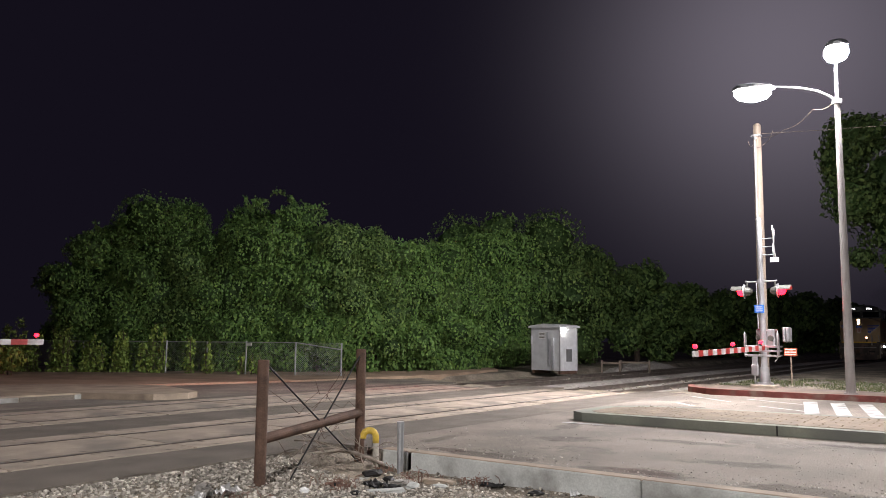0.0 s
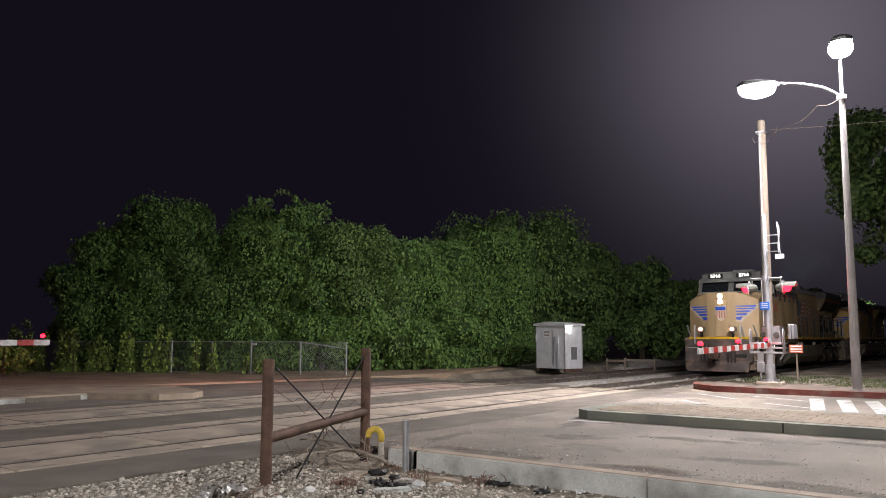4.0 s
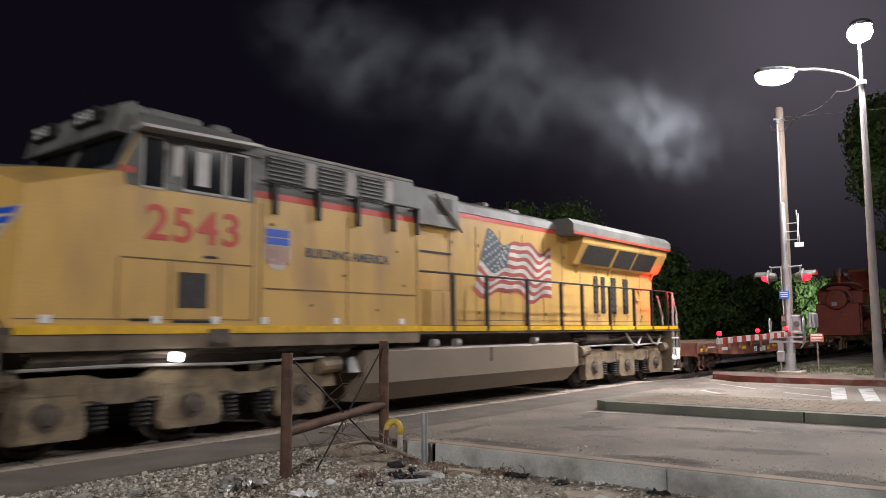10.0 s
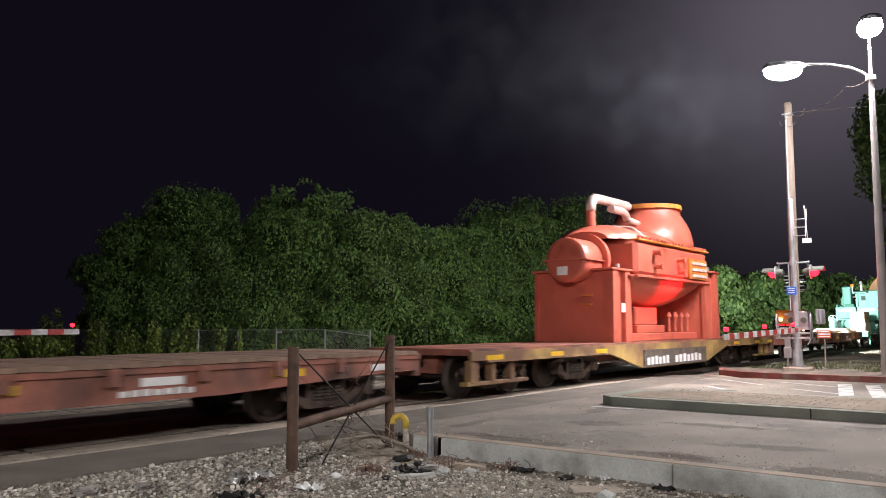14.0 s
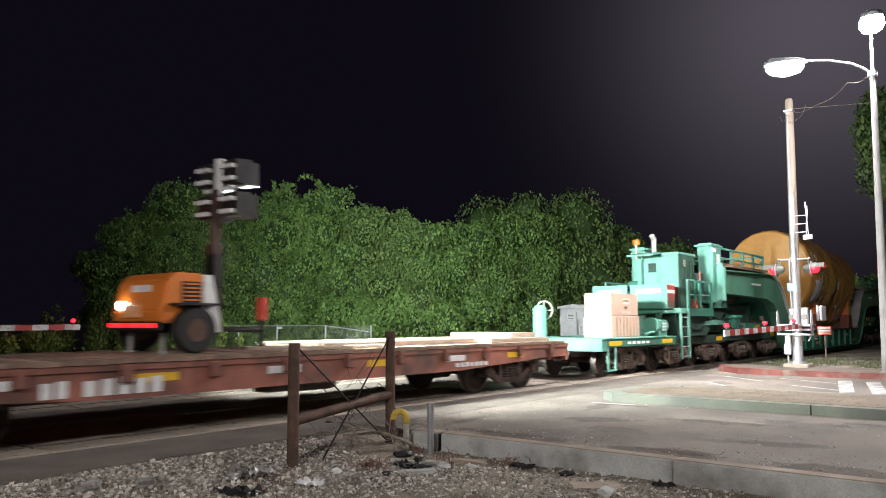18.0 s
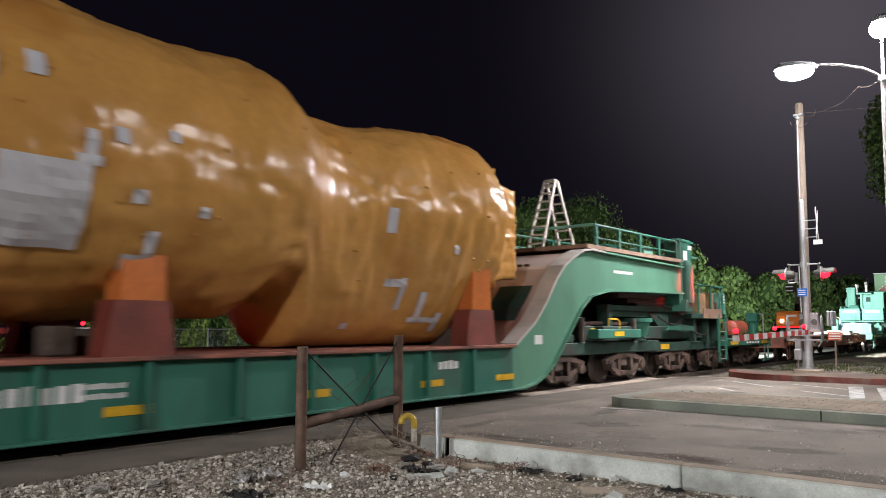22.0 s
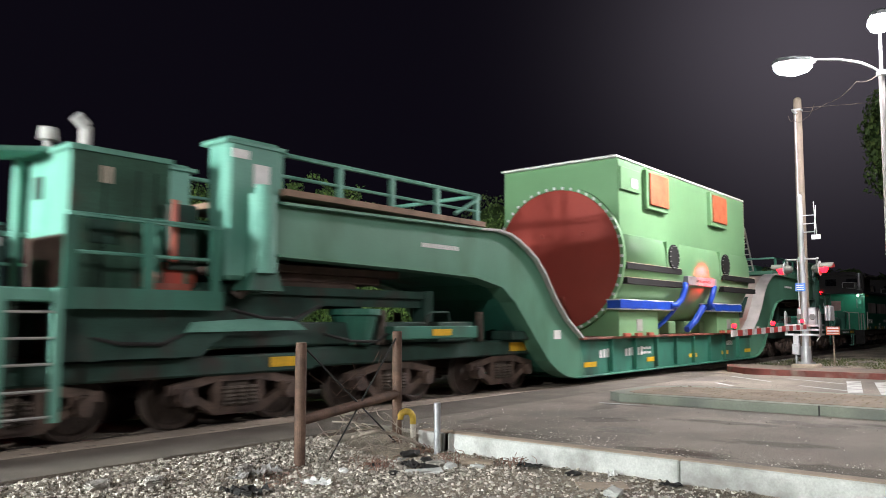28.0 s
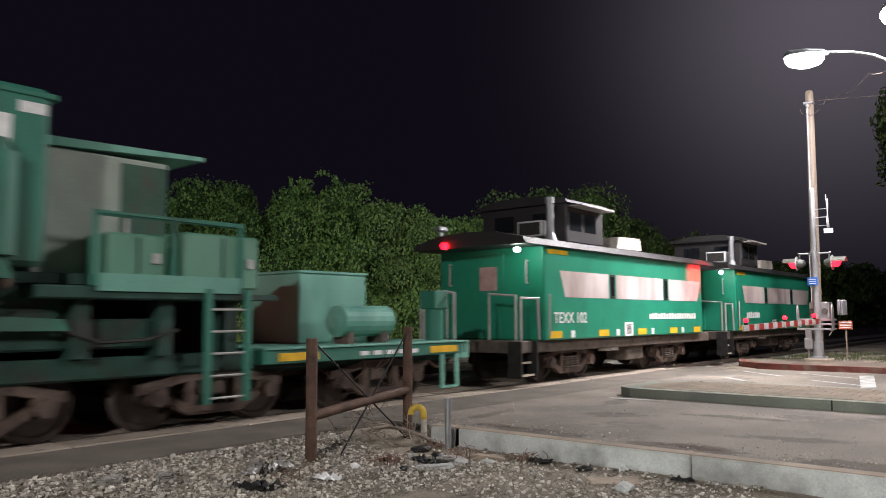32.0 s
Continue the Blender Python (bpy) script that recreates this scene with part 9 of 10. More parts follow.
        if kind == "green_tank":
            t = car("equipment_box", s + 36.9, "pale green equipment box on the end deck", "cabinet", "end deck equipment")
            bm = B()
            box(bm, 0.1, 1.7, -0.2, 1.2, z, z + 1.22, 0.02)
            part("body", bm, MINT, t)
            bm = B()
            box(bm, 0.08, 1.72, -0.22, 1.22, z + 1.22, z + 1.27, 0.01)
            part("lid", bm, MINT, t)
        else:
            t = car("equipment_box", s + 36.4, "rusty red equipment box on the end deck", "cabinet", "end deck equipment")
            bm = B()
            box(bm, 0.1, 1.3, 0.0, 1.0, z, z + 0.62, 0.02)
            part("body", bm, BROWN, t)
            bm = B()
            box(bm, 0.08, 1.32, -0.02, 1.02, z + 0.62, z + 0.66, 0.01)
            part("lid", bm, BROWN, t)
        t = car("brake_stand", s + 39.75, "green hand brake stand on the end deck", "brake stand", "end deck equipment")
        bm = B()
        rod(bm, (0, -0.9, z), (0, -0.9, z + 0.9), 0.17, 0.17, 14)
        box(bm, -0.2, 0.2, -1.1, -0.7, z + 0.6, z + 0.95, 0.02)
        part("stand", bm, GREEN, t)
        bm = B()
        bar(bm, [(0.25, -1.2, z), (0.25, -1.2, z + 0.9), (0.3, -0.9, z + 0.95)], 0.03)
        part("grab_rail", bm, RAILGREY, t)


heavy_car(113.8, "long green heavy duty car with goosenecks and low deck")
wrapped_turbine(125.4)
step_ladder(113.8 + 26.38, 3.5)
deck_gear(113.8, "crate")
deck_gear(113.8, "red_tank")
heavy_car(181.25, "long green heavy duty car carrying a green generator")
generator(192.7)
step_ladder(181.25 + 26.38, 3.5)
deck_gear(181.25, "blue")
deck_gear(181.25, "green_tank")


CABGREEN = surface("caboose_green_paint", (0.014, 0.22, 0.13), 0.4, 0, 1.5, 0.12, 40, 0.05, (0.01, 0.17, 0.1), 0.25)
CHARCOAL = surface("charcoal_paint", (0.026, 0.024, 0.024), 0.55, 0, 2, 0.2, 40, 0.08)


def caboose(s, first):
    t = car("caboose", s, "green caboose with white side band and charcoal cupola", "caboose")
    L = 8.9
    bm = B()
    box(bm, 0, L, -1.5, 1.5, 0.98, 3.1, 0.03)
    body = part("body", bm, CABGREEN, t, "green steel body")
    bm = B()
    prism(bm, [(-1.62, 3.06), (-1.55, 3.2), (-0.8, 3.36), (0, 3.4), (0.8, 3.36), (1.55, 3.2), (1.62, 3.06)], -0.85, L + 0.85, "x")
    part("roof", bm, CHARCOAL, t, "dark curved roof")
    bm = B()
    box(bm, -0.85, L + 0.85, -1.35, 1.35, 0.72, 0.98, 0.02)
    part("underframe", bm, UNDER, t)
    # white band with slanted ends, painted panels
    bm = B()
    for x0, x1 in ((0.65, 2.94), (3.34, 6.1), (6.48, 8.75)):
        a, b = (0.22 if x0 < 1 else 0), (0.25 if x1 > 8 else 0)
        bm.faces.new([bm.verts.new(p) for p in ((x0 + a, -1.506, 1.94), (x1 - b, -1.506, 1.94), (x1, -1.506, 2.54), (x0, -1.506, 2.54))])
    part("side_band", bm, surface("worn_white_band", (0.58, 0.52, 0.5), 0.5, 0, 1.2, 0.12, 40, 0.03, (0.36, 0.29, 0.26), 0.4, 3) if first else bpy.data.materials["worn_white_band"], body, "white painted side band")
    for x in (3.02, 6.17):
        bm = B()
        box(bm, x, x + 0.24, -1.515, -1.5, 1.94, 2.54, 0.006)
        w = part("window_frame", bm, BLACK, body)
        bm = B()
        box(bm, x + 0.04, x + 0.2, -1.522, -1.515, 2.0, 2.48)
        part("pane", bm, GLASS, w)
    if first:
        lettering("TEXX 102", 0.34, (1.1, -1.506, 1.36), t, WHITEP, 0, 0.003, "fleet_number")
        bars(t, 5.2, 1.42, 3.2, 18, 0.17, -1.505, WHITEP)
    else:
        bars(t, 1.0, 1.42, 1.4, 7, 0.22, -1.505, WHITEP)
    for i, x in enumerate((0.2, 1.1, 2.4, 3.3, 4.5, 5.3, 6.5, 7.3, 8.2)):
        patch(t, x, x + (0.5 if i % 2 == 0 else 0.16), 1.02, 1.18, -1.503, YELSTRIPE if i % 2 == 0 else WHITEP)
    patch(t, 3.75, 4.2, 1.0, 1.35, -1.504, WHITEP, "data_panel", "white data panel")
    patch(t, 0.15, 1.0, 2.9, 3.0, -1.504, YELSTRIPE, "marking")
    for x0, x1 in ((3.85, 4.1),):
        bm = B()
        for k in range(3):
            box(bm, x0 + k * 0.09, x0 + 0.05 + k * 0.09, -1.514, -1.51, 1.05, 1.3)
        part("panel_marks", bm, BLACK, t)
    # end wall: door, window, grab irons
    bm = B()
    box(bm, -0.03, 0.0, -0.42, 0.42, 1.0, 2.95, 0.008)
    d = part("end_door", bm, CABGREEN, t)
    bm = B()
    box(bm, -0.045, -0.03, -0.25, 0.25, 2.1, 2.65, 0.006)
    part("door_window", bm, surface("pinkish_pane", (0.4, 0.27, 0.26), 0.3) if first else GLASS, d)
    for y in (-1.1, 1.1):
        bm = B()
        bar(bm, [(-0.02, y, 2.25), (-0.1, y, 2.25), (-0.1, y, 2.75), (-0.02, y, 2.75)], 0.02)
        part("grab_iron", bm, RAILGREY, t)
    for sy in (-1, 1):
        handrail(t, [(-0.8, sy * 1.42, 1.0), (-0.8, sy * 1.42, 1.9), (-0.15, sy * 1.42, 1.9), (-0.15, sy * 1.45, 1.0)], 0.028, RAILGREY)
        handrail(t, [(-0.82, sy * 0.6, 1.0), (-0.82, sy * 0.6, 2.0), (-0.82, sy * 1.3, 1.95), (-0.82, sy * 1.3, 1.0)], 0.026, RAILGREY)
        handrail(t, [(0.12, sy * 1.55, 1.1), (0.12, sy * 1.56, 2.0)], 0.022, RAILGREY)
        bm = B()
        box(bm, -0.85, -0.25, *sorted((sy * 1.1, sy * 1.14)), 0.2, 0.98)
        st = part("step_well", bm, BLACK, t, "black step well")
        for i in range(3):
            bm = B()
            box(bm, -0.83, -0.27, *sorted((sy * (1.2 + 0.08 * (2 - i)), sy * 1.14)), 0.24 + i * 0.26, 0.27 + i * 0.26)
            part("tread", bm, UNDER, st)
            bm = B()
            box(bm, -0.83, -0.27, *sorted((sy * (1.23 + 0.08 * (2 - i)), sy * (1.2 + 0.08 * (2 - i)))), 0.235 + i * 0.26, 0.28 + i * 0.26)
            part("tread_edge", bm, FADEWHITE, st, "pale step edge")
        for x in (-0.85, -0.25):
            bm = B()
            box(bm, x - 0.02, x + 0.02, *sorted((sy * 1.12, sy * 1.46)), 0.2, 0.98)
            part("step_side", bm, BLACK, st)
    # cupola
    x0, x1 = 1.4, 3.2
    bm = B()
    box(bm, x0, x1, -1.25, 1.25, 3.25, 4.24, 0.04)
    cu = part("cupola", bm, CHARCOAL, t, "charcoal cupola")
    bm = B()
    prism(bm, [(-1.35, 4.2), (-1.3, 4.28), (-0.6, 4.42), (0.6, 4.42), (1.3, 4.28), (1.35, 4.2)], x0 - 0.12, x1 + 0.12, "x")
    part("cupola_roof", bm, CHARCOAL, cu)
    bm = B()
    prism(bm, [(x0 + 0.1, 4.12), (x0 + 0.15, 4.16), (x1 - 0.1, 4.16), (x1 - 0.1, 4.1)], -1.62, -1.25)
    part("awning", bm, RAILGREY, cu, "pale side awning")
    for a, b in ((x0 + 0.15, x0 + 0.7), (x0 + 0.85, x0 + 1.4)):
        bm = B()
        box(bm, a, b, -1.262, -1.25, 3.55, 4.0, 0.005)
        part("cupola_window", bm, GLASS, cu)
    for y in (-0.9, 0.25):
        bm = B()
        box(bm, x0 - 0.012, x0, y, y + 0.6, 3.6, 4.0, 0.004)
        part("cupola_window", bm, GLASS, cu)
    bm = B()
    box(bm, x0 - 0.45, x0, -0.85, -0.15, 3.4, 3.78, 0.02)
    ac = part("air_conditioner", bm, WHITEP, t, "boxy window air conditioner")
    bm = B()
    box(bm, x0 - 0.46, x0 - 0.45, -0.8, -0.2, 3.44, 3.74)
    part("grille", bm, DARKHOLE, ac)
    bm = B()
    rod(bm, (1.0, -1.05, 3.2), (1.0, -1.05, 4.15), 0.09, 0.09, 12)
    rod(bm, (1.0, -1.05, 3.2), (1.0, -1.05, 3.45), 0.18, 0.1, 12)
    rod(bm, (1.0, -1.05, 4.15), (1.0, -1.05, 4.3), 0.11, 0.11, 12)
    part("smoke_jack", bm, GALV, t, "galvanised smoke pipe")
    bm = B()
    prism(bm, [(4.6, 3.34), (4.7, 3.66), (6.0, 3.7), (6.1, 3.36)], -0.9, -0.1)
    part("roof_unit", bm, surface("ivory_unit", (0.6, 0.55, 0.47), 0.5) if first else bpy.data.materials["ivory_unit"], t, "ivory rooftop air unit")
    bm = B()
    rod(bm, (-0.86, 0.6, 3.12), (-0.92, 0.6, 3.12), 0.085, 0.085, 12)
    part("marker_lamp", bm, REDGLOW, t, "lit red marker lamp")
    bm = B()
    rod(bm, (-0.7, -1.3, 2.95), (-0.76, -1.3, 2.93), 0.05, 0.05, 12)
    part("porch_lamp", bm, glow("porch_lamp_glow", (0.9, 1.0, 0.92), 90) if first else bpy.data.materials["porch_lamp_glow"], t, "bright white porch lamp")
    bm = B()
    rod(bm, (-0.6, 0.95, 3.3), (-0.6, 0.95, 3.5), 0.05, 0.05, 8)
    box(bm, -0.75, -0.45, 0.85, 1.05, 3.5, 3.62, 0.03)
    part("horn", bm, GALV, t)
    bm = B()
    rod(bm, (3.6, -1.0, 0.62), (3.6, -1.0, 1.0), 0.16, 0.16, 12)
    rod(bm, (4.0, -1.0, 0.62), (4.0, -1.0, 1.0), 0.16, 0.16, 12)
    part("gas_bottle", bm, WHITEP, t)
    bm = B()
    box(bm, 4.4, 5.4, -1.2, -0.6, 0.35, 0.75, 0.03)
    part("battery_box", bm, UNDER, t)
    truck(t, 1.7)
    truck(t, L - 1.7)
    coupler(t, -0.8, -1)
    coupler(t, L + 0.8, 1)


caboose(224.0, True)
caboose(235.9, False)

# ---- plants and loose stone ----
def leaf_material(name, base):
    m = bpy.data.materials.new(name)
    m.use_nodes = True
    n, l = m.node_tree.nodes, m.node_tree.links
    b = n["Principled BSDF"]
    b.inputs["Roughness"].default_value = 0.6
    g, r = n.new("ShaderNodeNewGeometry"), n.new("ShaderNodeValToRGB")
    r.color_ramp.elements[0].color = (base[0] * 0.65, base[1] * 0.68, base[2] * 0.65, 1)
    r.color_ramp.elements[1].color = (base[0] * 1.5, base[1] * 1.3, base[2] * 1.15, 1)
    e = r.color_ramp.elements.new(0.6)
    e.color = (*base, 1)
    l.new(g.outputs["Random Per Island"], r.inputs["Fac"])
    l.new(r.outputs["Color"], b.inputs["Base Color"])
    b.inputs["Specular IOR Level"].default_value = 0.2
    return m


LEAF = leaf_material("ivy_leaf", (0.135, 0.245, 0.068))
LEAF2 = leaf_material("tree_leaf", (0.14, 0.23, 0.072))
# tree leaf darkened for one tree by the road that lamplight hardly reaches
LEAFDIM = leaf_material("dimmed_tree_leaf", (0.075, 0.12, 0.038))
CROWNSHADE = leaf_material("crown_shade", (0.045, 0.085, 0.026))
LEAFPALE = leaf_material("vine_leaf", (0.25, 0.36, 0.09))
BARK = surface("bark", (0.1, 0.075, 0.055), 0.9, 0, 5, 0.3, 30, 0.5)


def leaf_mesh(name, clumps, material, count, size, seed, floor=0.05):
    """Small bent leaves strewn over and inside lumps (x, y, z, rx, ry, rz), with an uneven outline and gaps."""
    rng = np.random.default_rng(seed)
    c = np.array(clumps)
    area = (c[:, 3] * c[:, 5] + c[:, 4] * c[:, 5] + c[:, 3] * c[:, 4])
    which = rng.choice(len(c), count, p=area / area.sum())
    d = rng.normal(size=(count, 3))
    d /= np.linalg.norm(d, axis=1)[:, None]
    depth = 1 - np.abs(rng.normal(0, 0.13, count))
    lump = 1 + 0.10 * np.sin(d[:, 0] * 9 + which) * np.sin(d[:, 1] * 8 + which * 2) + 0.09 * np.sin(d[:, 2] * 13 + which * 3) * np.sin(d[:, 0] * 11 + d[:, 1] * 7)
    p = c[which, :3] + d * c[which, 3:6] * (depth * lump)[:, None] + rng.normal(0, 0.06, (count, 3))
    keep = p[:, 2] > floor
    p, d = p[keep], d[keep]
    k = len(p)
    nrm = d + rng.normal(0, 0.55, (k, 3))
    nrm /= np.linalg.norm(nrm, axis=1)[:, None]
    up = rng.normal(0, 0.6, (k, 3)) + np.array((0, 0, -1.0))
    u = np.cross(nrm, up)
    u /= np.linalg.norm(u, axis=1)[:, None] + 1e-9
    v = np.cross(nrm, u)
    s = size * rng.uniform(0.55, 1.3, k)[:, None]
    base, tip = p - v * s * 0.75, p + v * s * 0.75
    l, r = p - u * s * 0.5 - nrm * s * 0.12 - v * s * 0.1, p + u * s * 0.5 - nrm * s * 0.12 - v * s * 0.1
    verts = np.stack([base, r, tip, l], 1).reshape(-1, 3)
    idx = np.arange(k * 4).reshape(-1, 4)
    faces = np.concatenate([idx[:, [0, 1, 2]], idx[:, [0, 2, 3]]])
    me = bpy.data.meshes.new(name)
    me.vertices.add(len(verts))
    me.vertices.foreach_set("co", verts.ravel())
    me.loops.add(len(faces) * 3)
    me.loops.foreach_set("vertex_index", faces.ravel())
    me.polygons.add(len(faces))
    me.polygons.foreach_set("loop_start", np.arange(0, len(faces) * 3, 3))
    me.materials.append(material)
    me.update()
    me.validate()
    return me


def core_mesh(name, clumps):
    """Solid lumps filling a crown, coloured dark for the shade between its leaves."""
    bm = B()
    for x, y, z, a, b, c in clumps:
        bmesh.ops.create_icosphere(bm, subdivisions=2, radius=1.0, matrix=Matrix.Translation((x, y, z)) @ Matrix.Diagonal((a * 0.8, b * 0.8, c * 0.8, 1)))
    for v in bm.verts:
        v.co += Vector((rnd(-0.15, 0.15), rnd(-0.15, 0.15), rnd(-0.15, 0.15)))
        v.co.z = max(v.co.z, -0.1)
    return link_mesh(name, bm, CROWNSHADE)


def tree(label, x, y, h, r, n, seed, material, low=0.0, size=0.15, lean=0.0):
    """A trunk with limbs and a lumpy crown from height low to h."""
    random.seed(seed)
    t = thing("tree", label, "tree", "trees along the track")
    bm = B()
    rod(bm, (x, y, -0.2), (x + lean * 0.3, y, h * 0.35), 0.24, 0.17, 10)
    rod(bm, (x + lean * 0.3, y, h * 0.35), (x + lean, y, h * 0.75), 0.17, 0.07, 10)
    part("trunk", bm, BARK, t)
    clumps = []
    mid = (h + low) / 2
    for i in range(n):
        a, k = rnd(0, 6.28), rnd(0, 1) ** 0.5
        zz = low + (h - low) * rnd(0.1, 0.95)
        wide = math.sqrt(max(0.08, 1 - ((zz - mid) / (h - low) * 2 * 0.92) ** 2)) if low > 0.5 else math.sqrt(max(0.12, 1 - (max(0, zz - h * 0.35) / (h * 0.7)) ** 2))
        c = rnd(0.17, 0.38) * r
        clumps.append((x + lean + math.cos(a) * k * wide * (r - c * 0.7), y + math.sin(a) * k * wide * (r - c * 0.7), min(max(zz, low + c * 0.6), h - c), c * rnd(0.9, 1.3), c * rnd(0.9, 1.3), c * rnd(0.8, 1.15)))
    clumps.append((x + lean, y, mid, r * 0.6, r * 0.6, (h - low) * 0.36))
    for i in range(5):
        bm = B()
        q = clumps[i]
        z0 = min(h * 0.5, max(low * 0.9, q[2] - 1.2))
        rod(bm, (x + lean * 0.5, y, z0), q[:3], 0.07, 0.02, 7)
        part("limb", bm, BARK, t)
    o = new("crown", leaf_mesh("crown", clumps, material, int(5200 * r * (h - low) / 16 * (0.15 / size) ** 1.6 * 1.6), size, seed))
    o.parent = t
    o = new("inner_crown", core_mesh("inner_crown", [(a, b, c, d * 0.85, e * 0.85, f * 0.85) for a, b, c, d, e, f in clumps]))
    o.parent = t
    return t


def strands(seed, pts, material):
    """Trailing shoots that stick out of the ivy."""
    random.seed(seed)
    t = thing("ivy_shoots", "loose ivy shoots sticking out of the hedge", "ivy", "ivy shoots")
    clumps = []
    for x, y, z in pts:
        p = Vector((x, y, z))
        d = Vector((rnd(-0.6, 0.6), rnd(-0.6, 0.3), rnd(0.2, 1.0))).normalized()
        line = [p.copy()]
        for i in range(9):
            d = (d + Vector((rnd(-0.3, 0.3), rnd(-0.3, 0.3), -0.17))).normalized()
            p = p + d * 0.14
            line.append(p.copy())
            clumps.append((*p, 0.07, 0.07, 0.07))
        bm = B()
        bar(bm, line, 0.008, 4)
        part("stem", bm, BARK, t)
    o = new("leaves", leaf_mesh("leaves", clumps, material, len(clumps) * 5, 0.1, seed))
    o.parent = t


TREES = [  # x, y, height, radius, lumps, leaf, low, size
    (18.0, 33.4, 6.4, 2.1, 16, LEAF, 0, 0.097), (19.2, 32.6, 7.0, 2.0, 18, LEAF, 0, 0.095), (21.7, 30.6, 7.5, 2.1, 18, LEAF2, 0, 0.095), (24.0, 28.2, 7.5, 2.0, 18, LEAF, 0, 0.095), (25.7, 26.2, 7.2, 2.0, 16, LEAF, 0, 0.095), (27.5, 24.5, 6.5, 1.9, 16, LEAF2, 0, 0.095), (36.9, 24.6, 7.6, 2.4, 18, LEAF, 0, 0.097), (20.3, 32.1, 8.0, 2.7, 20, LEAF, 0, 0.097), (22.9, 29.4, 7.9, 2.6, 20, LEAF, 0, 0.097), (24.8, 27.4, 7.9, 2.3, 18, LEAF, 0, 0.097),
    (26.4, 25.2, 6.9, 2.2, 18, LEAF2, 0, 0.097), (28.4, 24.0, 6.3, 2.2, 16, LEAF, 0, 0.097), (31.4, 23.7, 6.5, 2.4, 18, LEAF, 0, 0.097), (35.4, 24.4, 7.4, 2.8, 18, LEAF, 0, 0.12),
    (42.5, 26.5, 10.1, 4.8, 34, LEAF2, 0.2, 0.14), (38.5, 25.0, 8.0, 2.8, 18, LEAF, 0, 0.13), (45.5, 25.5, 8.6, 3.0, 18, LEAF2, 0, 0.15), (30.0, 25.2, 6.9, 2.3, 18, LEAF2, 0, 0.097), (33.4, 24.9, 7.0, 2.4, 18, LEAF, 0, 0.097), (49.6, 24.0, 8.5, 3.2, 18, LEAF2, 0.3, 0.19), (55.6, 23.2, 7.5, 3.0, 16, LEAF2, 0, 0.21), (61.5, 23.0, 6.9, 3.2, 14, LEAF2, 0, 0.23),
    (68.0, 23.0, 6.8, 3.6, 12, LEAF2, 0, 0.26), (77.0, 23.5, 7.0, 4.2, 12, LEAF2, 0, 0.3), (88.0, 24.5, 7.4, 4.8, 12, LEAF2, 0, 0.34), (101.0, 24.5, 8.0, 5.5, 12, LEAF2, 0, 0.4), (118.0, 24.5, 8.4, 6.5, 12, LEAF2, 0, 0.5), (140.0, 25, 9, 8, 12, LEAF2, 0, 0.6),
    (41.5, 4.3, 12.8, 3.6, 18, LEAFDIM, 4.2, 0.17), (52.0, 1.0, 11.0, 4.5, 14, LEAF2, 1.5, 0.26), (66.0, 3.0, 9.0, 4.5, 12, LEAF2, 1.0, 0.32), (95.0, 1.0, 9.0, 6.5, 12, LEAF2, 0.5, 0.45)]
for i, (x, y, h, r, n, mt, low, size) in enumerate(TREES):
    r, n = (r * 1.18, n + 8) if y > 20 else (r, n)
    tree(("dense ivy covered tree growing down to the ground" if mt is LEAF else "leafy green tree with a rounded crown"), x, y, h, r, n, 100 + i, mt, low, size)
strands(5, [(17.2 + rnd(-1.6, 1.6), 32.2 + rnd(-1, 1), rnd(3.0, 5.6)) for i in range(10)], LEAF)
strands(6, [(rnd(18.6, 21.5), 30.2 + rnd(-0.5, 0.8), rnd(5.5, 7.6)) for i in range(12)], LEAF)
strands(7, [(rnd(21.6, 25.9), 26.6 + rnd(-0.6, 0.8), rnd(5.5, 7.8)) for i in range(18)], LEAF)


def hedge_foot():
    """Ivy that fills the hedge down to the ground."""
    rng = random.Random(77)
    line = [(16.9, 34.6), (19.3, 31.8), (21.2, 29.2), (23.2, 26.9), (25.2, 24.6), (27.6, 22.9), (31.0, 22.4), (36.0, 23.4)]
    for (x0, y0), (x1, y1) in zip(line, line[1:]):
        clumps = []
        for i in range(12):
            u = rng.random()
            clumps.append((x0 + (x1 - x0) * u + rng.uniform(-0.3, 0.5), y0 + (y1 - y0) * u + rng.uniform(-0.3, 0.5), rng.uniform(0.2, 2.4), rng.uniform(0.5, 0.9), rng.uniform(0.5, 0.9), rng.uniform(0.5, 0.9)))
        t = thing("ivy_hedge", "dense green ivy growing down to the ground", "ivy", "ivy hedge")
        o = new("foliage", leaf_mesh("foliage", clumps, LEAF, 7000, 0.115, int(x0 * 10)))
        o.parent = t
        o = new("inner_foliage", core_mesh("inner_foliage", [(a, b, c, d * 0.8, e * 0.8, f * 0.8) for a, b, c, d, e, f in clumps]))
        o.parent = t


hedge_foot()


def vines(name, spots, count, seed):
    t = thing(name, "pale green vines climbing the chain link fence", "vine", "fence vines")
    o = new("foliage", leaf_mesh("foliage", spots, LEAFPALE, count, 0.11, seed))
    o.parent = t
    for x, y, z, a, b, c in spots:
        bm = B()
        bar(bm, [(x, y, 0), (x + rnd(-0.1, 0.1), y, z), (x + rnd(-0.2, 0.2), y, z + c)], 0.012, 5)
        part("stem", bm, BARK, t)


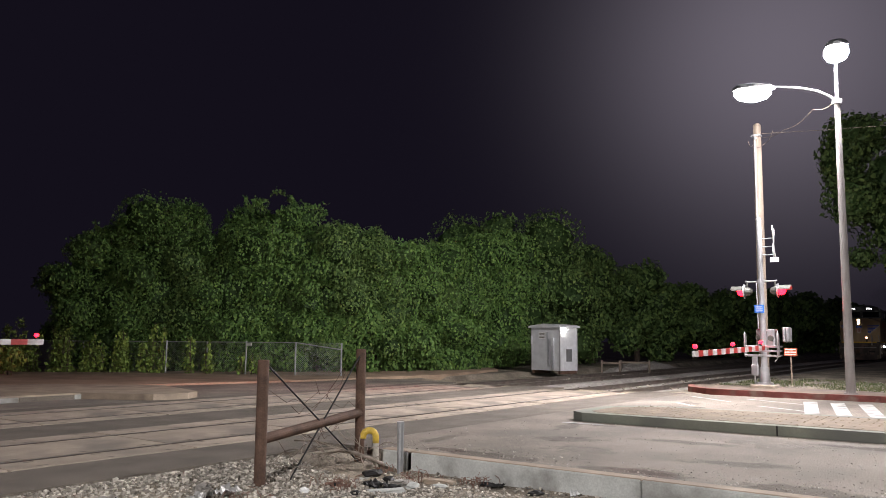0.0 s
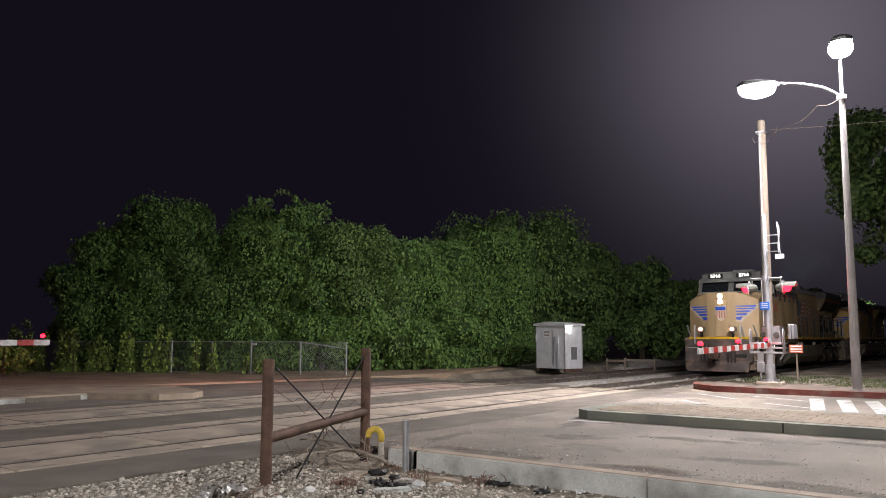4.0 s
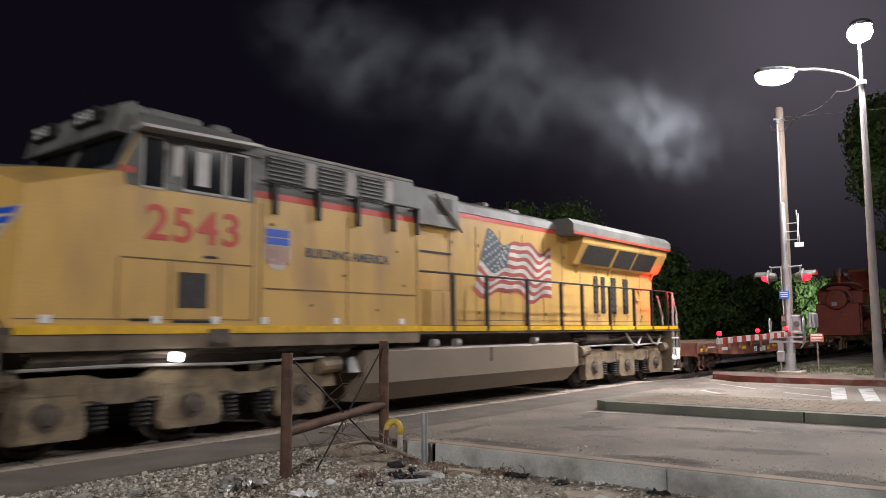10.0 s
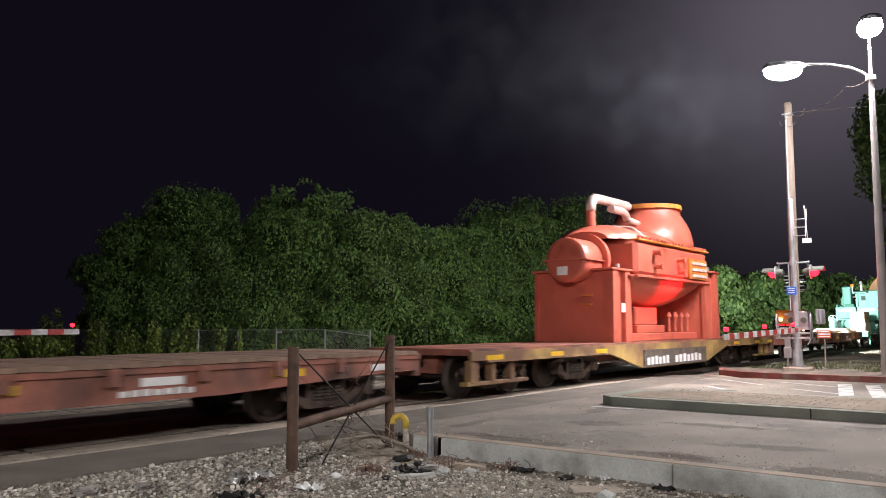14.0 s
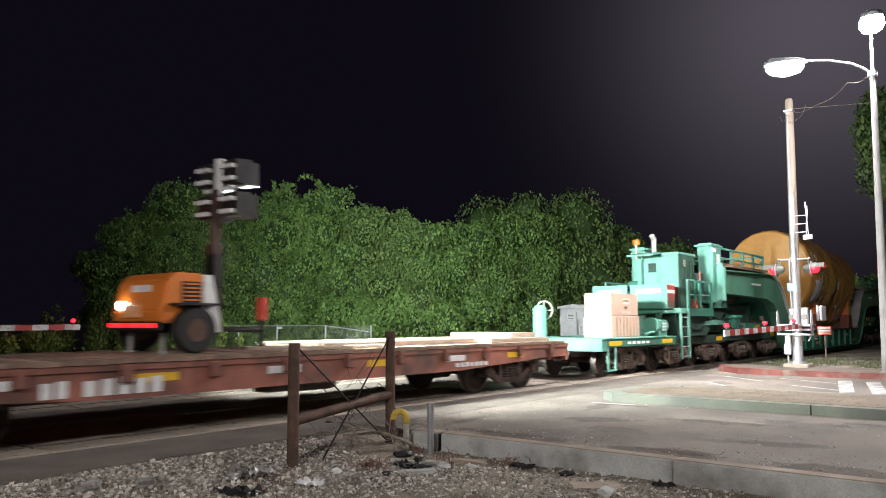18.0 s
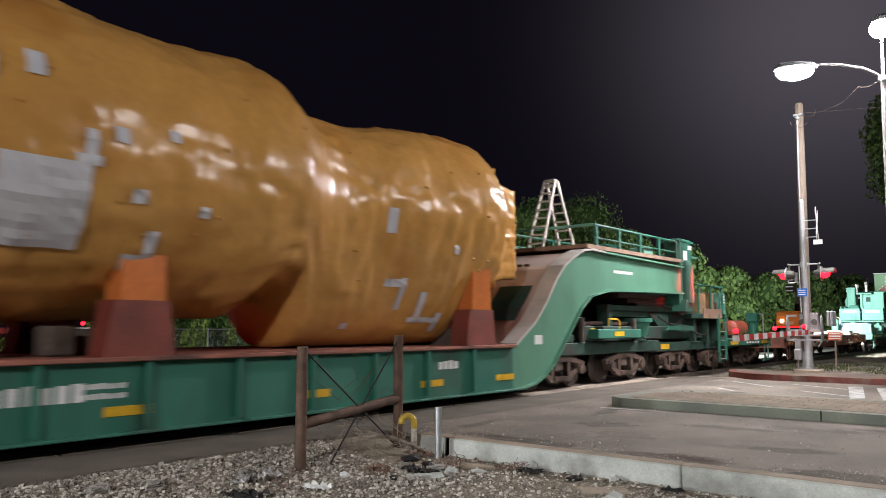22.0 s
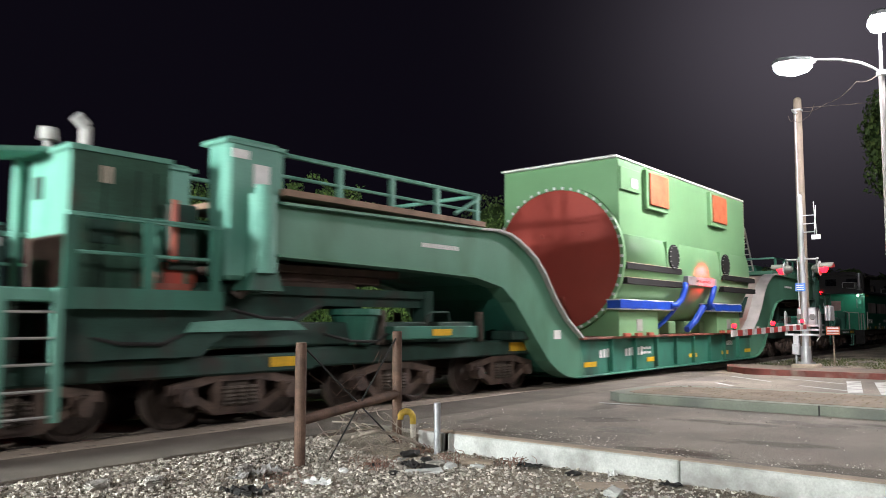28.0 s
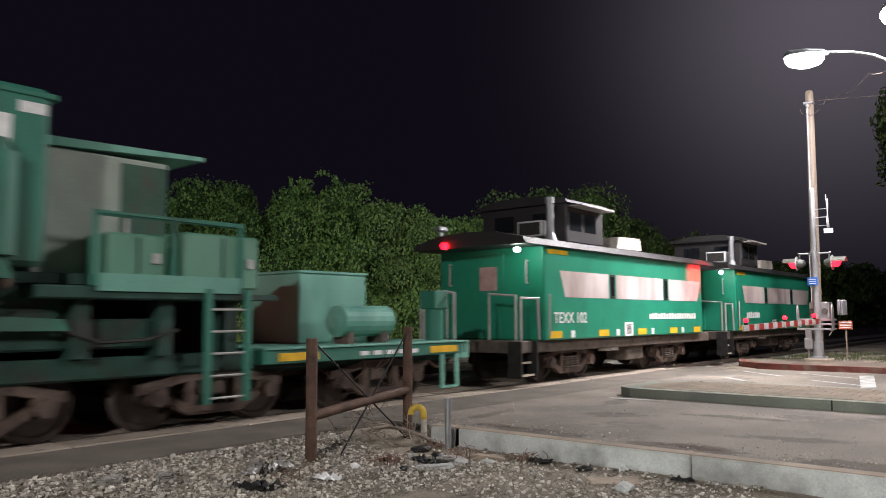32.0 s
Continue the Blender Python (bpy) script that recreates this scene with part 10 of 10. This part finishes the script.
random.seed(21)
def climbing(x, y, n, spread, tall):
    """Slender shoots up the fence, each with its own leaves."""
    spots = []
    for i in range(n):
        a, h = rnd(-1, 1), rnd(0.5, 1) * tall
        for k in range(5):
            u = k / 4
            spots.append((x + a * spread * 0.55 + rnd(-0.08, 0.08), y - a * spread + rnd(-0.08, 0.08), 0.1 + h * u, 0.2 - 0.1 * u, 0.2 - 0.1 * u, 0.2))
    return spots


vines("fence_vine", climbing(18.6, 30.0, 12, 1.1, 1.9), 1900, 31)
vines("fence_vine", climbing(15.9, 33.6, 15, 1.4, 2.2), 2300, 32)
vines("fence_vine", climbing(17.1, 32.4, 11, 1.0, 1.5), 1500, 35)
vines("fence_vine", climbing(19.7, 27.5, 4, 0.6, 1.5), 350, 33)
vines("fence_vine", climbing(20.6, 25.3, 3, 0.5, 0.8), 200, 36)
vines("roadside_shrub", [(12.6 + rnd(-1.3, 1.6), 31.5 + rnd(-0.9, 0.9), rnd(0.2, 0.9), 0.45, 0.4, 0.4) for i in range(14)], 1700, 34)


def stones(name, label, boxes, seed, smin, smax, material):
    """Loose angular stones lying on the ground, as one body."""
    rng = np.random.default_rng(seed)
    rough = np.array([(-1, -1, -1), (1, -1, -1), (1, 1, -1), (-1, 1, -1), (-1, -1, 1), (1, -1, 1), (1, 1, 1), (-1, 1, 1)]) * 0.56
    tri = np.array([(0, 2, 1), (0, 3, 2), (4, 5, 6), (4, 6, 7), (0, 1, 5), (0, 5, 4), (1, 2, 6), (1, 6, 5), (2, 3, 7), (2, 7, 6), (3, 0, 4), (3, 4, 7)])
    vs, fs, n = [], [], 0
    for x0, x1, y0, y1, count, level in boxes:
        for i in range(count):
            x, y = rng.uniform(x0, x1), rng.uniform(y0, y1)
            s = smin + (smax - smin) * rng.random() ** 2.5
            z = (ground_height(x, y) if level is None else level) + s * rng.uniform(-0.05, 0.5)
            q = (rough + rng.uniform(-0.3, 0.3, (8, 3))) * np.array((rng.uniform(0.7, 1.3), rng.uniform(0.6, 1.1), rng.uniform(0.45, 0.8)))
            a = rng.uniform(0, 6.28)
            ca, sa = np.cos(a), np.sin(a)
            q = q @ np.array(((ca, sa, 0), (-sa, ca, 0), (0, 0, 1)))
            tl = rng.uniform(-0.5, 0.5)
            ct, st = np.cos(tl), np.sin(tl)
            q = q @ np.array(((1, 0, 0), (0, ct, st), (0, -st, ct)))
            vs.append(q * s * 0.5 + np.array((x, y, z)))
            fs.append(tri + n)
            n += 8
    me = bpy.data.meshes.new(name)
    me.from_pydata(np.concatenate(vs).tolist(), [], np.concatenate(fs).tolist())
    me.materials.append(material)
    return tagged(new(name, me), label, "gravel", kind="stuff")


def stone_material():
    m = bpy.data.materials.new("loose_stone")
    m.use_nodes = True
    n, l = m.node_tree.nodes, m.node_tree.links
    b = n["Principled BSDF"]
    b.inputs["Roughness"].default_value = 0.85
    g, r = n.new("ShaderNodeNewGeometry"), n.new("ShaderNodeValToRGB")
    r.color_ramp.elements[0].color = (0.15, 0.135, 0.11, 1)
    r.color_ramp.elements[1].color = (0.75, 0.7, 0.61, 1)
    e = r.color_ramp.elements.new(0.6)
    e.color = (0.4, 0.365, 0.31, 1)
    l.new(g.outputs["Random Per Island"], r.inputs["Fac"])
    l.new(r.outputs["Color"], b.inputs["Base Color"])
    return m


LOOSE = stone_material()
stones("road_grit", "fine loose grit scattered on the asphalt", [(8.25, 9.2, -1.0, 7.6, 1500, -0.012), (9.0, 13.2, 0.0, 7.8, 900, -0.012), (16.2, 22.2, 4.5, 7.8, 200, -0.012)], 8, 0.008, 0.03, LOOSE)
stones("verge_gravel", "loose grey and white gravel on the verge", [(1.5, 7.0, 6.3, 7.95, 20000, None), (2.0, 7.2, 5.2, 6.4, 6500, None), (5.8, 7.9, 2.5, 6.6, 5000, None), (3.5, 7.0, 7.6, 8.05, 1200, None)], 3, 0.011, 0.064, LOOSE)
stones("shoulder_gravel", "pale grey gravel behind the sidewalk", [(25.3, 34, 3.0, 8.4, 1500, None), (24.4, 27, -1.0, 3.0, 200, None)], 14, 0.03, 0.09, STONE)
stones("track_ballast", "grey ballast stones along the open track", [(22.5, 34, 8.2, 9.4, 2500, -0.3), (22.6, 45, 11.7, 13.9, 5200, -0.3), (22.6, 40, 9.7, 11.5, 1800, -0.2), (22.6, 40, 14.1, 15.8, 1800, -0.2), (24, 48, 16, 17.4, 3000, -0.25)], 4, 0.05, 0.14, LOOSE)


def grass(name, label, areas, count, seed, tall):
    """Short blades standing on the ground, as one body."""
    rng = np.random.default_rng(seed)
    vs, n = [], 0
    for x0, x1, y0, y1 in areas:
        for i in range(count):
            x, y = rng.uniform(x0, x1), rng.uniform(y0, y1)
            if noise.noise((x * 0.6, y * 0.6, 7)) < -0.15:
                continue
            z, h, a = ground_height(x, y) - 0.01, tall * rng.uniform(0.4, 1.2), rng.uniform(0, 6.28)
            w, lx, ly = rng.uniform(0.008, 0.018), rng.normal(0, h * 0.35), rng.normal(0, h * 0.35)
            vs += [(x - w * math.cos(a), y - w * math.sin(a), z), (x + w * math.cos(a), y + w * math.sin(a), z), (x + lx, y + ly, z + h)]
            n += 1
    me = bpy.data.meshes.new(name)
    me.from_pydata(vs, [], [(i * 3, i * 3 + 1, i * 3 + 2) for i in range(n)])
    me.materials.append(leaf_material("dry_grass", (0.09, 0.115, 0.045)))
    return tagged(new(name, me), label, "grass", kind="stuff")


grass("grass", "short dull green grass behind the sidewalk", [(25.2, 34, 2.0, 8.6), (24.4, 28, -2.0, 2.5)], 9000, 21, 0.095)


def litter():
    random.seed(9)
    for i, (x, y, s, mat, lab) in enumerate(((6.05, 6.45, 0.14, WHITEP, "crumpled white plastic litter on the gravel"), (6.9, 5.9, 0.22, BLACK, "dark torn rubber scrap on the dirt"), (7.2, 6.2, 0.26, BLACK, "dark torn rubber scrap on the dirt"), (7.3, 5.5, 0.18, KERB, "broken concrete lump on the dirt"), (7.35, 6.6, 0.3, BLACK, "dark torn rubber scrap on the dirt"), (6.6, 6.5, 0.2, BLACK, "dark torn rubber scrap on the dirt"), (7.6, 4.4, 0.2, BLACK, "dark torn rubber scrap on the dirt"), (7.0, 3.6, 0.3, KERB, "broken concrete lump on the dirt"), (7.1, 5.75, 0.24, KERB, "broken concrete lump on the dirt"), (6.4, 6.0, 0.16, BLACK, "dark torn rubber scrap on the dirt"))):
        bm = B()
        bmesh.ops.create_icosphere(bm, subdivisions=2, radius=0.5)
        for v in bm.verts:
            k = 1 + 0.5 * noise.noise(v.co * 3 + Vector((i * 7, 0, 0)))
            v.co = Vector((v.co.x * s * k, v.co.y * s * 0.7 * k, v.co.z * s * (0.35 if mat is not WHITEP else 0.7) * k))
        o = solid("litter", bm, mat, lab, "litter", "litter on the verge")
        o.matrix_world = pose(x, y, ground_height(x, y) + s * 0.1, 0, 0, rnd(0, 360))


def rubble():
    """Flat broken concrete, rags and dead weeds by the kerb."""
    random.seed(33)
    for x, y, a, b, h, rz, mat, lab in ((6.7, 5.8, 0.42, 0.12, 0.05, -40, KERB, "pale concrete slab fragment lying on the dirt"), (7.12, 6.55, 0.36, 0.09, 0.03, 20, KERB, "pale concrete slab fragment lying on the dirt"), (7.5, 5.66, 0.4, 0.16, 0.06, -55, TANCAP, "brown broken concrete lump by the kerb"), (7.09, 5.9, 0.26, 0.2, 0.09, 10, STONE, "grey broken stone on the dirt"), (7.25, 3.85, 0.5, 0.26, 0.04, -50, TANCAP, "flat tan concrete slab on the dirt"), (5.2, 7.1, 0.18, 0.13, 0.1, 30, STONE, "large tan stone on the gravel"), (3.7, 7.4, 0.2, 0.14, 0.11, 0, STONE, "large tan stone on the gravel"), (4.2, 7.25, 0.2, 0.15, 0.09, 70, STONE, "large tan stone on the gravel")):
        bm = B()
        box(bm, -a / 2, a / 2, -b / 2, b / 2, 0, h, h * 0.2)
        bmesh.ops.subdivide_edges(bm, edges=bm.edges[:], cuts=2)
        for v in bm.verts:
            v.co += Vector((rnd(-1, 1), rnd(-1, 1), rnd(-0.6, 0.6))) * (0.012 if mat is not STONE else 0.03)
        o = solid("concrete_rubble", bm, mat, lab, "rubble", "rubble on the verge")
        o.matrix_world = pose(x, y, ground_height(x, y) - 0.01, rnd(-5, 5), rnd(-5, 5), rz)
    WEED = surface("dead_weed", (0.2, 0.11, 0.08), 0.9)
    for cx, cy, n, sp in ((6.55, 6.4, 60, 0.22), (7.45, 5.95, 40, 0.25), (7.75, 5.3, 30, 0.2), (5.3, 6.6, 26, 0.3), (7.6, 6.6, 30, 0.12)):
        bm = B()
        for k in range(n):
            x, y = cx + random.gauss(0, sp * 0.6), cy + random.gauss(0, sp * 0.5)
            z = ground_height(x, y)
            d = Vector((rnd(-0.08, 0.08), rnd(-0.08, 0.08), rnd(0.03, 0.13)))
            bar(bm, [(x, y, z - 0.01), (x + d.x * 0.5, y + d.y * 0.5, z + d.z * 0.8), (x + d.x * 1.5, y + d.y * 1.5, z + d.z)], 0.0035, 4)
        solid("dead_weeds", bm, WEED, "tuft of reddish dead weeds on the verge", "weeds", "dead weeds", "stuff")
    # rags and paper scraps, thin and crumpled
    for x, y, s, mat, lab in ((5.5, 6.25, 0.2, WHITEP, "crumpled white plastic bag scrap at the post"), (5.05, 6.95, 0.2, RAILGREY, "crumpled grey rag on the gravel"), (4.75, 6.5, 0.3, BLACK, "torn black cloth on the gravel"), (6.85, 6.1, 0.28, BLACK, "torn black cloth on the gravel"), (7.72, 5.05, 0.2, BLACK, "torn black cloth on the gravel"), (7.78, 4.0, 0.13, WHITEP, "crumpled white paper by the kerb"), (7.7, 3.3, 0.16, BLACK, "torn black cloth on the gravel"), (5.35, 6.9, 0.25, RAILGREY, "crumpled grey rag on the gravel")):
        bm = B()
        bmesh.ops.create_grid(bm, x_segments=8, y_segments=6, size=0.5)
        q = Vector((x * 3, y * 3, 0))
        for v in bm.verts:
            v.co = Vector((v.co.x * s * 1.4 + noise.noise(v.co * 4 + q) * s * 0.3, v.co.y * s * 0.8, 0.02 + abs(noise.noise(v.co * 3.5 - q)) * s * 0.55))
        bmesh.ops.solidify(bm, geom=bm.faces[:], thickness=0.004)
        o = solid("litter", bm, mat, lab, "litter", "litter on the verge")
        o.matrix_world = pose(x, y, ground_height(x, y), 0, 0, rnd(0, 360))


litter()
rubble()


# ---- diesel smoke over the first locomotive, in soft rigid wisps ----
SMOKE = []


def smoke_material(name, least, most):
    m = bpy.data.materials.new(name)
    m.use_nodes = True
    n, l = m.node_tree.nodes, m.node_tree.links
    n.remove(n["Principled BSDF"])
    out = n["Material Output"]
    uv, sub, ln = n.new("ShaderNodeTexCoord"), n.new("ShaderNodeVectorMath"), n.new("ShaderNodeVectorMath")
    sub.operation, ln.operation = "SUBTRACT", "LENGTH"
    sub.inputs[1].default_value = (0.5, 0.5, 0)
    l.new(uv.outputs["UV"], sub.inputs[0])
    l.new(sub.outputs[0], ln.inputs[0])
    fade = n.new("ShaderNodeMapRange")
    fade.interpolation_type = "SMOOTHSTEP"
    fade.inputs["From Min"].default_value, fade.inputs["From Max"].default_value = 0.5, 0.0
    l.new(ln.outputs["Value"], fade.inputs["Value"])
    lump, amt, mul = n.new("ShaderNodeTexNoise"), n.new("ShaderNodeMapRange"), n.new("ShaderNodeMath")
    lump.inputs["Scale"].default_value, lump.inputs["Detail"].default_value = 1.1, 5
    l.new(uv.outputs["Object"], lump.inputs["Vector"])
    amt.inputs["From Min"].default_value, amt.inputs["From Max"].default_value = 0.38, 0.75
    amt.inputs["To Min"].default_value, amt.inputs["To Max"].default_value = least, most
    l.new(lump.outputs["Fac"], amt.inputs["Value"])
    mul.operation = "MULTIPLY"
    l.new(amt.outputs[0], mul.inputs[0])
    l.new(fade.outputs[0], mul.inputs[1])
    clear, dif, trl, both, mix = n.new("ShaderNodeBsdfTransparent"), n.new("ShaderNodeBsdfDiffuse"), n.new("ShaderNodeBsdfTranslucent"), n.new("ShaderNodeAddShader"), n.new("ShaderNodeMixShader")
    dif.inputs["Color"].default_value = trl.inputs["Color"].default_value = (0.43, 0.48, 0.53, 1)
    l.new(dif.outputs[0], both.inputs[0])
    l.new(trl.outputs[0], both.inputs[1])
    l.new(mul.outputs[0], mix.inputs["Fac"])
    l.new(clear.outputs[0], mix.inputs[1])
    l.new(both.outputs[0], mix.inputs[2])
    l.new(mix.outputs[0], out.inputs["Surface"])
    return m


def wisp(size, seed):
    """A soft disc at an odd tilt."""
    rng = random.Random(seed)
    bm = B()
    uv = bm.loops.layers.uv.new("uv")
    q = Euler((rng.uniform(-0.5, 0.5) + math.pi / 2, rng.uniform(-0.6, 0.6), rng.uniform(-0.9, -0.3))).to_matrix()
    c = Vector((rng.uniform(-0.5, 0.5), rng.uniform(-0.4, 0.4), rng.uniform(-0.3, 0.3)))
    f = bm.faces.new([bm.verts.new(c + q @ Vector((a * size, b * size * 0.62, 0))) for a, b in ((-1, -1), (1, -1), (1, 1), (-1, 1))])
    for lp, co in zip(f.loops, ((0, 0), (1, 0), (1, 1), (0, 1))):
        lp[uv].uv = co
    return bm


def smoke():
    mat, thin = smoke_material("diesel_smoke", 0.03, 0.24), smoke_material("thin_smoke", 0.01, 0.05)
    rng = random.Random(12)
    for i in range(5):
        at = 10.0 + i * 3.3 + rng.uniform(-0.3, 0.3)
        behind = 1.6 + i * 2.5
        ob = solid("smoke_puff", wisp(2.3 + 0.2 * i + rng.uniform(0.0, 0.4), 40 + i), mat, "thin grey diesel smoke drifting over the locomotive", "smoke", "diesel smoke")
        SMOKE.append((ob, behind, at, TRACK + rng.uniform(-0.6, 0.8), 5.5 + rng.uniform(0, 0.4) + 0.06 * behind))
    for i in range(2):
        at = 15.5 + i * 6.5
        behind = 6 + i * 5.0
        ob = solid("smoke_puff", wisp(5.4 + 0.6 * i, 70 + i), thin, "wide faint veil of diesel smoke in the air", "smoke", "diesel smoke")
        SMOKE.append((ob, behind, at, TRACK + rng.uniform(-1.0, 1.5), 7.6 + 0.5 * i))


smoke()


# ---- what moves ----
def train_x(t):
    """Where the front loco's nose stands on the track."""
    return 68.58 - 8.7 * t + 0.0885 * max(0, 7 - t) ** 2


TIMES = [0, 0.1] + list(range(1, 32)) + [31.9, 32]


def motions():
    walk(cam, [(t, aim(a, b, c)) for t, a, b, c in VIEW], EXPOSURES)
    for ob, s in TRAIN:
        walk(ob, [(t, pose(s + train_x(t), TRACK, 0)) for t in TIMES])
    # the wheels roll: like wheels share one turning
    for (x, r), wheels in SPIN.items():
        first = wheels[0]
        walk(first, [(k / 15, pose(x, 0, r, 0, -math.degrees((train_x(0) - train_x(k / 15)) / r) % 360, 0)) for k in range(481)])
        for w in wheels[1:]:
            w.rotation_mode = "QUATERNION"
            keys = w.animation_data_create()
            keys.action, keys.action_slot = first.animation_data.action, first.animation_data.action_slot
    # smoke rides over the train, then hangs where it was left and slowly rises
    for puff, behind, at, y, z in SMOKE:
        free = (12.0 + behind + 68.58 - at) / 8.7
        rows = [(k * 0.5, pose(12.0 + behind + train_x(k * 0.5), y, z)) for k in range(int(free / 0.5))]
        slow = 0.25 if z > 6.9 else 1.0
        rows += [(u, pose(at + 0.5 * slow * (u - free), y - 0.15 * slow * (u - free), z + (0.2 if slow < 1 else 0.85) * (u - free) + 0.7 * max(0, u - (14.0 if slow < 1 else 9.6)) ** 2)) for u in [free + 0.3 + 0.8 * k for k in range(16)] + [24, 28, 32]]
        walk(puff, rows)


motions()
